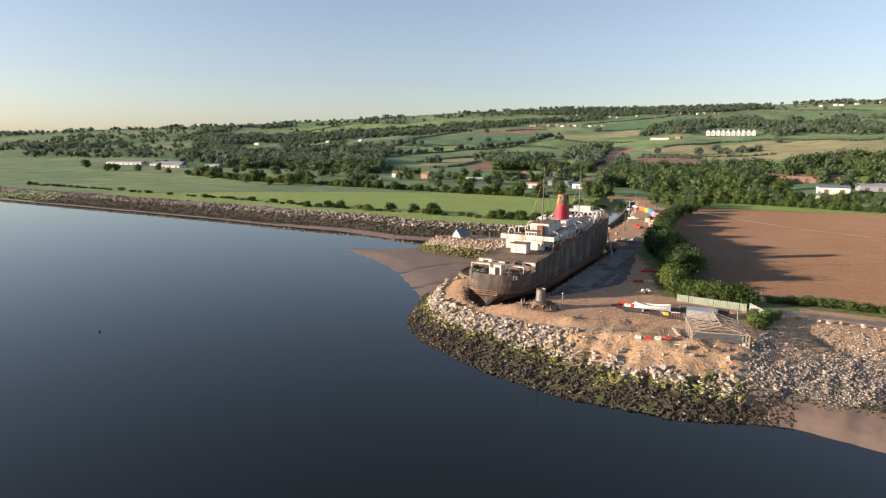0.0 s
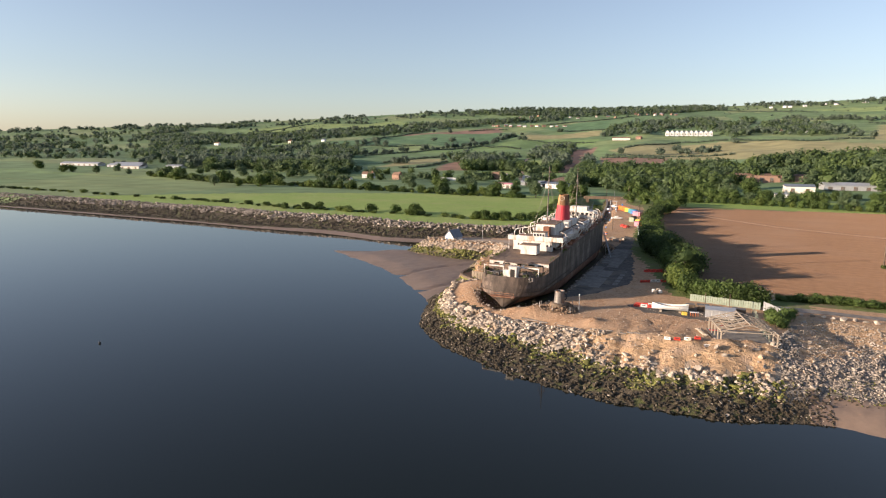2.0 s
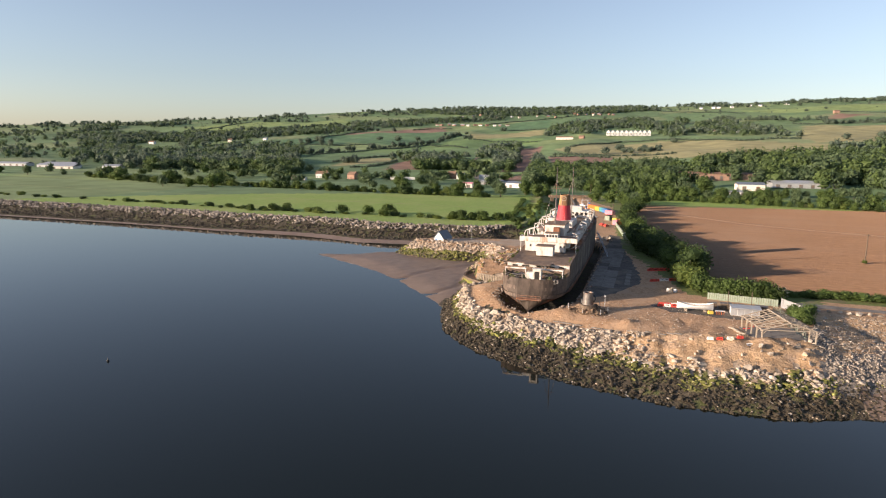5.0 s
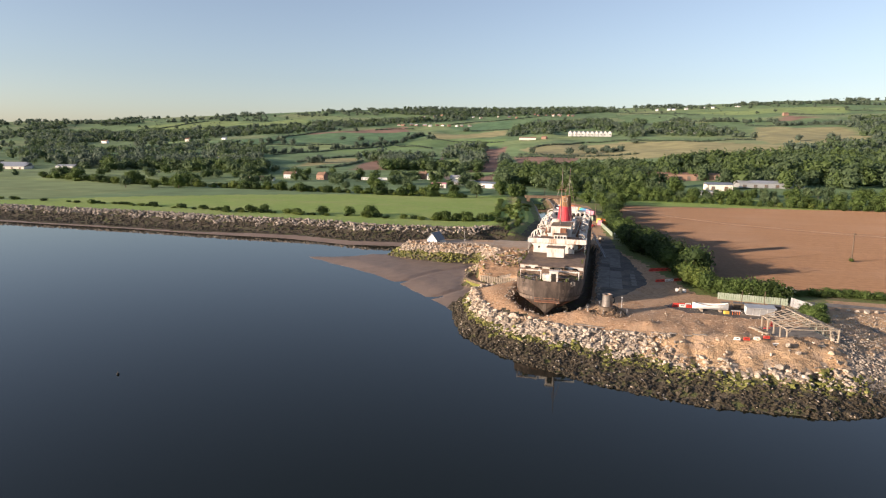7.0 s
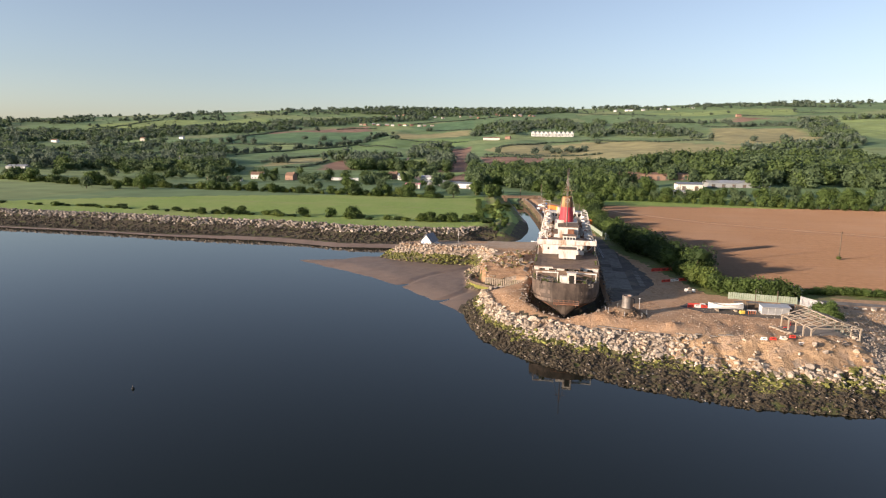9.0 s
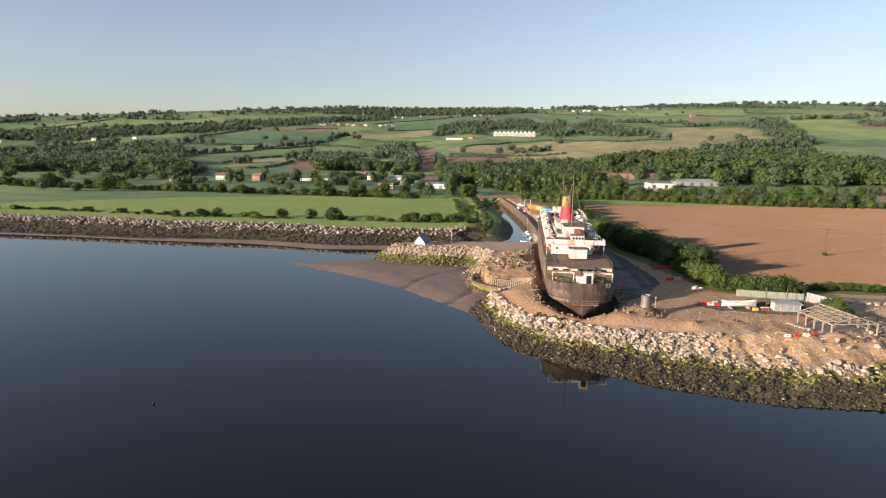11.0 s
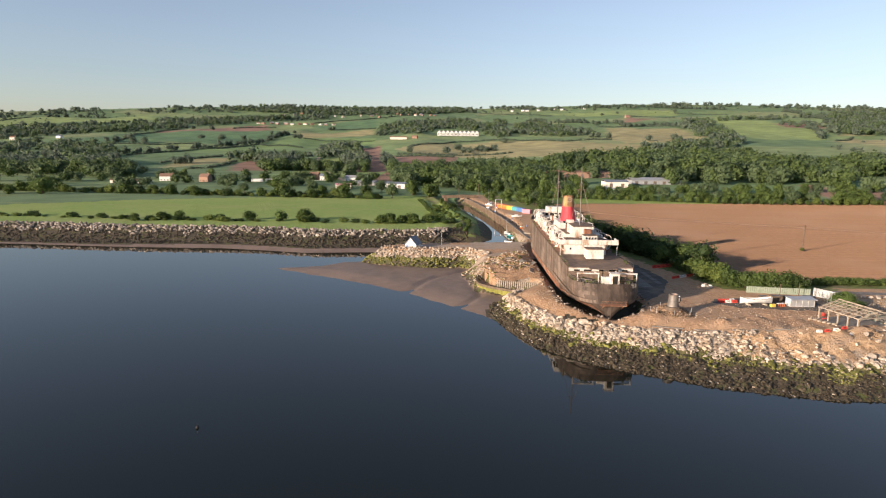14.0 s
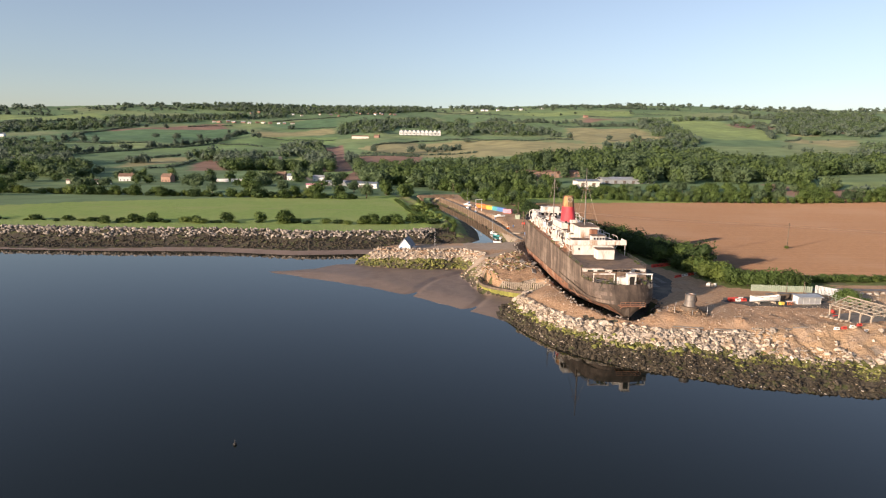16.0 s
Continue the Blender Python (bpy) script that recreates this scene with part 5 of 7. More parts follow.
for x, y in along([(39, 62), (42.5, 48), (45, 34), (52, 30), (60, 29), (66, 28)], 2.9):
    tagged(place(q.choice(low_kinds), x + q.uniform(-0.6, 0.6), y + q.uniform(-0.6, 0.6), q.uniform(1.2, 1.75), q=q), group="hedge along the field")
for x, y in ((57, 30), (61, 31.5), (65, 30.5)):
    tagged(place(may, x, y, q.uniform(0.85, 1.05), q=q), group="hedge along the field")
for x, y in along([(70, 38), (98, 40), (150, 44), (240, 50)], 2.4):
    b = tagged(place(q.choice(low_kinds), x, y + q.uniform(-1, 1), q.uniform(0.6, 0.95), q=q), group="hedge along the lane")
    b.scale = (b.scale[0] * 1.25, b.scale[1] * 1.25, b.scale[2] * 0.75)
for x, y, s in ((66.5, 9, 0.95), (69, 13, 0.9), (66, 13.5, 0.8), (71, 18, 0.7), (68, 6, 0.7)):
    place(low_kinds[1], x, y, s, q=q)
# the first tree in lighter, sunlit-looking leaves, the rest in shadow-dark ones
for x, y, s in ((45.5, 67, 1.3), (43.2, 55.5, 1.5), (39, 76, 1.35), (35, 90, 1.4), (31.5, 102, 1.35), (29, 114, 1.2)):
    tagged(place(hedge_kinds[0 if s == 1.3 else 2], x, y, s, q=q), group="hedge along the field")
tagged(place(low_kinds[0], 107.6, 106.6, 0.42, q=q), "green tuft round the foot of a pole", "bush")
# bushes along the sea bank
bush_kinds = [tree("bank_bush", "dark green bush on the grassy sea bank", "bush", 80 + k, 3.2, 2.6, M[("leaf", "leaf_bright", "leaf_dark")[k]], 7, 620, 0.3, 0.12, 0.04) for k in range(3)]
for x, y in along([(-640, 222), (-500, 220), (-400, 212), (-310, 209), (-225, 197), (-110, 196), (-40, 200)], 2.6):
    patch = float(waves(x, y, 60, 95))
    if q.random() < 0.45 + 0.4 * patch:
        s = q.choice((0.4, 0.5, 0.65, 0.8, 1.0)) * (1.25 if x > -200 else 1.0)
        b = tagged(place(q.choice(bush_kinds), x + q.uniform(-2, 2), y + q.uniform(-3.5, 3.5), s, q=q), group="bushes on the sea bank")
        b.scale = (b.scale[0] * 1.35, b.scale[1] * 1.2, b.scale[2] * q.uniform(0.6, 0.95))
for x, y, s in ((-213, 200, 1.3), (-209, 201, 1.0), (-203, 202, 1.5), (-162, 205, 1.6), (-143, 204, 1.5), (-131, 206, 2.0), (-126, 206, 1.3), (-84, 198, 1.4), (-78, 197, 1.6), (-72, 198, 1.4), (-65, 199, 1.7), (-57, 200, 1.5), (-50, 204, 1.5), (-223, 190, 1.2)):
    tagged(place(bush_kinds[0], x, y, s, q=q), group="bushes on the sea bank")
# scrub on the creek bank
for x, y in along([(-33, 165), (-36, 210), (-42, 250), (-48, 290), (-54, 330)], 5.5):
    tagged(place(q.choice(low_kinds), x + q.uniform(-7, 3), y + q.uniform(-3, 3), q.uniform(0.45, 0.85), q=q), group="scrub by the creek")
for x, y in along([(-69, 345), (-59, 275), (-51, 218)], 3.4):
    b = tagged(place(low_kinds[2], x + q.uniform(-0.8, 0.8), y, q.uniform(0.5, 0.8), q=q), group="scrub by the creek")
    b.scale = (b.scale[0] * 1.1, b.scale[1] * 1.2, b.scale[2] * 0.7)
for k in range(26):
    b = tagged(place(low_kinds[0], q.uniform(-56, -38), q.uniform(218, 312), q.uniform(0.5, 1.0), q=q), group="scrub by the creek")
    b.scale = (b.scale[0] * 1.5, b.scale[1] * 1.6, b.scale[2] * 0.55)
# large trees behind the meadow
oak_kinds = [tree("oak_tree", "round-crowned oak beyond the meadow", "tree", 90 + k, 14.0, 7.4, M[("leaf", "leaf_mid", "leaf")[k]], 13, 1300, 0.56, 0.5, -0.10) for k in range(3)]
for x, y, s in ((-445, 353, 0.95), (-394, 366, 1.05), (-420, 362, 0.7), (-290, 380, 0.7), (-264, 372, 0.75), (-196, 392, 1.25), (-141, 395, 1.0), (-120, 390, 0.8), (-95, 372, 1.0), (-155, 372, 0.75),
                (-80, 408, 1.0), (-110, 420, 0.9), (-175, 420, 0.8), (-235, 410, 0.7), (-64, 378, 0.85), (-60, 400, 0.9), (-330, 395, 0.6), (-565, 412, 1.0), (-572, 416, 0.8), (-477, 398, 1.1), (-470, 402, 0.9), (-432, 393, 0.7), (-413, 403, 1.1), (-796, 429, 0.9), (-788, 436, 0.8), (-718, 420, 0.9), (-893, 456, 1.0)):
    tagged(place(oak_kinds[q.randrange(3)] if s != 1.25 else oak_kinds[2], x, y, s, q=q), group="trees beyond the meadow")
for x, y in along([(22, 372), (56, 368), (100, 357), (140, 346), (178, 334), (215, 327), (252, 324), (330, 322), (420, 340)], 10):
    tagged(place(q.choice(oak_kinds), x + q.uniform(-3, 3), y + 8 + q.uniform(-4, 4), q.uniform(0.55, 0.95), q=q), group="trees at the end of the ploughed field")
for x, y in along([(20, 362), (56, 358), (100, 347), (140, 337), (178, 326), (252, 317), (330, 314)], 6.5):
    tagged(place(q.choice(low_kinds), x, y + 6, q.uniform(1.0, 1.6), q=q), group="scrub at the end of the ploughed field")
for x, y in along([(-620, 425), (-500, 405), (-380, 392), (-300, 384), (-200, 372), (-100, 362)], 3.8):
    tagged(place(q.choice(bush_kinds), x, y + q.uniform(-4, 4), q.choice((0.8, 1.0, 1.2, 1.5, 2.1)), q=q), group="hedge beyond the meadow")
for x, y in along([(86, 392), (140, 400), (200, 398), (260, 392), (330, 390)], 9):
    tagged(place(q.choice(oak_kinds), x + q.uniform(-3, 3), y + q.uniform(-6, 6), q.uniform(0.5, 0.8), q=q), group="trees before the warehouses")
for x, y, s in ((-12, 348, 0.7), (0, 338, 0.75), (11, 328, 0.8), (19, 312, 0.75), (23, 292, 0.7), (22, 272, 0.65), (14, 304, 0.55), (25, 330, 0.8), (18, 250, 0.6)):
    tagged(place(q.choice(oak_kinds), x, y, s, q=q), group="trees at the head of the creek")
for x, y in ((-14, 420), (8, 400), (24, 390), (40, 398), (0, 440), (30, 430), (60, 400), (75, 420), (-25, 450), (50, 445)):
    tagged(place(q.choice(oak_kinds), x, y, q.uniform(0.7, 1.0), q=q), group="trees at the head of the creek")


def forest(name, label, spots, sizes, mats, leaves=46, leaf=1.7, lobes=5, seed=1, r_of=0.8):
    """Many far trees as one mesh, in as many meshes as there are leaf colours."""
    rn = np.random.RandomState(seed)
    kinds = [crown_arrays(300 + seed * 20 + k, 1.0, r_of, lobes, leaves, leaf / 11.0, 0.02, 0.5, 0.6, False) for k in range(9)]
    spots, sizes = np.asarray(spots), np.asarray(sizes)
    zs = height(spots[:, 0], spots[:, 1])
    which = rn.randint(len(mats), size=len(spots))
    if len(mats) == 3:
        # trees past 1050 m take the haze-paled leaves
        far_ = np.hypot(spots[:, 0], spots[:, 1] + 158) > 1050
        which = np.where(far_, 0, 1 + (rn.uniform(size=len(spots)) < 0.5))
    for mi, mat in enumerate(mats):
        vs, fs, o = [], [], 0
        for k in np.nonzero(which == mi)[0]:
            v, f = kinds[rn.randint(len(kinds))]
            a = rn.uniform(0, 6.28)
            c, s_ = math.cos(a), math.sin(a)
            m = np.array([[c, -s_, 0], [s_, c, 0], [0, 0, 1]]) * np.array([rn.uniform(0.85, 1.2), rn.uniform(0.85, 1.2), 1.0])[:, None]
            vs.append(v @ m.T * sizes[k] + (spots[k, 0], spots[k, 1], zs[k] - 0.06 * sizes[k]))
            fs.append(f + o)
            o += len(v)
        if vs:
            tagged(new(name, big_mesh(name, np.concatenate(vs), np.concatenate(fs), [mat], smooth=False)), label, "woodland", kind="stuff")


rn = np.random.RandomState(17)
WOOD_MATS = [M["leaf_haze"], M["leaf_mid"], M["leaf_wood"]]
spots, sizes = [], []
for wx_, wy_, ra, rb, n in WOODS_OVAL:
    k = int(n * 1.1)
    a, d = rn.uniform(0, 6.28, k), np.sqrt(rn.uniform(0, 1, k))
    spots += list(zip(wx_ + ra * d * np.cos(a), wy_ + rb * d * np.sin(a)))
    sizes += list(rn.uniform(11, 18, k))
for name, border in WOODS.items():
    bx, by = np.array(border, float).T
    away = math.hypot(bx.mean(), by.mean() + 158)
    step = 12.0 if away < 1000 else 15.5 if away < 1700 else 20.0
    mx, my = np.meshgrid(np.arange(bx.min(), bx.max() + step, step), np.arange(by.min(), by.max() + step, step * 1.15))
    mx, my = mx.ravel() + rn.uniform(-0.45, 0.45, mx.size) * step, my.ravel() + rn.uniform(-0.45, 0.45, mx.size) * step
    ok = (inside(border, mx, my) > -4) & (inside(LAWN, mx, my) < 2) & (rn.uniform(size=mx.size) < 0.93)
    if name in ("west", "west_low", "house_wood", "knoll"):
        ok &= waves(mx, my, 150, 73) > -0.2
    mx, my = mx[ok], my[ok]
    # older, taller stands beside younger ones
    tall = 15.5 + 3.2 * waves(mx, my, 120, 71) + rn.normal(0, 2.2, len(mx))
    if name == "front":
        tall += 4.5
    spots += list(zip(mx, my))
    sizes += list(np.clip(tall, 7.5, 25))
spots, sizes = np.array(spots), np.array(sizes)
far_off = np.hypot(spots[:, 0], spots[:, 1] + 158) > 1150
forest("woodland", "mixed broadleaf woodland on the hillside", spots[~far_off], sizes[~far_off], [M["leaf_haze"], M["leaf_mid"], M["leaf_wood"]], 210, 0.92, 6, 1, 0.6)
# far crowns get only the leaf colours with haze painted in
forest("distant_woodland", "dark woodland high on the far slopes", spots[far_off], sizes[far_off], [M["leaf_haze"], M["leaf_mid"]], 46, 1.45, 2, 7, 0.72)
# rows of trees on the field borders
spots, sizes = [], []
for line in TREE_ROWS.values():
    for x, y in along(line, 11.0):
        if rn.uniform() < 0.86:
            spots.append((x + rn.uniform(-5, 5), y + rn.uniform(-6, 6)))
            sizes.append(rn.choice((7, 10, 12, 14, 16.5)))
forest("hedgerow_trees", "hedgerow trees between the hill fields", spots, sizes, WOOD_MATS, 150, 1.1, 6, 2, 0.7)
spots = []
for line in HEDGE_LINES.values():
    spots += [(x + rn.uniform(-1.5, 1.5), y + rn.uniform(-1.5, 1.5)) for x, y in along(line, 4.0)]
n = 26000
hx, hy = rn.uniform(-2300, 1800, n), rn.uniform(430, 3000, n)
num, gap = cell(hx, hy)
az = np.degrees(np.arctan2(hx - 5, hy + 158))
ok = (gap < 4) & (np.abs(hx) < 260 + 0.9 * (hy + 158)) & (np.hypot(hx, hy + 158) > 700) & ((az < -34) | (az > 27) | (hy > 2350))
hx, hy = hx[ok], hy[ok]
tall = (rn.uniform(size=len(hx)) < 0.2) & (waves(hx, hy, 260, 44) > -0.1)
forest("border_trees", "rounded trees growing in the far hedges", np.stack([hx[tall], hy[tall]], 1), rn.uniform(8, 16, tall.sum()), WOOD_MATS, 100, 1.2, 5, 8, 0.7)
spots += list(zip(hx, hy))
# hill hedges share the haze-paled leaf colour
forest("field_hedges", "low dark hedges between the hill fields", spots, rn.uniform(2.6, 4.6, len(spots)), [M["leaf_haze"]], 22, 2.6, 1, 3, 1.3)
# lone trees and the wooded skyline, whose leaves carry the painted haze
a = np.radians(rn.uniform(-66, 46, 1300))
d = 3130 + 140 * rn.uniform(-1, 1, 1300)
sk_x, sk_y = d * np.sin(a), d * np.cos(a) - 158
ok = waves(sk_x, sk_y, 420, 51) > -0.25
forest("skyline_trees", "trees along the ridge against the sky", np.stack([sk_x[ok], sk_y[ok]], 1), rn.uniform(9, 20, ok.sum()), [M["leaf_haze"]], 40, 1.7, 2, 4, 0.8)
n = 90
lx, ly = rn.uniform(-2100, 1700, n), rn.uniform(800, 2900, n)
az = np.degrees(np.arctan2(lx - 5, ly + 158))
ok = (np.abs(lx) < 200 + 0.9 * (ly + 158)) & ((az < -34) | (az > 33))
spots = LONE_TREES + [(x + rn.uniform(-16, 16), y + rn.uniform(-16, 16)) for x, y in LONE_TREES if rn.uniform() < 0.45] + list(zip(lx[ok], ly[ok]))
forest("field_trees", "lone trees standing in the hill fields", spots, rn.uniform(10, 17, len(spots)), WOOD_MATS, 200, 1.0, 8, 5, 0.72)
# valley trees round the houses
a, b = rn.uniform(-760, -110, 200), rn.uniform(430, 680, 200)
ok = (inside(LAWN, a, b) < 2) & (waves(a, b, 120, 61) > 0.0) & (inside(HILL_FIELDS[-1][1], a, b) < 4) & (inside(HILL_FIELDS[0][1], a, b) < 2)
forest("valley_trees", "trees among the houses in the valley", np.stack([a[ok], b[ok]], 1), rn.uniform(8, 15, ok.sum()), [M["leaf_mid"], M["leaf_wood"]], 260, 0.85, 7, 6, 0.65)
for k in hedge_kinds + low_kinds + [may] + bush_kinds + oak_kinds:
    for o in (*k.children_recursive, k):
        bpy.data.objects.remove(o)

# ---- stone banks ----
def stone_arrays(seed, fine):
    qn = np.random.RandomState(seed)
    v = (ICO2_V if fine else ICO_V).copy()
    f = ICO2_F if fine else ICO_F
    for k in range(9):
        nrm = qn.randn(3)
        nrm /= np.linalg.norm(nrm)
        cut = qn.uniform(0.36, 0.8)
        dd = v @ nrm
        v = v - np.where(dd > cut, dd - cut, 0)[:, None] * nrm
    return v * np.array([1.0, qn.uniform(0.6, 0.9), qn.uniform(0.45, 0.7)]), f


STONES = [stone_arrays(500 + k, True) for k in range(8)]
CHIPS = [stone_arrays(540 + k, False) for k in range(8)]


def scatter(name, label, x, y, size, mat, parent, seed, kinds=STONES, sink=0.2):
    qn = np.random.RandomState(seed)
    z = height(x, y)
    vs, fs, o = [], [], 0
    for k in range(len(x)):
        v, f = kinds[qn.randint(len(kinds))]
        m = np.array(Euler((qn.uniform(-0.5, 0.5), qn.uniform(-0.5, 0.5), qn.uniform(0, 6.28))).to_matrix())
        vs.append(v @ m.T * size[k] + (x[k], y[k], z[k] + size[k] * (0.45 - sink)))
        fs.append(f + o)
        o += len(v)
    ob = new(name, big_mesh(name, np.concatenate(vs), np.concatenate(fs), [mat], smooth=False))
    ob.parent = parent
    return tagged(ob, label, kind="stuff")


bank_thing = thing("rock_bank", "sloping bank of pale limestone boulders, weedy at the waterline", "rock bank", kind="structure")
qn = np.random.RandomState(8)
n = 60000
sx = np.concatenate([qn.uniform(-45, 125, 42000), qn.uniform(-34, 10, 9000), qn.uniform(62, 125, 9000)])
sy = np.concatenate([qn.uniform(-54, 50, 42000), qn.uniform(-33, 34, 9000), qn.uniform(-40, 18, 9000)])
so_, si_ = inside(FOOT, sx, sy), inside(CREST, sx, sy)
sz = height(sx, sy)
szl = tide_level(sx, sy, sz)
wob = 0.55 * waves(sx, sy, 11, 70) + 0.35 * waves(sx, sy, 3, 71)
keep = (so_ > -0.6) & (si_ < 1.0) & ~((sx > 74) & (sy < -26.5 + 0.1 * (sx - 74) + qn.uniform(-1.5, 1.5, n))) & ~((sx < -10) & (sy > 31))
dens = np.where(szl > 4.2, 0.8, 0.97) * np.where((sx > 30) & (sx < 66) & (szl > 4.0 + 0.9 * waves(sx, sy, 9, 72)) & (sy < 0), 0.07, 1.0) * np.where(sx > 66, 0.95, 1.0) * np.where((sx > 70) & (sz > 5.0 + 0.5 * wob), 0.15, 1.0)
keep &= qn.uniform(size=n) < dens
sx, sy, sz, szl, wob = sx[keep], sy[keep], sz[keep], szl[keep], wob[keep]
lvl = szl + wob
east = sx > 66
size = np.where(szl > 3.3, 0.24 + 0.66 * qn.uniform(0, 1, len(sx)) ** 2, qn.uniform(0.25, 0.65, len(sx))) * np.where(east, 0.58, 1.0)
size *= np.where(qn.uniform(size=len(sx)) < 0.06, 1.5, 1.0)
mixed = (lvl <= 3.5) & (lvl > 2.1) & ~east & (qn.uniform(size=len(sx)) < 0.42 + 0.25 * waves(sx, sy, 13, 79))
lone = (sx > 2) & (sx < 64) & (lvl > 3.0) & (sy < 0)
lone_at = np.nonzero(lone)[0][:300]
rest = np.ones(len(sx), bool)
rest[lone_at] = False
for nm, lab, sel, mat in (("pale_boulders", "pale limestone boulders", ((lvl > 3.5) | (mixed & (lvl > 2.9))) & ~east, M["rock_pale"]), ("grey_boulders", "grey-white rubble", (lvl > 2.6) & east, M["rock_grey"]),
                          ("mossy_boulders", "boulders green with algae", (lvl <= 3.5) & (lvl > 2.1) & ~east & ~mixed, M["rock_green"]), ("weedy_boulders", "dark weed-covered stones", (lvl <= 2.1) | ((lvl <= 2.6) & east) | (mixed & (lvl <= 2.9)), M["rock_dark"])):
    s = sel & rest
    scatter(nm, lab, sx[s], sy[s], size[s], mat, bank_thing, 21, CHIPS if nm in ("grey_boulders", "weedy_boulders") else STONES)
# pale stones and weed clumps strewn through the darker belts
s = rest & (lvl <= 3.3) & (qn.uniform(size=len(sx)) < 0.10)
scatter("strewn_stones", "pale stones lying in the weed", sx[s] + 0.4, sy[s] + 0.3, size[s] * 0.75, M["rock_pale"], bank_thing, 22)
# rock heaps: breakwater by the hut, edges of the spoil heaps, the foot of the ship's dock
n = 9000
bx, by = qn.uniform(-82, -8, n), qn.uniform(44, 124, n)
bo, bi, bz = inside(FOOT, bx, by), inside(CREST, bx, by), height(bx, by)
k = (bo > 0) & (bi < 2.5) & (by < 103.5) & (bx < -20) & (by > 84) & (line_distance(RAMP, bx, by) > 3.4) & (qn.uniform(size=n) < 0.85)
lo = bz + 0.5 * waves(bx, by, 8, 74) < 3.6
bs = qn.uniform(0.35, 0.95, n)
scatter("breakwater_boulders", "pale breakwater boulders", bx[k & ~lo], by[k & ~lo], bs[k & ~lo], M["rock_pale"], bank_thing, 23)
scatter("breakwater_weed", "green weedy breakwater stones", bx[k & lo], by[k & lo], bs[k & lo], M["rock_green"], bank_thing, 24)
hp = np.zeros(n, bool)
for hx_, hy_, hr in ((-20, 66, 7.5), (-22, 76, 6.5), (-15, 88, 5)):
    hp |= np.hypot(bx - hx_, by - hy_) < hr
hp |= (bo > 0) & (bi < 2) & (bx > -40) & (bx < -10) & (by > 48) & (by < 96) & (inside(JETTY, bx, by) < 0) & (qn.uniform(size=n) < 0.7)
hp &= qn.uniform(size=n) < 0.7
hp &= line_distance(RAMP, bx, by) > 3.2
mossy = hp & (qn.uniform(size=n) < 0.3)
hp &= ~mossy
scatter("spoil_moss", "mossy rubble on the spoil heaps", bx[mossy], by[mossy], bs[mossy] * 0.7, M["rock_green"], bank_thing, 35, CHIPS)
pale = hp & (qn.uniform(size=n) < 0.5)
scatter("spoil_stones", "tan rubble on the spoil heaps", bx[pale], by[pale], bs[pale] * 0.85, M["rock_pale"], bank_thing, 25, CHIPS)
scatter("spoil_earth", "earthy lumps on the spoil heaps", bx[hp & ~pale], by[hp & ~pale], bs[hp & ~pale] * 0.8, M["rock_brown"], bank_thing, 36, CHIPS)
n = 2600
dx_, dy_ = qn.uniform(-16, 17, n), qn.uniform(-6, 126, n)
half = np.interp(dy_, [-4, 0, 10, 30, 112, 124, 130], [1, 7, 11.5, 12, 12, 6, 1])
k = np.abs(np.abs(dx_ - 0.5) - half) < 1.6
scatter("dock_rubble", "broken stones along the lip of the dock", dx_[k], dy_[k], qn.uniform(0.2, 0.6, k.sum()), M["rock_grey"], bank_thing, 26, CHIPS)
n = 420
a, d = qn.uniform(0, 6.28, n), np.sqrt(qn.uniform(0, 1, n))
scatter("bollard_rubble", "rubble heaped round the mooring bollard", 15.5 + 5.2 * d * np.cos(a), -0.5 + 4.2 * d * np.sin(a), qn.uniform(0.2, 0.6, n), M["rock_brown"], bank_thing, 27, CHIPS)
n = 1700
px_, py_ = qn.uniform(12, 62, n), qn.uniform(-14, 12, n)
scatter("loose_stones", "stones strewn over the packed earth", px_, py_, 0.05 + 0.24 * qn.uniform(0, 1, n) ** 4, M["rock_pale"], bank_thing, 28, CHIPS)
n = 520
px_, py_ = qn.uniform(-22, 2, n), qn.uniform(-12, 24, n)
kk = (inside(CREST, px_, py_) > 0.5)
scatter("track_stones", "small stones on the earth track", px_[kk], py_[kk], qn.uniform(0.06, 0.25, kk.sum()), M["rock_pale"], bank_thing, 29, CHIPS)
# finer stones filling the belts
n = 26000
cx1, cy1 = qn.uniform(-40, 125, n), qn.uniform(-50, 36, n)
co, ci, cz1 = inside(FOOT, cx1, cy1), inside(CREST, cx1, cy1), height(cx1, cy1)
lv = tide_level(cx1, cy1, cz1) + 0.5 * waves(cx1, cy1, 11, 70)
sandy = (cx1 > 30) & (cx1 < 66) & (cz1 > 4.0 + 0.9 * waves(cx1, cy1, 9, 72))
k = (co > 0.5) & (ci < 1.0) & (lv > 2.2) & ~sandy & ~((cx1 < -10) & (cy1 > 31)) & (qn.uniform(size=n) < 0.85)
small = 0.12 + 0.26 * qn.uniform(0, 1, n) ** 1.5
hi = k & (lv > 3.3)
scatter("pale_stones", "small pale stones between the boulders", cx1[hi], cy1[hi], small[hi], M["rock_pale"], bank_thing, 41, CHIPS)
lo2 = k & (lv <= 3.3)
scatter("mossy_stones", "small mossy stones between the boulders", cx1[lo2], cy1[lo2], small[lo2], M["rock_green"], bank_thing, 42, CHIPS)
# far sea bank
n = 26000
fx = -640 + 612 * qn.uniform(0, 1, n) ** 0.8
fy = qn.uniform(118, 220, n)
fs_ = shore_depth(fx, fy)
k = (fs_ > 8 - 4.0 * (1 - smooth(-235, -150, fx))) & (fs_ < 30.5) & (fy < 176 + np.maximum(0, -fx - 110) * 0.2)
fx, fy, fs_ = fx[k], fy[k], fs_[k]
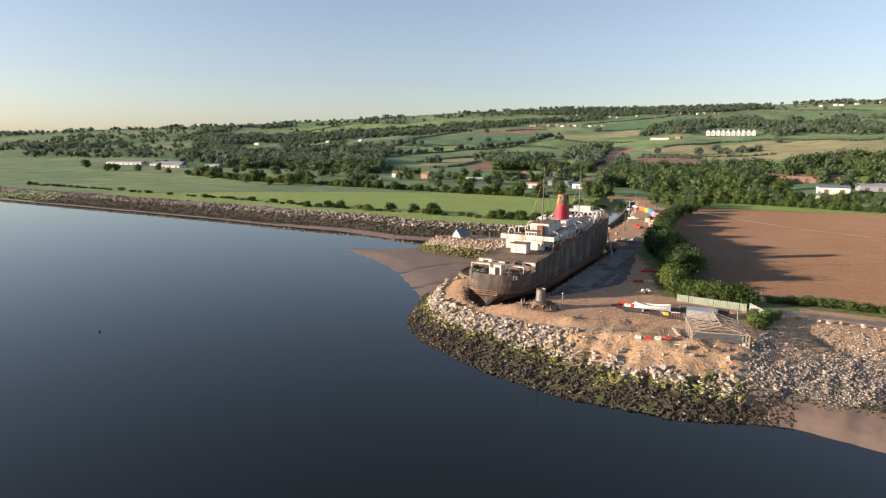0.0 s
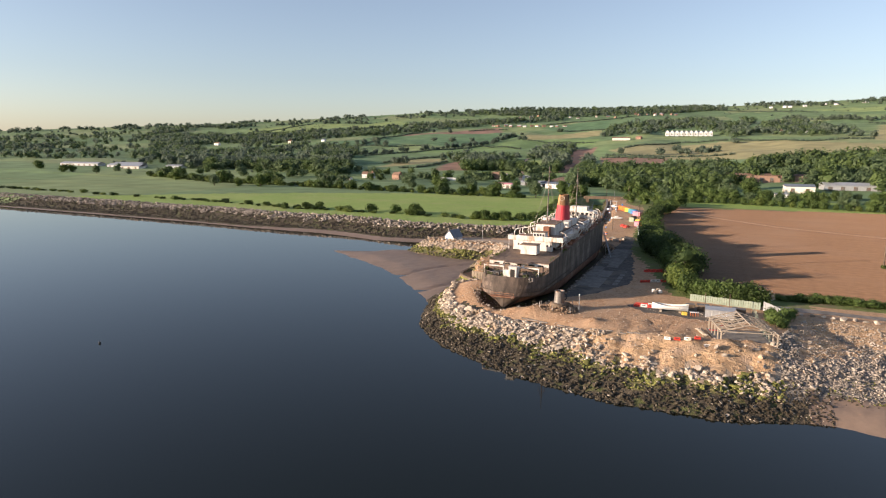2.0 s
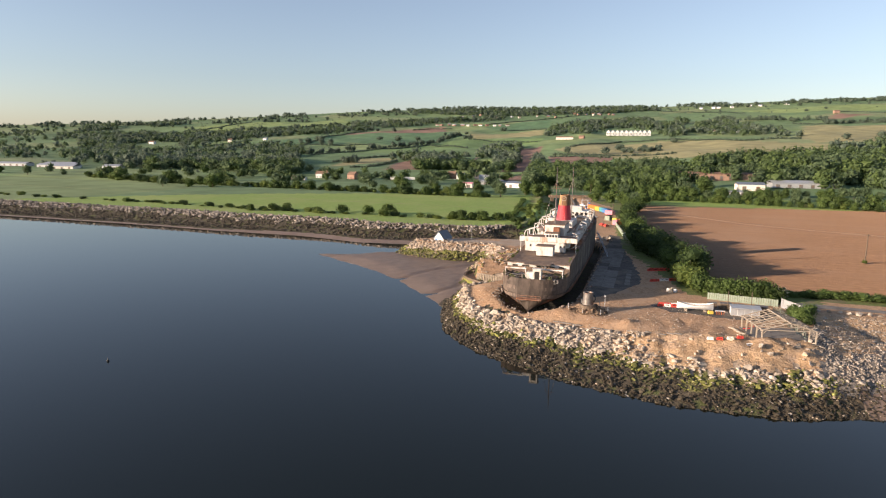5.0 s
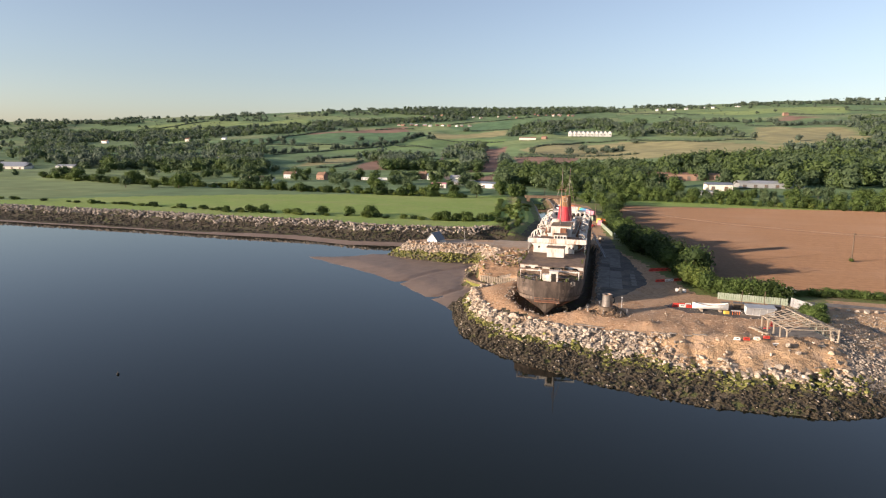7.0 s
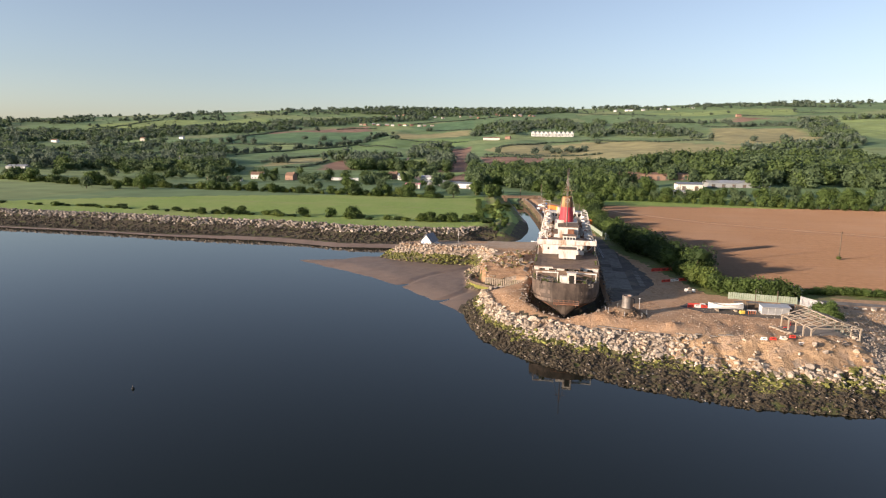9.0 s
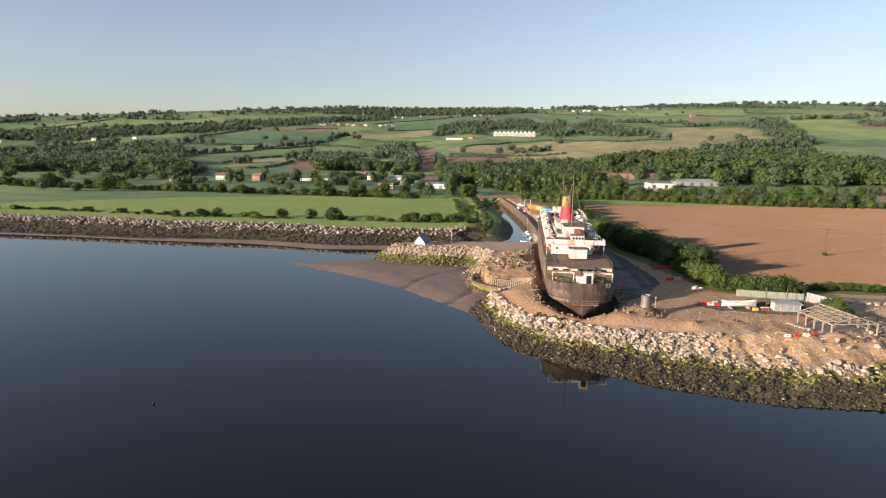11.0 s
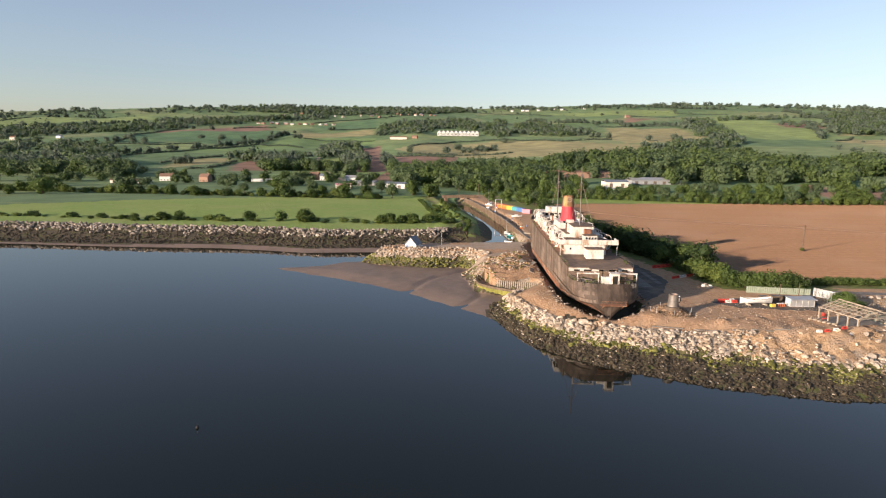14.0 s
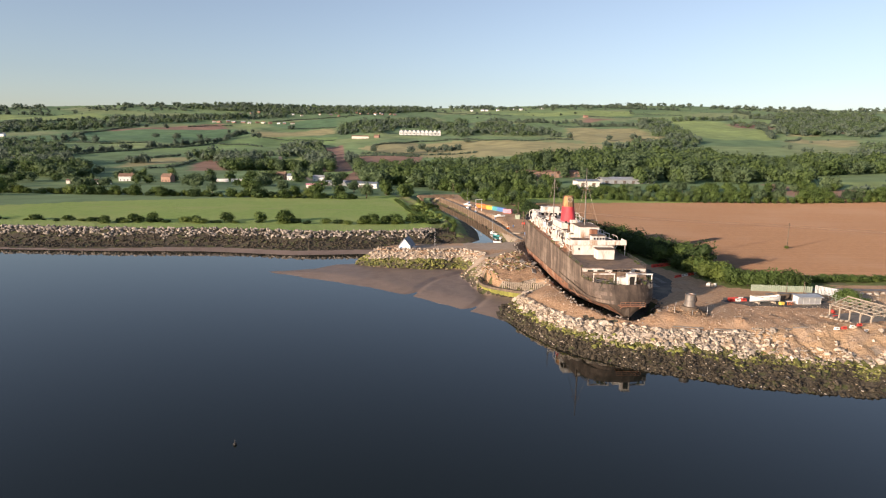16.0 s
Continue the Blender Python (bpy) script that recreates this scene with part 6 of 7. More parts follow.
up = fs_ + 2.0 * waves(fx, fy, 14, 77) > 20.5
far_bank = thing("sea_bank", "long rock revetment of the far shore, pale above and weed-dark below", "rock bank", kind="structure")
size = qn.uniform(0.6, 1.5, len(fx))
u2 = up
scatter("revetment_boulders", "pale revetment boulders", fx[u2], fy[u2], size[u2], M["rock_grey"], far_bank, 30, CHIPS)
scatter("revetment_weed", "dark weedy revetment stones", fx[~up], fy[~up], size[~up] * 0.7, M["rock_dark"], far_bank, 31, CHIPS)
M["rock_single"] = surface("pale_limestone_block", (0.25, 0.21, 0.165), (0.50, 0.43, 0.35), 1.6, 0.9, 0.5, per_object=0.42, blotch=(0.36, 0.28, 0.20), blotch_scale=0.25)
stone_meshes = [big_mesh("stone", v, f, [M["rock_single"]], smooth=False) for v, f in STONES]
q = random.Random(33)
size1 = np.where(sz > 3.3, 0.62, 0.45)
for k in lone_at:
    s = float(size1[k] * q.uniform(0.55, 1.5))
    o = new("stone", q.choice(stone_meshes))
    o.matrix_world = pose(float(sx[k]), float(sy[k]), float(sz[k]) + 0.25 * s, q.uniform(-28, 28), q.uniform(-28, 28), q.uniform(0, 360)) @ Matrix.Scale(s, 4)
    o.parent = bank_thing

# broken concrete slabs on the spoil heaps
q = random.Random(62)
for x, y in ((-13.5, 58), (-14.5, 63.5), (-16, 69), (-12.5, 66), (-20.5, 71), (-22, 63)):
    g = Geo().box((0, 0, 0), (q.uniform(2.2, 3.6), q.uniform(1.4, 2.2), 0.35))
    o = part("concrete_slab", g, M["concrete"], bevel=0.05)
    o.matrix_world = pose(x, y, ground_z(x, y) + 0.25, q.uniform(-22, 22), q.uniform(-22, 22), q.uniform(0, 180))
    tagged(o, "broken concrete slab dumped on the spoil heap", "slab", "slabs on the spoil heap")

# boulders lined up along the lane
q = random.Random(61)
for k in range(26):
    x = 73.5 + 2.3 * k
    y = 21.5 - 0.06 * (x - 73) + q.uniform(-0.5, 0.5)
    s = q.uniform(0.7, 1.15)
    o = new("boulder", stone_meshes[k % len(stone_meshes)])
    o.matrix_world = pose(x, y, ground_z(x, y) + 0.25 * s, q.uniform(-15, 15), q.uniform(-15, 15), q.uniform(0, 360)) @ Matrix.Scale(s, 4)
    tagged(o, "pale boulder set along the edge of the lane", "boulder", "boulders along the lane")

# ---- things on the spit ----
def barrier(name, mat, label, L=1.8):
    t = thing(name, label, "barrier")
    g = Geo().box((0, 0, 0.12), (L, 0.55, 0.24)).box((0, 0, 0.5), (L * 0.97, 0.34, 0.6), taper=0.9)
    part("body", g, mat, t, bevel=0.05)
    part("slot", Geo().box((0, -0.19, 0.5), (L * 0.5, 0.04, 0.18)), M["dark"], t)
    return t


red_b = barrier("road_barrier", M["red_plastic"], "red plastic road barrier on the packed earth")
white_b = barrier("road_barrier", M["white_plastic"], "white plastic road barrier on the packed earth")


def row(a, b, pattern, group):
    n = len(pattern)
    turn = math.degrees(math.atan2(b[1] - a[1], b[0] - a[0]))
    for k, c in enumerate(pattern):
        x, y = a[0] + (b[0] - a[0]) * (k + 0.5) / n, a[1] + (b[1] - a[1]) * (k + 0.5) / n
        o = copy_thing(red_b if c == "r" else white_b, pose(x, y, ground_z(x, y), 0, 0, turn + random.uniform(-4, 4)))
        tagged(o, group=group)


random.seed(3)
row((30.0, 62), (39.0, 66), "rrrrr", "barriers across the yard")
row((30.6, 63.8), (39.2, 67.8), "rrrrr", "barriers across the yard")
row((31.0, 44.2), (41.0, 50), "rrwwrrw", "barriers across the yard")
row((33, 12.2), (38.2, 12.6), "rwr", "barriers beside the boat")
row((33.4, 13.6), (38.0, 14.2), "rrw", "barriers beside the boat")
for k, (x, y) in enumerate(((43.8, -17.1), (45.8, -16.8), (47.9, -16.6), (49.9, -16.3), (51.9, -16.1))):
    o = copy_thing((white_b, red_b)[k % 2], pose(x, y, ground_z(x, y), 0, 0, 4 + 3 * k) @ Matrix.Scale(0.8, 4))
    tagged(o, group="barriers along the bank")
for x, y, r in ((52.9, -3.6, 20), (54.8, -0.0, 75)):
    tagged(copy_thing(red_b, pose(x, y, ground_z(x, y), 0, 0, r)), group="barriers by the shelter")
for k in (red_b, white_b):
    for o in (*k.children_recursive, k):
        bpy.data.objects.remove(o)

# open wooden boat on chocks
boat = thing("open_boat", "long white open boat on wooden chocks", "boat", pose(42.3, 10.6, 6.6, 0, 0, 94))
L_, W_ = 9.0, 2.6
rg, inner = [], []
for s in np.linspace(-1, 1, 13):
    w = W_ / 2 * max(0.03, 1 - abs(s) ** 2.4 * (1 if s > 0 else 0.72))
    sh = 0.55 * s * s
    rg.append([(px * w, s * L_ / 2, 0.45 + pz) for px, pz in ((-1, 1.25 + sh), (-0.97, 0.75), (-0.6, 0.22), (0, 0), (0.6, 0.22), (0.97, 0.75), (1, 1.25 + sh), (0.9, 1.25 + sh), (0.8, 0.6), (0, 0.3), (-0.8, 0.6), (-0.9, 1.25 + sh))])
part("hull", Geo().loft(rg), M["white_clean"], boat, "white planked hull", smooth=False)
for s in (-0.5, 0.0, 0.45):
    part("thwart", Geo().box((0, s * L_ / 2, 1.35), (W_ * 0.85, 0.3, 0.06)), M["timber"], boat)
for side in (-1, 1):
    part("gunwale", Geo().path([(side * (r[6][0]), r[6][1], r[6][2] + 0.03) for r in rg], 0.06, 4), M["timber"], boat)
for s in (-0.55, 0.5):
    part("chock", Geo().box((0, s * L_ / 2, 0.22), (2.0, 0.6, 0.5)), M["timber"], boat)
# plain yellow block beside the boat, of no known kind
blk = tagged(part("hay_bale", Geo().box((46.0, 8.6, 7.0), (1.3, 0.9, 0.8), 12), M["yellow"], bevel=0.08), "yellow block beside the boat", "block")

# site cabin with awning roof
cab = thing("site_cabin", "white steel site cabin with a pale flat roof", "cabin", pose(54.2, 10.2, 6.63, 0, 0, 2) @ Matrix.Scale(0.84, 4))
part("wall", Geo().box((0, 0, 1.25), (8.0, 3.0, 2.5)), M["white_clean"], cab, bevel=0.03)
part("roof", Geo().box((0.1, -0.3, 2.62), (8.5, 4.0, 0.16), 0, 4), M["galv"], cab)
part("canopy_edge", Geo().box((0.1, -2.25, 2.42), (8.5, 0.08, 0.3)), M["galv"], cab)
for x in (-3.2, -1.2, 0.8, 2.8):
    part("shutter", Geo().box((x, -1.53, 1.2), (1.8, 0.06, 2.1)), M["galv"], cab, bevel=0.01)
    part("rib", Geo().box((x + 1.0, -1.56, 1.25), (0.1, 0.1, 2.4)), M["white_clean"], cab)
tr = thing("trestle_table", "orange trestle stand beside the cabin", "trestle", pose(48.3, 8.6, 6.6, 0, 0, 10))
part("top", Geo().box((0, 0, 1.0), (2.2, 0.7, 0.1)), M["white_plastic"], tr)
for x in (-0.9, -0.3, 0.3, 0.9):
    part("leg", Geo().bar((x, -0.35, 0), (x * 0.95, 0, 1.0), 0.06, 0.06, 4), M["orange"], tr)
for x, y, s in ((50.2, 15.0, 2.4), (53.5, 15.6, 2.0), (58.6, 14.0, 2.6), (47.0, 16.2, 1.8)):
    b = thing("equipment_crate", "dark crate stacked behind the site cabin", "crate", pose(x, y, 6.6, 0, 0, random.uniform(-12, 12)), group="crates behind the cabin")
    part("box", Geo().box((0, 0, s * 0.35), (s * 1.2, s * 0.7, s * 0.7)), M["old_timber"], b, bevel=0.05)
    part("lid", Geo().box((0, 0, s * 0.72), (s * 1.25, s * 0.75, 0.08)), M["steel"], b)
# black timber poles by the cabin
for x, y in ((50.6, 14.2), (56.4, 15.2)):
    p = thing("marker_post", "dark upright timber post by the cabin", "post", pose(x, y, 6.6))
    part("post", Geo().bar((0, 0, 0), (0, 0, 5.2), 0.12, 0.1, 6), M["old_timber"], p)
# green boarded fence
fence = thing("green_fence", "weathered green board fence in front of the hedge", "fence")
for k in range(30):
    x = 46.8 + 17.0 * k / 29
    y = 25.4 - 2.6 * k / 29
    part("board", Geo().box((x, y, 7.6 + random.uniform(-0.06, 0.06)), (0.52, 0.05, 1.95), -7), M["green_paint"], fence)
for k in range(7):
    x = 46.8 + 17.0 * k / 6
    part("post", Geo().box((x, 25.52 - 2.6 * k / 6, 7.55), (0.12, 0.12, 2.2), -7), M["old_timber"], fence)
pal = thing("palisade_fence", "grey steel palisade fence beside the lane", "fence")
for k in range(20):
    x, y = 64.8 + 3.4 * k / 19, 22.4 - 6.6 * k / 19
    part("pale", Geo().box((x, y, 7.8), (0.28, 0.03, 2.6), -52), M["galv"], pal)
part("rail", Geo().bar((64.8, 22.5, 8.5), (68.2, 15.9, 8.5), 0.04, 0.04, 4), M["galv"], pal)
mesh_f = thing("mesh_fence", "green mesh security fence with slender posts", "fence")
fl = [(62.0, 17), (62.4, 10), (62.9, 2), (63.4, -4), (64.6, -8.5)]
for (ax, ay), (bx, by) in zip(fl, fl[1:]):
    for k in range(5):
        x, y = ax + (bx - ax) * k / 5, ay + (by - ay) * k / 5
        part("wire", Geo().bar((x, y, 6.6), (x, y, 9.0), 0.03, 0.03, 4), M["green_paint"], mesh_f)
    part("post", Geo().bar((ax, ay, 6.4), (ax, ay, 9.3), 0.07, 0.07, 5), M["green_paint"], mesh_f)
    for z in (7.0, 7.6, 8.2, 8.9):
        part("wire", Geo().bar((ax, ay, z), (bx, by, z), 0.03, 0.03, 4), M["green_paint"], mesh_f)
# bare timber shelter frame: posts, plates, rafters
sh = thing("shelter_frame", "unroofed timber frame of a large open shelter", "shelter", pose(58.8, -7.0, 6.65, 0, 0, 13))
wd, dp = 11.4, 11.5
for y in np.linspace(-dp / 2, dp / 2, 5):
    for x in (-wd / 2, wd / 2):
        part("post", Geo().box((x, y, 1.45), (0.26, 0.26, 2.9)), M["timber"], sh)
        part("brace", Geo().bar((x, y, 1.9), (x * 0.84, y, 2.95), 0.09, 0.09, 4), M["timber"], sh)
    for s in (-1, 1):
        part("rafter", Geo().bar((s * (wd / 2 + 0.4), y, 2.85), (0, y, 4.7), 0.14, 0.14, 4), M["timber"], sh)
    part("tie_beam", Geo().bar((-wd / 2, y, 2.95), (wd / 2, y, 2.95), 0.13, 0.13, 4), M["timber"], sh)
for x, z in ((-wd / 2, 2.95), (wd / 2, 2.95), (0, 4.75)):
    part("plate", Geo().bar((x, -dp / 2 - 0.4, z), (x, dp / 2 + 0.4, z), 0.15, 0.15, 4), M["timber"], sh)
for s in (-1, 1):
    for k in (0.25, 0.5, 0.75):
        part("purlin", Geo().bar((s * wd / 2 * k, -dp / 2 - 0.3, 4.82 - 1.85 * k), (s * wd / 2 * k, dp / 2 + 0.3, 4.82 - 1.85 * k), 0.08, 0.08, 4), M["timber"], sh)
    for y in np.linspace(-dp / 2 + 1.6, dp / 2 - 1.6, 4):
        part("rafter", Geo().bar((s * (wd / 2 + 0.3), y, 2.98), (0, y, 4.8), 0.08, 0.08, 4), M["timber"], sh)
part("floor_slab", Geo().box((0, 0, 0.05), (wd + 1, dp + 1, 0.12)), M["concrete"], sh, "grey slab floor")
for k in range(6):
    x, y = 49.6 + 0.4 * k, -3.2 - 1.3 * k
    b = tagged(part("sandbag", Geo().loft([[(0.55 * w * math.cos(t) + x, 0.35 * w * math.sin(t) + y, ground_z(x, y) + z) for t in np.linspace(0, 6.28, 9)[:-1]] for w, z in ((0.8, 0), (1.1, 0.15), (1.0, 0.35), (0.5, 0.45))]), M["timber"], smooth=True), "pale filled sack beside the shelter", "sack", group="sacks by the shelter")

# mooring bollard
bz = ground_z(15.7, -0.6) - 0.3
bol = thing("mooring_bollard", "large rusty steel mooring bollard on a rubble heap", "bollard", pose(15.7, -0.6, bz))
ring = lambda r, z: [(r * math.cos(t), r * math.sin(t), z) for t in np.linspace(0, 2 * math.pi, 25)[:-1]]
part("plinth", Geo().loft([ring(2.1, 0), ring(2.0, 0.9), ring(1.7, 1.0)]), M["old_timber"], bol, "dark base drum")
part("drum", Geo().loft([ring(1.42, 1.0), ring(1.30, 2.5), ring(1.22, 3.9), ring(1.3, 4.0), ring(1.3, 4.15), ring(1.05, 4.15), ring(1.0, 3.8)]), M["steel"], bol, smooth=False)
part("fender_ring", Geo().path([(1.35 + 0.5 * math.sin(t), 0.2, 2.6 + 0.8 * math.cos(t)) for t in np.linspace(0, 2 * math.pi, 12)], 0.12, 5), M["rubber"], bol)
for k in range(7):
    a = -2.6 + k * 0.9
    lamp_x, lamp_y = 15.5 + 5.3 * math.cos(a), -0.4 + 4.0 * math.sin(a)
    o = thing("fence_post", "thin grey post round the bollard heap", "post", pose(lamp_x, lamp_y, ground_z(lamp_x, lamp_y)), group="posts round the bollard")
    part("post", Geo().bar((0, 0, -0.2), (0, 0, 1.6), 0.06, 0.06, 5), M["galv"], o)
lp = thing("lamp_post", "short post with a white lamp head", "lamp", pose(19.6, 6.0, 6.5))
part("pole", Geo().bar((0, 0, 0), (0, 0, 3.0), 0.07, 0.06, 6), M["galv"], lp)
part("head", Geo().box((0, 0, 3.15), (0.35, 0.35, 0.3)), M["white_clean"], lp, bevel=0.05)

# gangway up to the ship's side, scrap beside it
gw = thing("gangway", "grey steel gangway leading up to the ship", "gangway")
for s in (-0.55, 0.55):
    part("stringer", Geo().bar((9.6, 100 + s, 14.4), (15.2, 86 + s, 6.7), 0.14, 0.14, 4), M["galv"], gw)
    part("handrail", Geo().bar((9.6, 100 + s, 15.4), (15.2, 86 + s, 7.7), 0.05, 0.05, 4), M["galv"], gw)
for k in range(22):
    t = (k + 0.5) / 22
    part("tread", Geo().box((9.6 + 5.6 * t, 100 - 14 * t, 14.4 - 7.7 * t), (0.35, 1.1, 0.05), -22), M["steel"], gw)
for t in (0.3, 0.7):
    part("trestle", Geo().bar((9.6 + 5.6 * t, 100 - 14 * t, 14.3 - 7.7 * t), (9.9 + 5.6 * t, 100 - 14 * t, 5.5), 0.1, 0.1, 4), M["galv"], gw)
q = random.Random(9)
for k in range(26):
    x, y = q.uniform(6, 14), q.uniform(127, 140)
    s = q.uniform(0.5, 1.6)
    o = thing("scrap_heap", "broken timber and rubble dumped beside the yard", "scrap", pose(x, y, ground_z(x, y), 0, 0, q.uniform(0, 180)), group="scrap at the bow")
    part("debris", Geo().box((0, 0, s * 0.3), (s * 1.8, s * 0.8, s * 0.6), 0, q.uniform(-15, 15), 0.7), M[q.choice(("timber", "rust", "old_timber", "concrete"))], o, bevel=0.08)
# concrete slabs let into the yard
slabs = thing("concrete_paving", "pale worn concrete slabs in the dark yard", "paving", kind="structure")
for k in range(11):
    for j in range(2):
        if (k + j) % 7 == 5:
            continue
        x, y = 14.7 + 3.9 * j + 0.035 * k, 34 + 7.0 * k
        part("slab", Geo().box((x, y, 6.63), (3.8, 6.85, 0.1)), M["concrete"], slabs)
for k in range(5):
    part("slab", Geo().box((24.2, 38 + 5.2 * k, 6.62), (1.6, 4.2, 0.1), 3), M["concrete"], slabs)
# yard clutter
for x, y, c in ((36.2, 31.5, "white_plastic"), (37.4, 33.0, "timber"), (36.8, 29.8, "timber"), (38.2, 31.0, "white_plastic")):
    o = thing("bulk_bag", "full bulk bag on a timber pallet", "bag", pose(x, y, 6.6, 0, 0, x * 20), group="bags in the yard")
    part("pallet", Geo().box((0, 0, 0.08), (1.2, 1.0, 0.16)), M["timber"], o)
    part("bag", Geo().box((0, 0, 0.6), (1.0, 0.9, 0.9), taper=0.85), M[c], o, bevel=0.12)
# concrete blocks and cable along the bank top
pipe = thing("crest_kerb", "low grey kerb along the top of the bank", "kerb", kind="structure")
kl = [(8, -8.6), (20, -10.9), (30, -13.2), (38, -15.2)]
for k, ((ax, ay), (bx, by)) in enumerate(zip(kl, kl[1:])):
    for j in range(5):
        if (j + k) % 4 == 3:
            continue
        x, y = ax + (bx - ax) * (j + 0.5) / 5, ay + (by - ay) * (j + 0.5) / 5
        part("kerbstone", Geo().box((x, y, ground_z(x, y) + 0.15), (math.hypot(bx - ax, by - ay) / 5.3, 0.35, 0.3), math.degrees(math.atan2(by - ay, bx - ax))), M["concrete"], pipe, bevel=0.04)

# curved timber jetty head, green with algae
jet = thing("old_jetty", "curved timber retaining wall, slimy green below", "jetty", kind="structure")
wl = [(-12.5, 39.6), (-17.5, 38.0), (-21, 38.3), (-26, 41.6), (-29.8, 44.7), (-32.2, 48.0), (-33.2, 52.0), (-33.2, 57.5), (-32.0, 63.0)]
pts = []
for (ax, ay), (bx, by) in zip(wl, wl[1:]):
    for k in range(6):
        pts.append((ax + (bx - ax) * k / 6, ay + (by - ay) * k / 6))
part("lower_wall", Geo().loft([[(x, y, -0.4), (x, y, 2.4), (x + 0.45, y + 0.4, 2.4), (x + 0.45, y + 0.4, -0.4)] for x, y in pts]), M["algae_wall"], jet, "algae-green planking")
part("capping", Geo().loft([[(x - 0.1, y - 0.15, 2.4), (x - 0.1, y - 0.15, 3.2), (x + 0.6, y + 0.5, 3.2), (x + 0.6, y + 0.5, 2.4)] for x, y in pts]), M["old_timber"], jet, "dark timber capping")
part("fill", Geo().add([(x + 0.3, y + 0.7, 2.3) for x, y in pts] + [(-24, 54, 2.3), (-11, 45, 2.3)], [tuple(range(len(pts) + 2))]), M["dirt"], jet)
for k in range(22):
    t = k / 21
    x, y = -26.4 + 13.4 * t, 44.9 - 4.6 * t
    part("pile", Geo().box((x, y, 3.6), (0.36, 0.3, 3.0)), M["timber"], jet)
part("waling", Geo().box((-19.7, 42.9, 3.3), (14.2, 0.25, 0.3), -19).box((-19.7, 42.9, 4.6), (14.2, 0.3, 0.25), -19), M["old_timber"], jet)
# hut on the breakwater
hut = thing("harbour_hut", "small white hut with a blue slate roof", "hut", pose(-58.6, 103.0, 5.2, 0, 0, 74) @ Matrix.Scale(1.18, 4))
part("wall", Geo().box((0, 0, 1.2), (5.4, 4.2, 2.4)).add([(-2.7, -2.1, 2.4), (-2.7, 2.1, 2.4), (-2.7, 0, 4.8), (2.7, -2.1, 2.4), (2.7, 2.1, 2.4), (2.7, 0, 4.8)], [(0, 1, 2), (5, 4, 3), (0, 3, 4, 1), (1, 4, 5, 2), (2, 5, 3, 0)]), M["white_clean"], hut)
part("roof", Geo().gable((0, 0, 2.42), 5.4, 4.2, 2.45, 0.35, 0.14), M["slate"], hut)
part("window", Geo().box((-2.73, -0.6, 1.4), (0.06, 0.8, 0.7)), M["glass"], hut)
part("door", Geo().box((-2.73, 1.1, 1.0), (0.06, 0.9, 1.9)), M["blue"], hut)
part("window", Geo().box((-1.0, -2.13, 1.4), (0.9, 0.06, 0.8)), M["glass"], hut)
part("porch", Geo().box((1.2, -2.5, 0.8), (2.4, 0.9, 1.6)), M["white_clean"], hut, bevel=0.03)
fp = thing("flag_pole", "slender pole standing on the breakwater", "pole", pose(-46.5, 108.5, ground_z(-46.5, 108.5)))
part("pole", Geo().bar((0, 0, -0.3), (0, 0, 6.5), 0.09, 0.05, 6), M["galv"], fp)
rl = thing("sluice_railing", "white railing across the mouth of the creek", "railing", pose(-22.6, 114.5, 4.6))
for x in np.linspace(-7, 7, 9):
    part("post", Geo().bar((x, 0, 0.0), (x, 0, 2.0), 0.07, 0.07, 5), M["galv"], rl)
for z in (1.0, 1.95):
    part("rail", Geo().bar((-7, 0, z), (7, 0, z), 0.06, 0.06, 5), M["galv"], rl)
part("walkway", Geo().box((0, 0.2, 0.0), (15, 1.6, 0.5)), M["concrete"], rl)
# buoy on the water
by_ = thing("mooring_buoy", "small dark mooring buoy on the water", "buoy", pose(-85.0, -57.4, -0.1))
part("float", Geo().loft([ring(0.12, -0.1), ring(0.28, 0.05), ring(0.28, 0.3), ring(0.15, 0.5)]), M["rubber"], by_, smooth=True)
part("staff", Geo().bar((0, 0, 0.45), (0, 0, 0.95), 0.03, 0.03, 5), M["steel"], by_)
# telegraph poles in the ploughed field
for x, y, h in ((107.6, 106.6, 11.4), (20, 330, 9), (-20, 400, 10), (-38, 396, 10), (-143, 574, 12), (9, 225, 9), (2.5, 170, 9), (60, 420, 11), (98, 400, 11)):
    o = thing("telegraph_pole", "weathered wooden telegraph pole", "pole", pose(x, y, ground_z(x, y)), group="telegraph poles")
    part("pole", Geo().bar((0, 0, -0.4), (0, -0.15, h), 0.25, 0.18, 7), M["old_timber"], o)
    part("crossarm", Geo().box((0, -0.1, h - 0.6), (1.8, 0.12, 0.14), 20), M["old_timber"], o)

# ---- quay and creek ----
qw = thing("quay_wall", "old masonry quay wall along the tidal creek", "quay", kind="structure")
ql = [(-5.6, 128), (-7.0, 145), (-8.2, 165), (-9.8, 187), (-11.7, 212), (-14.4, 238), (-18.3, 270), (-22.8, 304), (-27, 333), (-33, 366)]
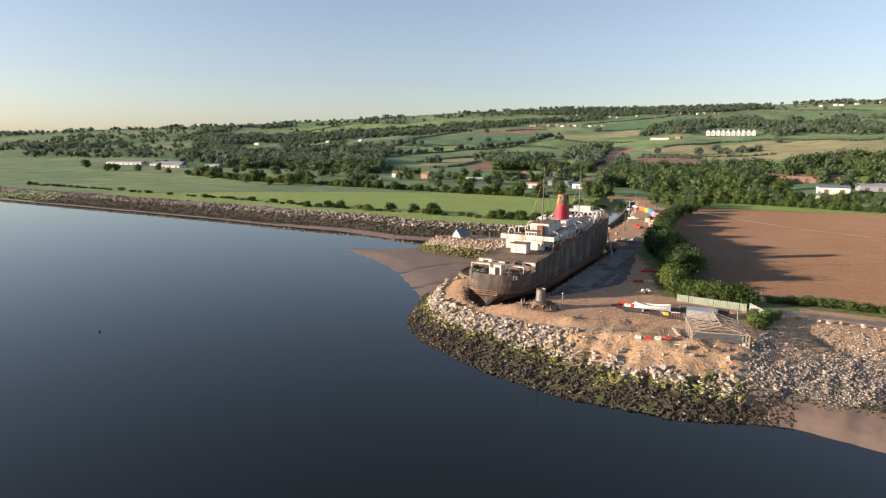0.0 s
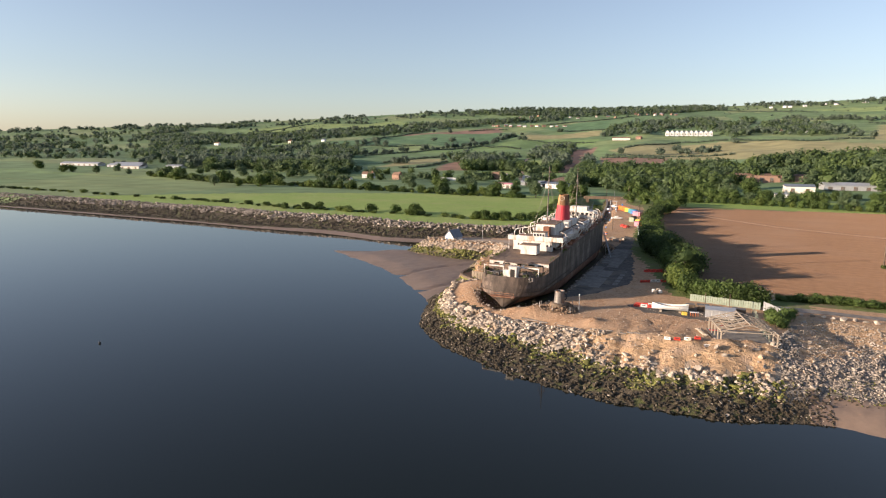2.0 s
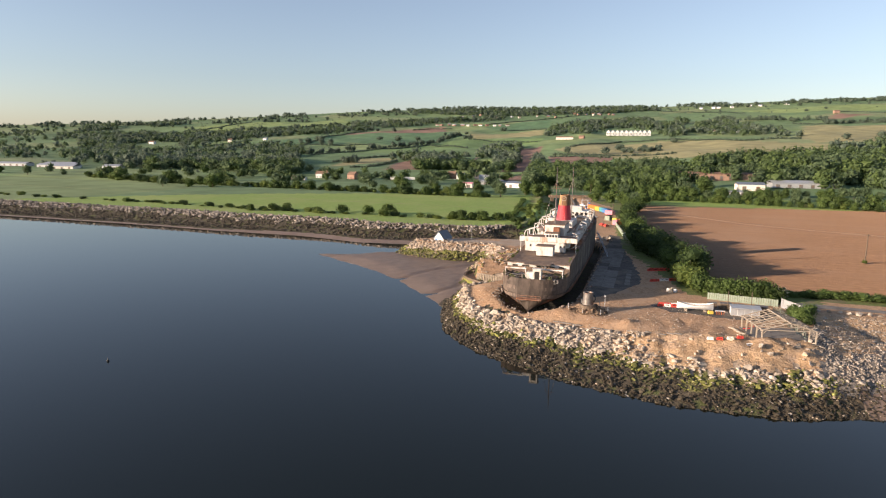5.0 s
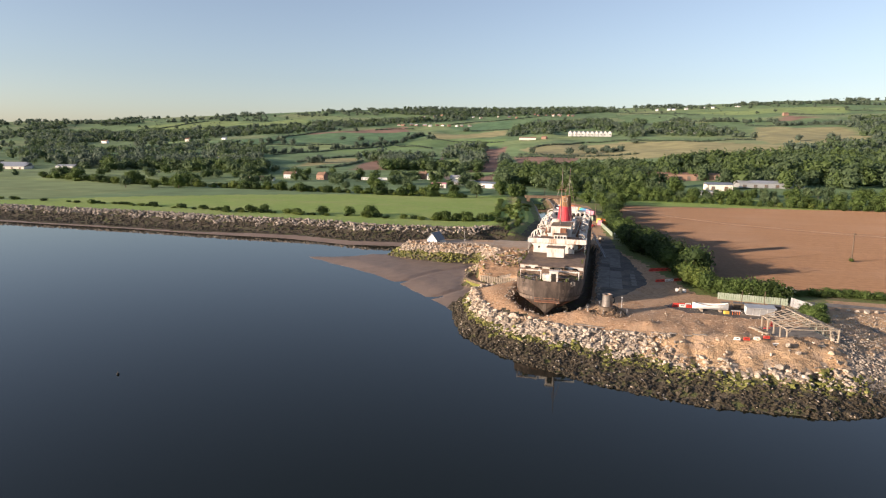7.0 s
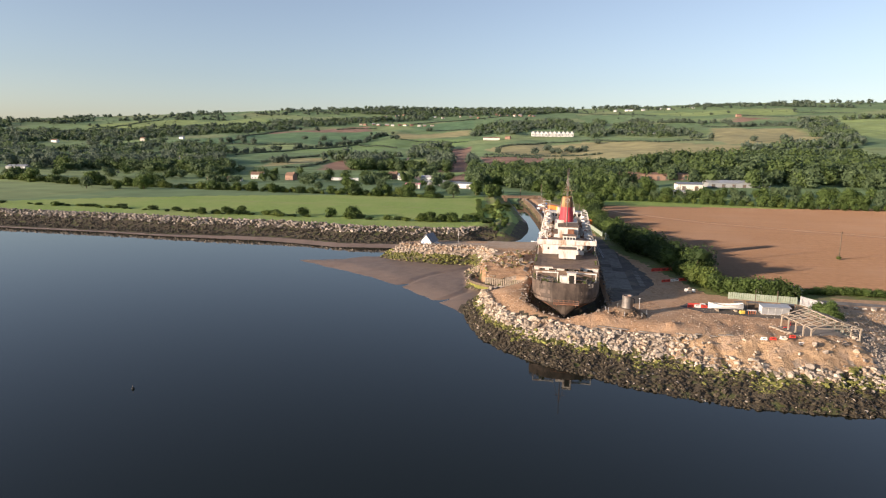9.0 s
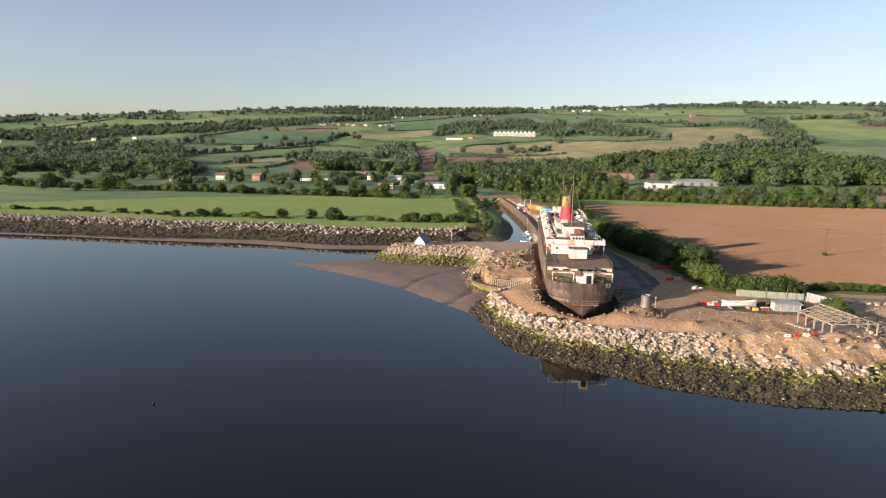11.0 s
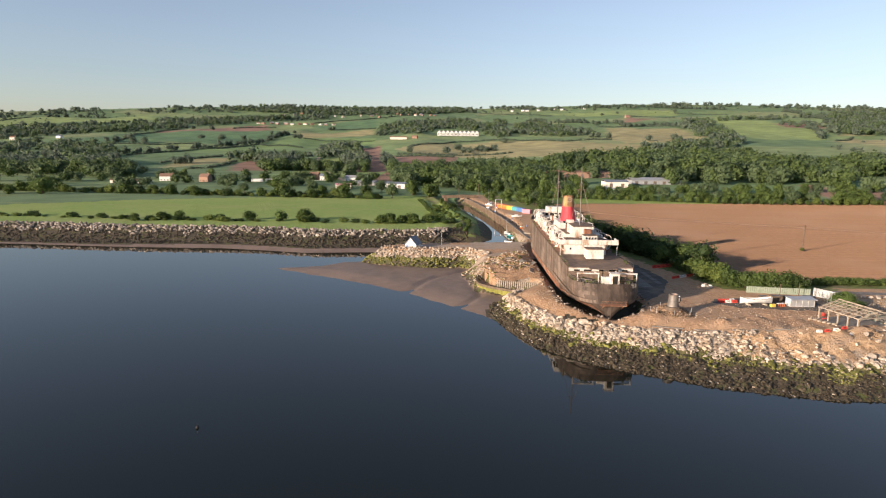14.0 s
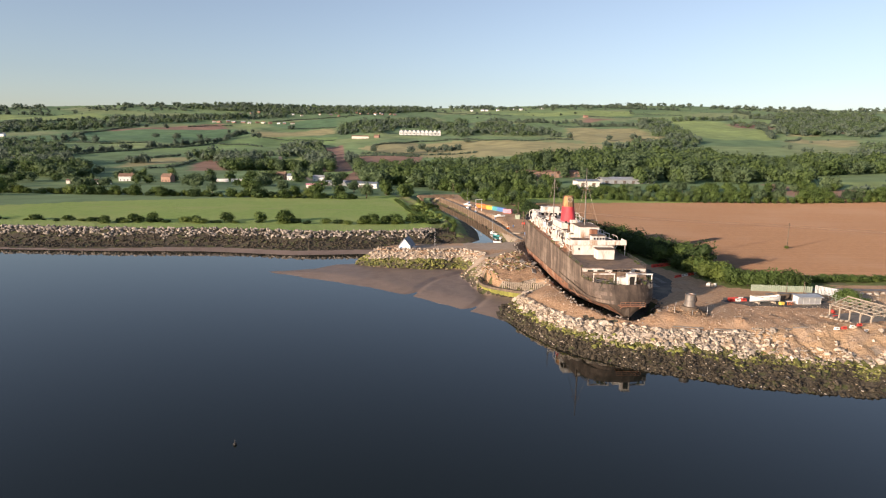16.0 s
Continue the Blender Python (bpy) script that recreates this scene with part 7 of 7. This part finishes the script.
for (ax, ay), (bx, by) in zip(ql, ql[1:]):
    n = max(2, int(math.hypot(bx - ax, by - ay) / 5))
    turn = math.degrees(math.atan2(by - ay, bx - ax))
    for k in range(n):
        x, y = ax + (bx - ax) * (k + 0.5) / n, ay + (by - ay) * (k + 0.5) / n
        ln = math.hypot(bx - ax, by - ay) / n
        part("wall_bay", Geo().box((x, y, 3.9), (ln * 1.0, 0.9, 5.6), turn), M["quay"], qw)
        part("pile", Geo().box((x - 0.55, y, 3.7), (0.35, 0.35, 5.8), turn), M["old_timber"], qw)
        part("coping", Geo().box((x, y, 6.78), (ln * 0.97, 1.1, 0.22), turn), M["concrete"], qw, bevel=0.03)


def small_boat(name, label, x, y, z, turn, L=6.5, W=2.2, hullmat="white_clean", mast_h=0.0, cabin=True):
    t = thing(name, label, "boat", pose(x, y, z, 0, 0, turn))
    rg = []
    for s in np.linspace(-1, 1, 11):
        w = W / 2 * max(0.04, 1 - max(0, s) ** 2.2 - 0.35 * max(0, -s) ** 3)
        rg.append([(px * w, s * L / 2, pz + 0.12 * s * s) for px, pz in ((-1, 1.1), (-0.85, 0.45), (0, 0), (0.85, 0.45), (1, 1.1), (0, 1.18))])
    part("hull", Geo().loft(rg), M[hullmat], t)
    part("waterline", Geo().path([(1.01 * r[3][0], r[3][1], r[3][2]) for r in rg], 0.05, 4), M["blue"], t)
    if cabin:
        part("cabin", Geo().box((0, 0.3, 1.45), (W * 0.55, L * 0.34, 0.7), taper=0.85), M["white_clean"], t, bevel=0.08)
        part("window", Geo().box((0, -0.83 * L * 0.2, 1.5), (W * 0.42, 0.06, 0.35)), M["glass"], t)
    if mast_h:
        part("mast", Geo().bar((0, 0.6, 1.1), (0, 0.6, mast_h), 0.07, 0.05, 6), M["galv"], t)
        part("boom", Geo().bar((0, 0.6, 2.2), (0, -L * 0.32, 2.2), 0.07, 0.06, 6), M["white_clean"], t)
    return t


small_boat("motor_boat", "white and turquoise motor boat aground in the creek", -11.2, 172, 1.6, 25, 7.0, 2.5, "teal")
small_boat("sailing_yacht", "white sailing yacht with a bare mast in the creek", -12.2, 181, 1.5, 15, 7.6, 2.5, "white_clean", 11.5)
small_boat("dinghy", "small white dinghy on the creek mud", -10.2, 162, 1.8, -20, 5.6, 1.8, "white_clean", 0, False)
small_boat("dinghy", "small pale dinghy lying at the water's edge", -14.2, 147.7, 1.7, 60, 4.2, 1.5, "white_plastic", 0, False)
small_boat("motor_boat", "white motor boat laid up on the quay", -3.0, 221, 6.7, 100, 6.5, 2.3, "white_clean")
small_boat("sailing_yacht", "white yacht with a tall mast on the quay", -16, 296, 6.7, 40, 8, 2.6, "white_clean", 12)


def container(x, y, turn, mat, label, L=6.1, H=2.6):
    t = thing("shipping_container", label, "container", pose(x, y, ground_z(x, y), 0, 0, turn), group="containers in the yard")
    part("body", Geo().box((0, 0, H / 2 + 0.1), (L, 2.44, H)), M[mat], t, bevel=0.03)
    for k in range(12):
        part("rib", Geo().box((-L / 2 + L * (k + 0.5) / 12, -1.25, H / 2 + 0.1), (0.16, 0.06, H * 0.9)), M[mat], t)
    part("door", Geo().box((L / 2 + 0.02, 0, H / 2 + 0.1), (0.05, 2.2, H * 0.88)), M[mat], t)
    part("lock_bar", Geo().bar((L / 2 + 0.06, 0.3, 0.3), (L / 2 + 0.06, 0.3, H - 0.1), 0.04, 0.04, 5), M["galv"], t)
    return t


container(-8.5, 281, -52, "orange", "faded red-orange shipping container on the quay")
container(-4.8, 275, -50, "orange", "orange shipping container on the quay")
container(-2.4, 268.5, -50, "yellow", "yellow shipping container on the quay")
container(0.6, 262.5, -52, "teal", "turquoise shipping container on the quay")
container(3.0, 256, -52, "blue", "blue shipping container on the quay")
container(6.0, 246, -40, "pink", "pink shipping container on the quay")
container(14.6, 197, 78, "orange", "bright orange site container by the hedge")
container(11.6, 203, 78, "yellow", "yellow site container by the hedge", 4.0)
container(12.2, 192.6, 78, "pink", "faded pink site container by the hedge", 3.0)
gs = thing("green_shed", "green metal shed with a grey roof by the hedge", "shed", pose(21.0, 140, 6.6, 0, 0, 80))
part("wall", Geo().box((0, 0, 1.3), (6, 3.4, 2.6)), M["green_paint"], gs, bevel=0.03)
part("roof", Geo().gable((0, 0, 2.6), 6, 3.4, 0.6, 0.25, 0.1), M["galv"], gs)
part("door", Geo().box((-0.6, 1.73, 1.05), (1.2, 0.05, 2.1)), M["white_clean"], gs)
gs = thing("green_shed", "small green shed beside the quay", "shed", pose(7.2, 214, 6.6, 0, 0, 70))
part("wall", Geo().box((0, 0, 1.3), (4, 3, 2.6)), M["green_paint"], gs, bevel=0.03)
part("roof", Geo().gable((0, 0, 2.6), 4, 3, 0.6, 0.25, 0.1), M["tile_roof"], gs)
yf = thing("yard_fence", "pale green panel fence along the yard", "fence")
for k in range(18):
    x, y = 12.8 + 5.4 * k / 17, 188 - 40 * k / 17
    part("panel", Geo().box((x, y, 7.6), (2.2, 0.08, 2.0), -82), M["green_paint"], yf)
    part("post", Geo().box((x + 0.1, y + 1.15, 7.6), (0.14, 0.14, 2.3)), M["galv"], yf)


def vehicle(name, label, x, y, turn, mat, van=False):
    t = thing(name, label, "van" if van else "car", pose(x, y, ground_z(x, y) + 0.02, 0, 0, turn))
    L, W = (5.4, 2.0) if van else (4.2, 1.75)
    prof = [(-L / 2, 0.35), (-L / 2, 1.0), (-L / 2 + 0.1, 2.2 if van else 1.05), (L / 2 - 1.6, 2.2 if van else 1.4), (L / 2 - 0.9, 1.2 if van else 0.95), (L / 2, 0.85), (L / 2, 0.35)]
    if not van:
        prof = [(-L / 2, 0.35), (-L / 2, 0.95), (-L / 2 + 0.5, 1.05), (-L / 2 + 1.0, 1.45), (0.3, 1.45), (1.0, 0.98), (L / 2, 0.85), (L / 2, 0.35)]
    part("body", Geo().loft([[(px, s * W / 2, pz) for px, pz in prof] for s in (-1, 1)]), M[mat], t, bevel=0.06)
    part("windscreen", Geo().box(((L / 2 - 1.2) if van else 0.62, 0, 1.72 if van else 1.24), (0.5, W * 1.01, 0.5 if van else 0.3)), M["glass"], t)
    part("side_glass", Geo().box((L / 2 - 1.9 if van else -0.3, 0, 1.7 if van else 1.24), (0.8, W * 1.015, 0.5 if van else 0.28)), M["glass"], t)
    for wx in (-L / 2 + 0.85, L / 2 - 0.85):
        for s in (-1, 1):
            tyre = part("wheel", Geo().bar((wx, s * (W / 2 - 0.2), 0.34), (wx, s * (W / 2 + 0.02), 0.34), 0.34, 0.34, 14), M["rubber"], t)
            part("hub", Geo().bar((wx, s * (W / 2 + 0.01), 0.34), (wx, s * (W / 2 + 0.04), 0.34), 0.18, 0.18, 10), M["galv"], tyre)
    return t


vehicle("van", "white van parked on the quay", -16.5, 281, 60, "white_clean", True)
vehicle("car", "red car parked by the containers", 8.0, 182, 70, "red_plastic")
vehicle("car", "red car parked beside another", 5.6, 186, 75, "red_plastic")
vehicle("car", "dark car parked on the quay", -12, 286, 50, "steel")
vehicle("car", "blue car parked on the quay", -19, 292, 50, "blue")
br = thing("road_bridge", "low brick road bridge at the head of the creek", "bridge", pose(-37, 368, 0, 0, 0, 12))
part("deck", Geo().box((0, 0, 7.2), (30, 6.5, 0.9)), M["quay"], br)
for y in (-3.1, 3.1):
    part("parapet", Geo().box((0, y, 8.1), (30, 0.35, 1.0)), M["quay"], br, bevel=0.03)
for x in (-12, 10):
    part("pier", Geo().box((x, 0, 3.5), (2.4, 6.4, 7.0)), M["quay"], br)
# gantry
ga = thing("gantry", "white steel gantry frame on the quay", "gantry", pose(-13.5, 262, 6.6))
for x in (0, 4):
    part("leg", Geo().bar((x, 0, 0), (x, 0, 7.5), 0.15, 0.15, 6), M["galv"], ga)
part("beam", Geo().bar((-0.5, 0, 7.4), (4.5, 0, 7.4), 0.18, 0.18, 6), M["galv"], ga)
part("brace", Geo().bar((0, 0, 4.2), (4, 0, 4.2), 0.09, 0.09, 6), M["galv"], ga)
# clutter laid out along the quay
q = random.Random(44)
for k in range(34):
    y = q.uniform(135, 320)
    x = float(np.interp(y, [128, 165, 212, 270, 333], [-5, -9, -13.5, -19, -26])) + q.uniform(1.5, 11)
    if 176 < y < 192 and x > 3:
        continue
    z = ground_z(x, y) + 0.03
    c = k % 4
    if c == 0:
        o = thing("timber_stack", "stack of grey timber on the quay", "timber", pose(x, y, z, 0, 0, q.uniform(0, 180)), group="stores on the quay")
        for j in range(4):
            part("baulk", Geo().box((0, (j % 2) * 0.4 - 0.2, 0.15 + 0.3 * (j // 2)), (q.uniform(2.5, 4), 0.35, 0.28)), M["timber"], o, bevel=0.03)
    elif c == 1:
        o = thing("oil_drum", "rusty steel drum standing on the quay", "drum", pose(x, y, z), group="stores on the quay")
        part("drum", Geo().loft([ring(0.3, 0), ring(0.3, 0.88)]), M[q.choice(("rust", "blue", "steel"))], o)
        part("hoop", Geo().loft([ring(0.32, 0.42), ring(0.32, 0.46)]), M["steel"], o)
    elif c == 2:
        o = thing("fish_crate", "plastic fish crates piled on the quay", "crate", pose(x, y, z, 0, 0, q.uniform(0, 90)), group="stores on the quay")
        for j in range(3):
            part("crate", Geo().box((q.uniform(-0.1, 0.1), 0, 0.25 + 0.42 * j), (1.2, 0.8, 0.4)), M[q.choice(("white_plastic", "blue", "orange"))], o, bevel=0.03)
    else:
        o = thing("mooring_post", "short timber mooring post on the quay", "post", pose(x, y, z), group="stores on the quay")
        part("post", Geo().bar((0, 0, -0.2), (0, 0, 1.2), 0.2, 0.17, 8), M["old_timber"], o)

# ---- houses and sheds in the distance ----
def house(x, y, w, d, h, roof_h, turn, wall, roof, label, name="house", chimneys=1, rows=1):
    t = thing(name, label, "house", pose(x, y, ground_z(x, y) - 0.3, 0, 0, turn))
    g = Geo().box((0, 0, h / 2), (w, d, h))
    g.add([(-w / 2, -d / 2, h), (-w / 2, d / 2, h), (-w / 2, 0, h + roof_h), (w / 2, -d / 2, h), (w / 2, d / 2, h), (w / 2, 0, h + roof_h)], [(0, 1, 2), (5, 4, 3), (0, 3, 4, 1), (1, 4, 5, 2), (2, 5, 3, 0)])
    part("wall", g, M[wall], t)
    rf = part("roof", Geo().gable((0, 0, h + 0.02), w, d, roof_h, 0.4, 0.2), M[roof], t)
    for c in range(chimneys):
        cx_ = (-1 if c % 2 else 1) * w * 0.36
        part("chimney", Geo().box((cx_, 0, h + roof_h + 0.3), (0.9, 0.7, 1.8)), M["brick"], rf)
    n = max(2, int(w / 3.6))
    for k in range(n):
        wx_ = -w / 2 + w * (k + 0.5) / n
        for j in range(rows):
            part("window", Geo().box((wx_, -d / 2 - 0.03, 1.5 + 2.6 * j), (1.1, 0.08, 1.2)), M["glass"], t)
    part("door", Geo().box((w * 0.12, -d / 2 - 0.04, 1.1), (1.0, 0.1, 2.1)), M["old_timber"], t)
    return t


def shed(x, y, w, d, h, turn, wall, roof, label, name="industrial_shed", pitch=0.12):
    t = thing(name, label, "shed", pose(x, y, ground_z(x, y) - 0.3, 0, 0, turn))
    part("wall", Geo().box((0, 0, h / 2), (w, d, h)), M[wall], t)
    part("roof", Geo().gable((0, 0, h), w, d, d * pitch, 0.4, 0.25), M[roof], t)
    n = max(2, int(w / 9))
    for k in range(n):
        part("door", Geo().box((-w / 2 + w * (k + 0.5) / n, -d / 2 - 0.05, h * 0.38), (3.2, 0.12, h * 0.7)), M["steel"], t)
    return t


# white hotel on the hill, a row of gabled wings
hotel = thing("hotel", "long white gabled hotel on the hillside", "hotel", pose(-35, 1655, ground_z(-35, 1655), 0, 0, 3) @ Matrix.Diagonal((1, 1, 1.45, 1)))
part("wall", Geo().box((0, 0, 3.5), (118, 12, 7)), M["white_clean"], hotel)
for k in range(10):
    x = -54 + 12 * k
    g = Geo().box((x, -5, 3.6), (8.5, 9, 7.2)).add([(x - 4.25, -9.5, 7.2), (x + 4.25, -9.5, 7.2), (x, -9.5, 10.4), (x - 4.25, 0, 7.2), (x + 4.25, 0, 7.2), (x, 0, 10.4)], [(0, 1, 2), (5, 4, 3), (0, 3, 4, 1), (1, 4, 5, 2), (2, 5, 3, 0)])
    wing = part("wing", g, M["white_clean"], hotel)
    for j in (-1.8, 1.8):
        part("window", Geo().box((x + j, -9.55, 3.4), (1.4, 0.1, 3.2)), M["glass"], wing)
part("roof", Geo().gable((0, 1, 7.0), 118, 10, 2.4, 0.4, 0.3), M["slate"], hotel)
house(-200, 1580, 46, 12, 6.5, 2.5, 5, "render_wall", "tile_roof", "long cream farmhouse on the hillside", "farmhouse", 2)
house(-155, 1590, 14, 10, 5.5, 3.2, -15, "brick", "tile_roof", "brick house among the hillside trees")
house(178, 1655, 17, 9, 5.5, 3.0, 5, "render_wall", "tile_roof", "cream bungalow on the hillside", "bungalow")
shed(238, 1640, 22, 9, 3.5, 0, "white_clean", "galv", "low white barn on the hillside", "barn")
house(70, 1960, 14, 10, 7, 3.5, 10, "render_wall", "tile_roof", "cream villa in the hillside wood")
house(-215, 612, 11, 9, 6.5, 3.2, -8, "brick", "tile_roof", "old pinkish stone house with white annexe")
house(-202, 606, 9, 8, 5.5, 2.6, -8, "white_clean", "slate", "white annexe beside the old stone house")
part("white_wall", Geo().box((-222, 596, 6.0), (34, 0.5, 1.8), 3), M["white_clean"]).name = "garden_wall"
tagged(bpy.data.objects["garden_wall"], "long white garden wall before the stone house", "wall")
house(-168, 600, 14, 8, 4.5, 2.4, -5, "white_clean", "galv", "white roofed workshop in the valley", "workshop", 0)
for x in (-266, -247):
    t = thing("box_trailer", "long white box trailer parked in the valley", "trailer", pose(x - 2, 545 + (x + 266) * 0.15, ground_z(x, 545), 0, 0, 8), group="parked trailers")
    part("box", Geo().box((0, 0, 2.6), (16.5, 2.6, 3.2)), M["white_clean"], t, bevel=0.05)
    for wx_ in (-6, -4.7, 5.5):
        part("wheel", Geo().bar((wx_, -1.3, 0.5), (wx_, 1.3, 0.5), 0.5, 0.5, 10), M["rubber"], t)
shed(-152, 458, 15, 8, 4.6, 5, "render_wall", "pink", "low cream shed with a faded pink roof")
shed(-118, 505, 16, 8, 4.6, -12, "white_clean", "slate", "white shed with a blue-grey roof behind the hedge")
shed(-140, 520, 26, 12, 3.8, 8, "galv", "galv", "low grey workshop with a pale roof")
shed(-102, 480, 22, 12, 5.0, -10, "white_clean", "slate", "white shed with a blue-grey roof")
shed(-395, 505, 30, 9, 3.5, 10, "render_wall", "tile_roof", "long cream stable block beyond the meadow", "stable")
shed(-372, 500, 12, 8, 3.0, 10, "white_clean", "galv", "small white barn beyond the meadow", "barn")
house(-372, 552, 15, 9, 5.5, 3.0, 8, "white_clean", "tile_roof", "white farmhouse with a brown roof", "farmhouse")
house(-325, 545, 11, 9, 6.0, 3.2, -12, "brick", "tile_roof", "red brick house half hidden by trees")
house(-660, 815, 14, 10, 6, 3.2, 10, "white_clean", "slate", "white farmhouse with a slate roof", "farmhouse", 2)
house(-684, 812, 9, 8, 4.5, 2.6, -20, "white_clean", "slate", "white outhouse of the farm", "outhouse", 0)
house(-1160, 1409, 12, 10, 7, 3.5, 10, "render_wall", "tile_roof", "cream house on the far slope")
house(-1080, 1470, 13, 9, 5.5, 3, -8, "white_clean", "slate", "white cottage on the far slope", "cottage")
house(-1290, 1240, 16, 10, 6, 3, 0, "white_clean", "tile_roof", "white house on the hazy slope")
for x, y, w, c, r in ((-916, 545, 70, "galv", "galv"), (-830, 560, 60, "galv", "galv"), (-800, 545, 34, "render_wall", "galv"), (-745, 580, 26, "white_clean", "galv"), (-860, 590, 50, "galv", "galv")):
    shed(x, y, w, 18, 3.8, 14, c, r, "long pale industrial shed beyond the meadow")
shed(113, 446, 22, 14, 5.5, 4, "render_wall", "slate", "cream workshop with a grey roof behind the trees")
shed(160, 470, 56, 18, 4.2, 6, "galv", "galv", "long pale warehouse behind the trees", "warehouse")
shed(92, 530, 72, 14, 7.0, 6, "brick", "tile_roof", "long warehouse with a brown roof behind trees", "warehouse")
shed(-20, 690, 44, 14, 8.0, 4, "white_clean", "galv", "white-ended shed with a grey roof")
shed(100, 415, 14, 6, 2.6, 4, "white_clean", "galv", "low white shed behind the trees")
house(348, 482, 17, 9, 4.2, 2.8, -12, "white_clean", "tile_roof", "white bungalow with a brown roof", "bungalow", 1)
house(330, 486, 8, 6, 3.0, 1.8, 8, "white_clean", "tile_roof", "small white outbuilding of the bungalow", "outbuilding", 0)
house(575, 2130, 16, 11, 7, 3.5, 12, "brick", "tile_roof", "red-roofed farmhouse on the hill", "farmhouse", 2)
house(1085, 1690, 16, 11, 6, 3.5, 0, "brick", "tile_roof", "farmhouse among the trees on the hill", "farmhouse")
q = random.Random(21)
for k in range(34):
    a, d = radians(q.uniform(-17, -2)), q.uniform(2750, 3000)
    x, y = d * math.sin(a), d * math.cos(a) - 158
    o = house(x, y, q.uniform(8, 13), 8, q.uniform(4, 5.5), 3, q.uniform(-50, 50), q.choice(("render_wall", "brick", "brick")), q.choice(("tile_roof", "slate")), "village house near the top of the hill", "village_house", 1)
    tagged(o, group="hilltop village")
for k in range(12):
    x = -790 + 26 * k + q.uniform(-6, 6)
    o = house(x, 2215 + q.uniform(-14, 14), q.uniform(9, 16), 9, q.uniform(3.5, 5), 3, q.uniform(-30, 30), q.choice(("brick", "brick", "render_wall")), q.choice(("tile_roof", "galv")), "low building of the hillside hamlet", "hamlet_house", 0)
    tagged(o, group="hillside hamlet")
for k in range(9):
    a, d = radians(q.uniform(4, 12)), q.uniform(3000, 3080)
    x, y = d * math.sin(a), d * math.cos(a) - 158
    tagged(house(x, y, q.uniform(10, 16), 9, 6, 3, q.uniform(-30, 30), "white_clean", "slate", "white house on the skyline", "skyline_house", 1), group="hilltop village")
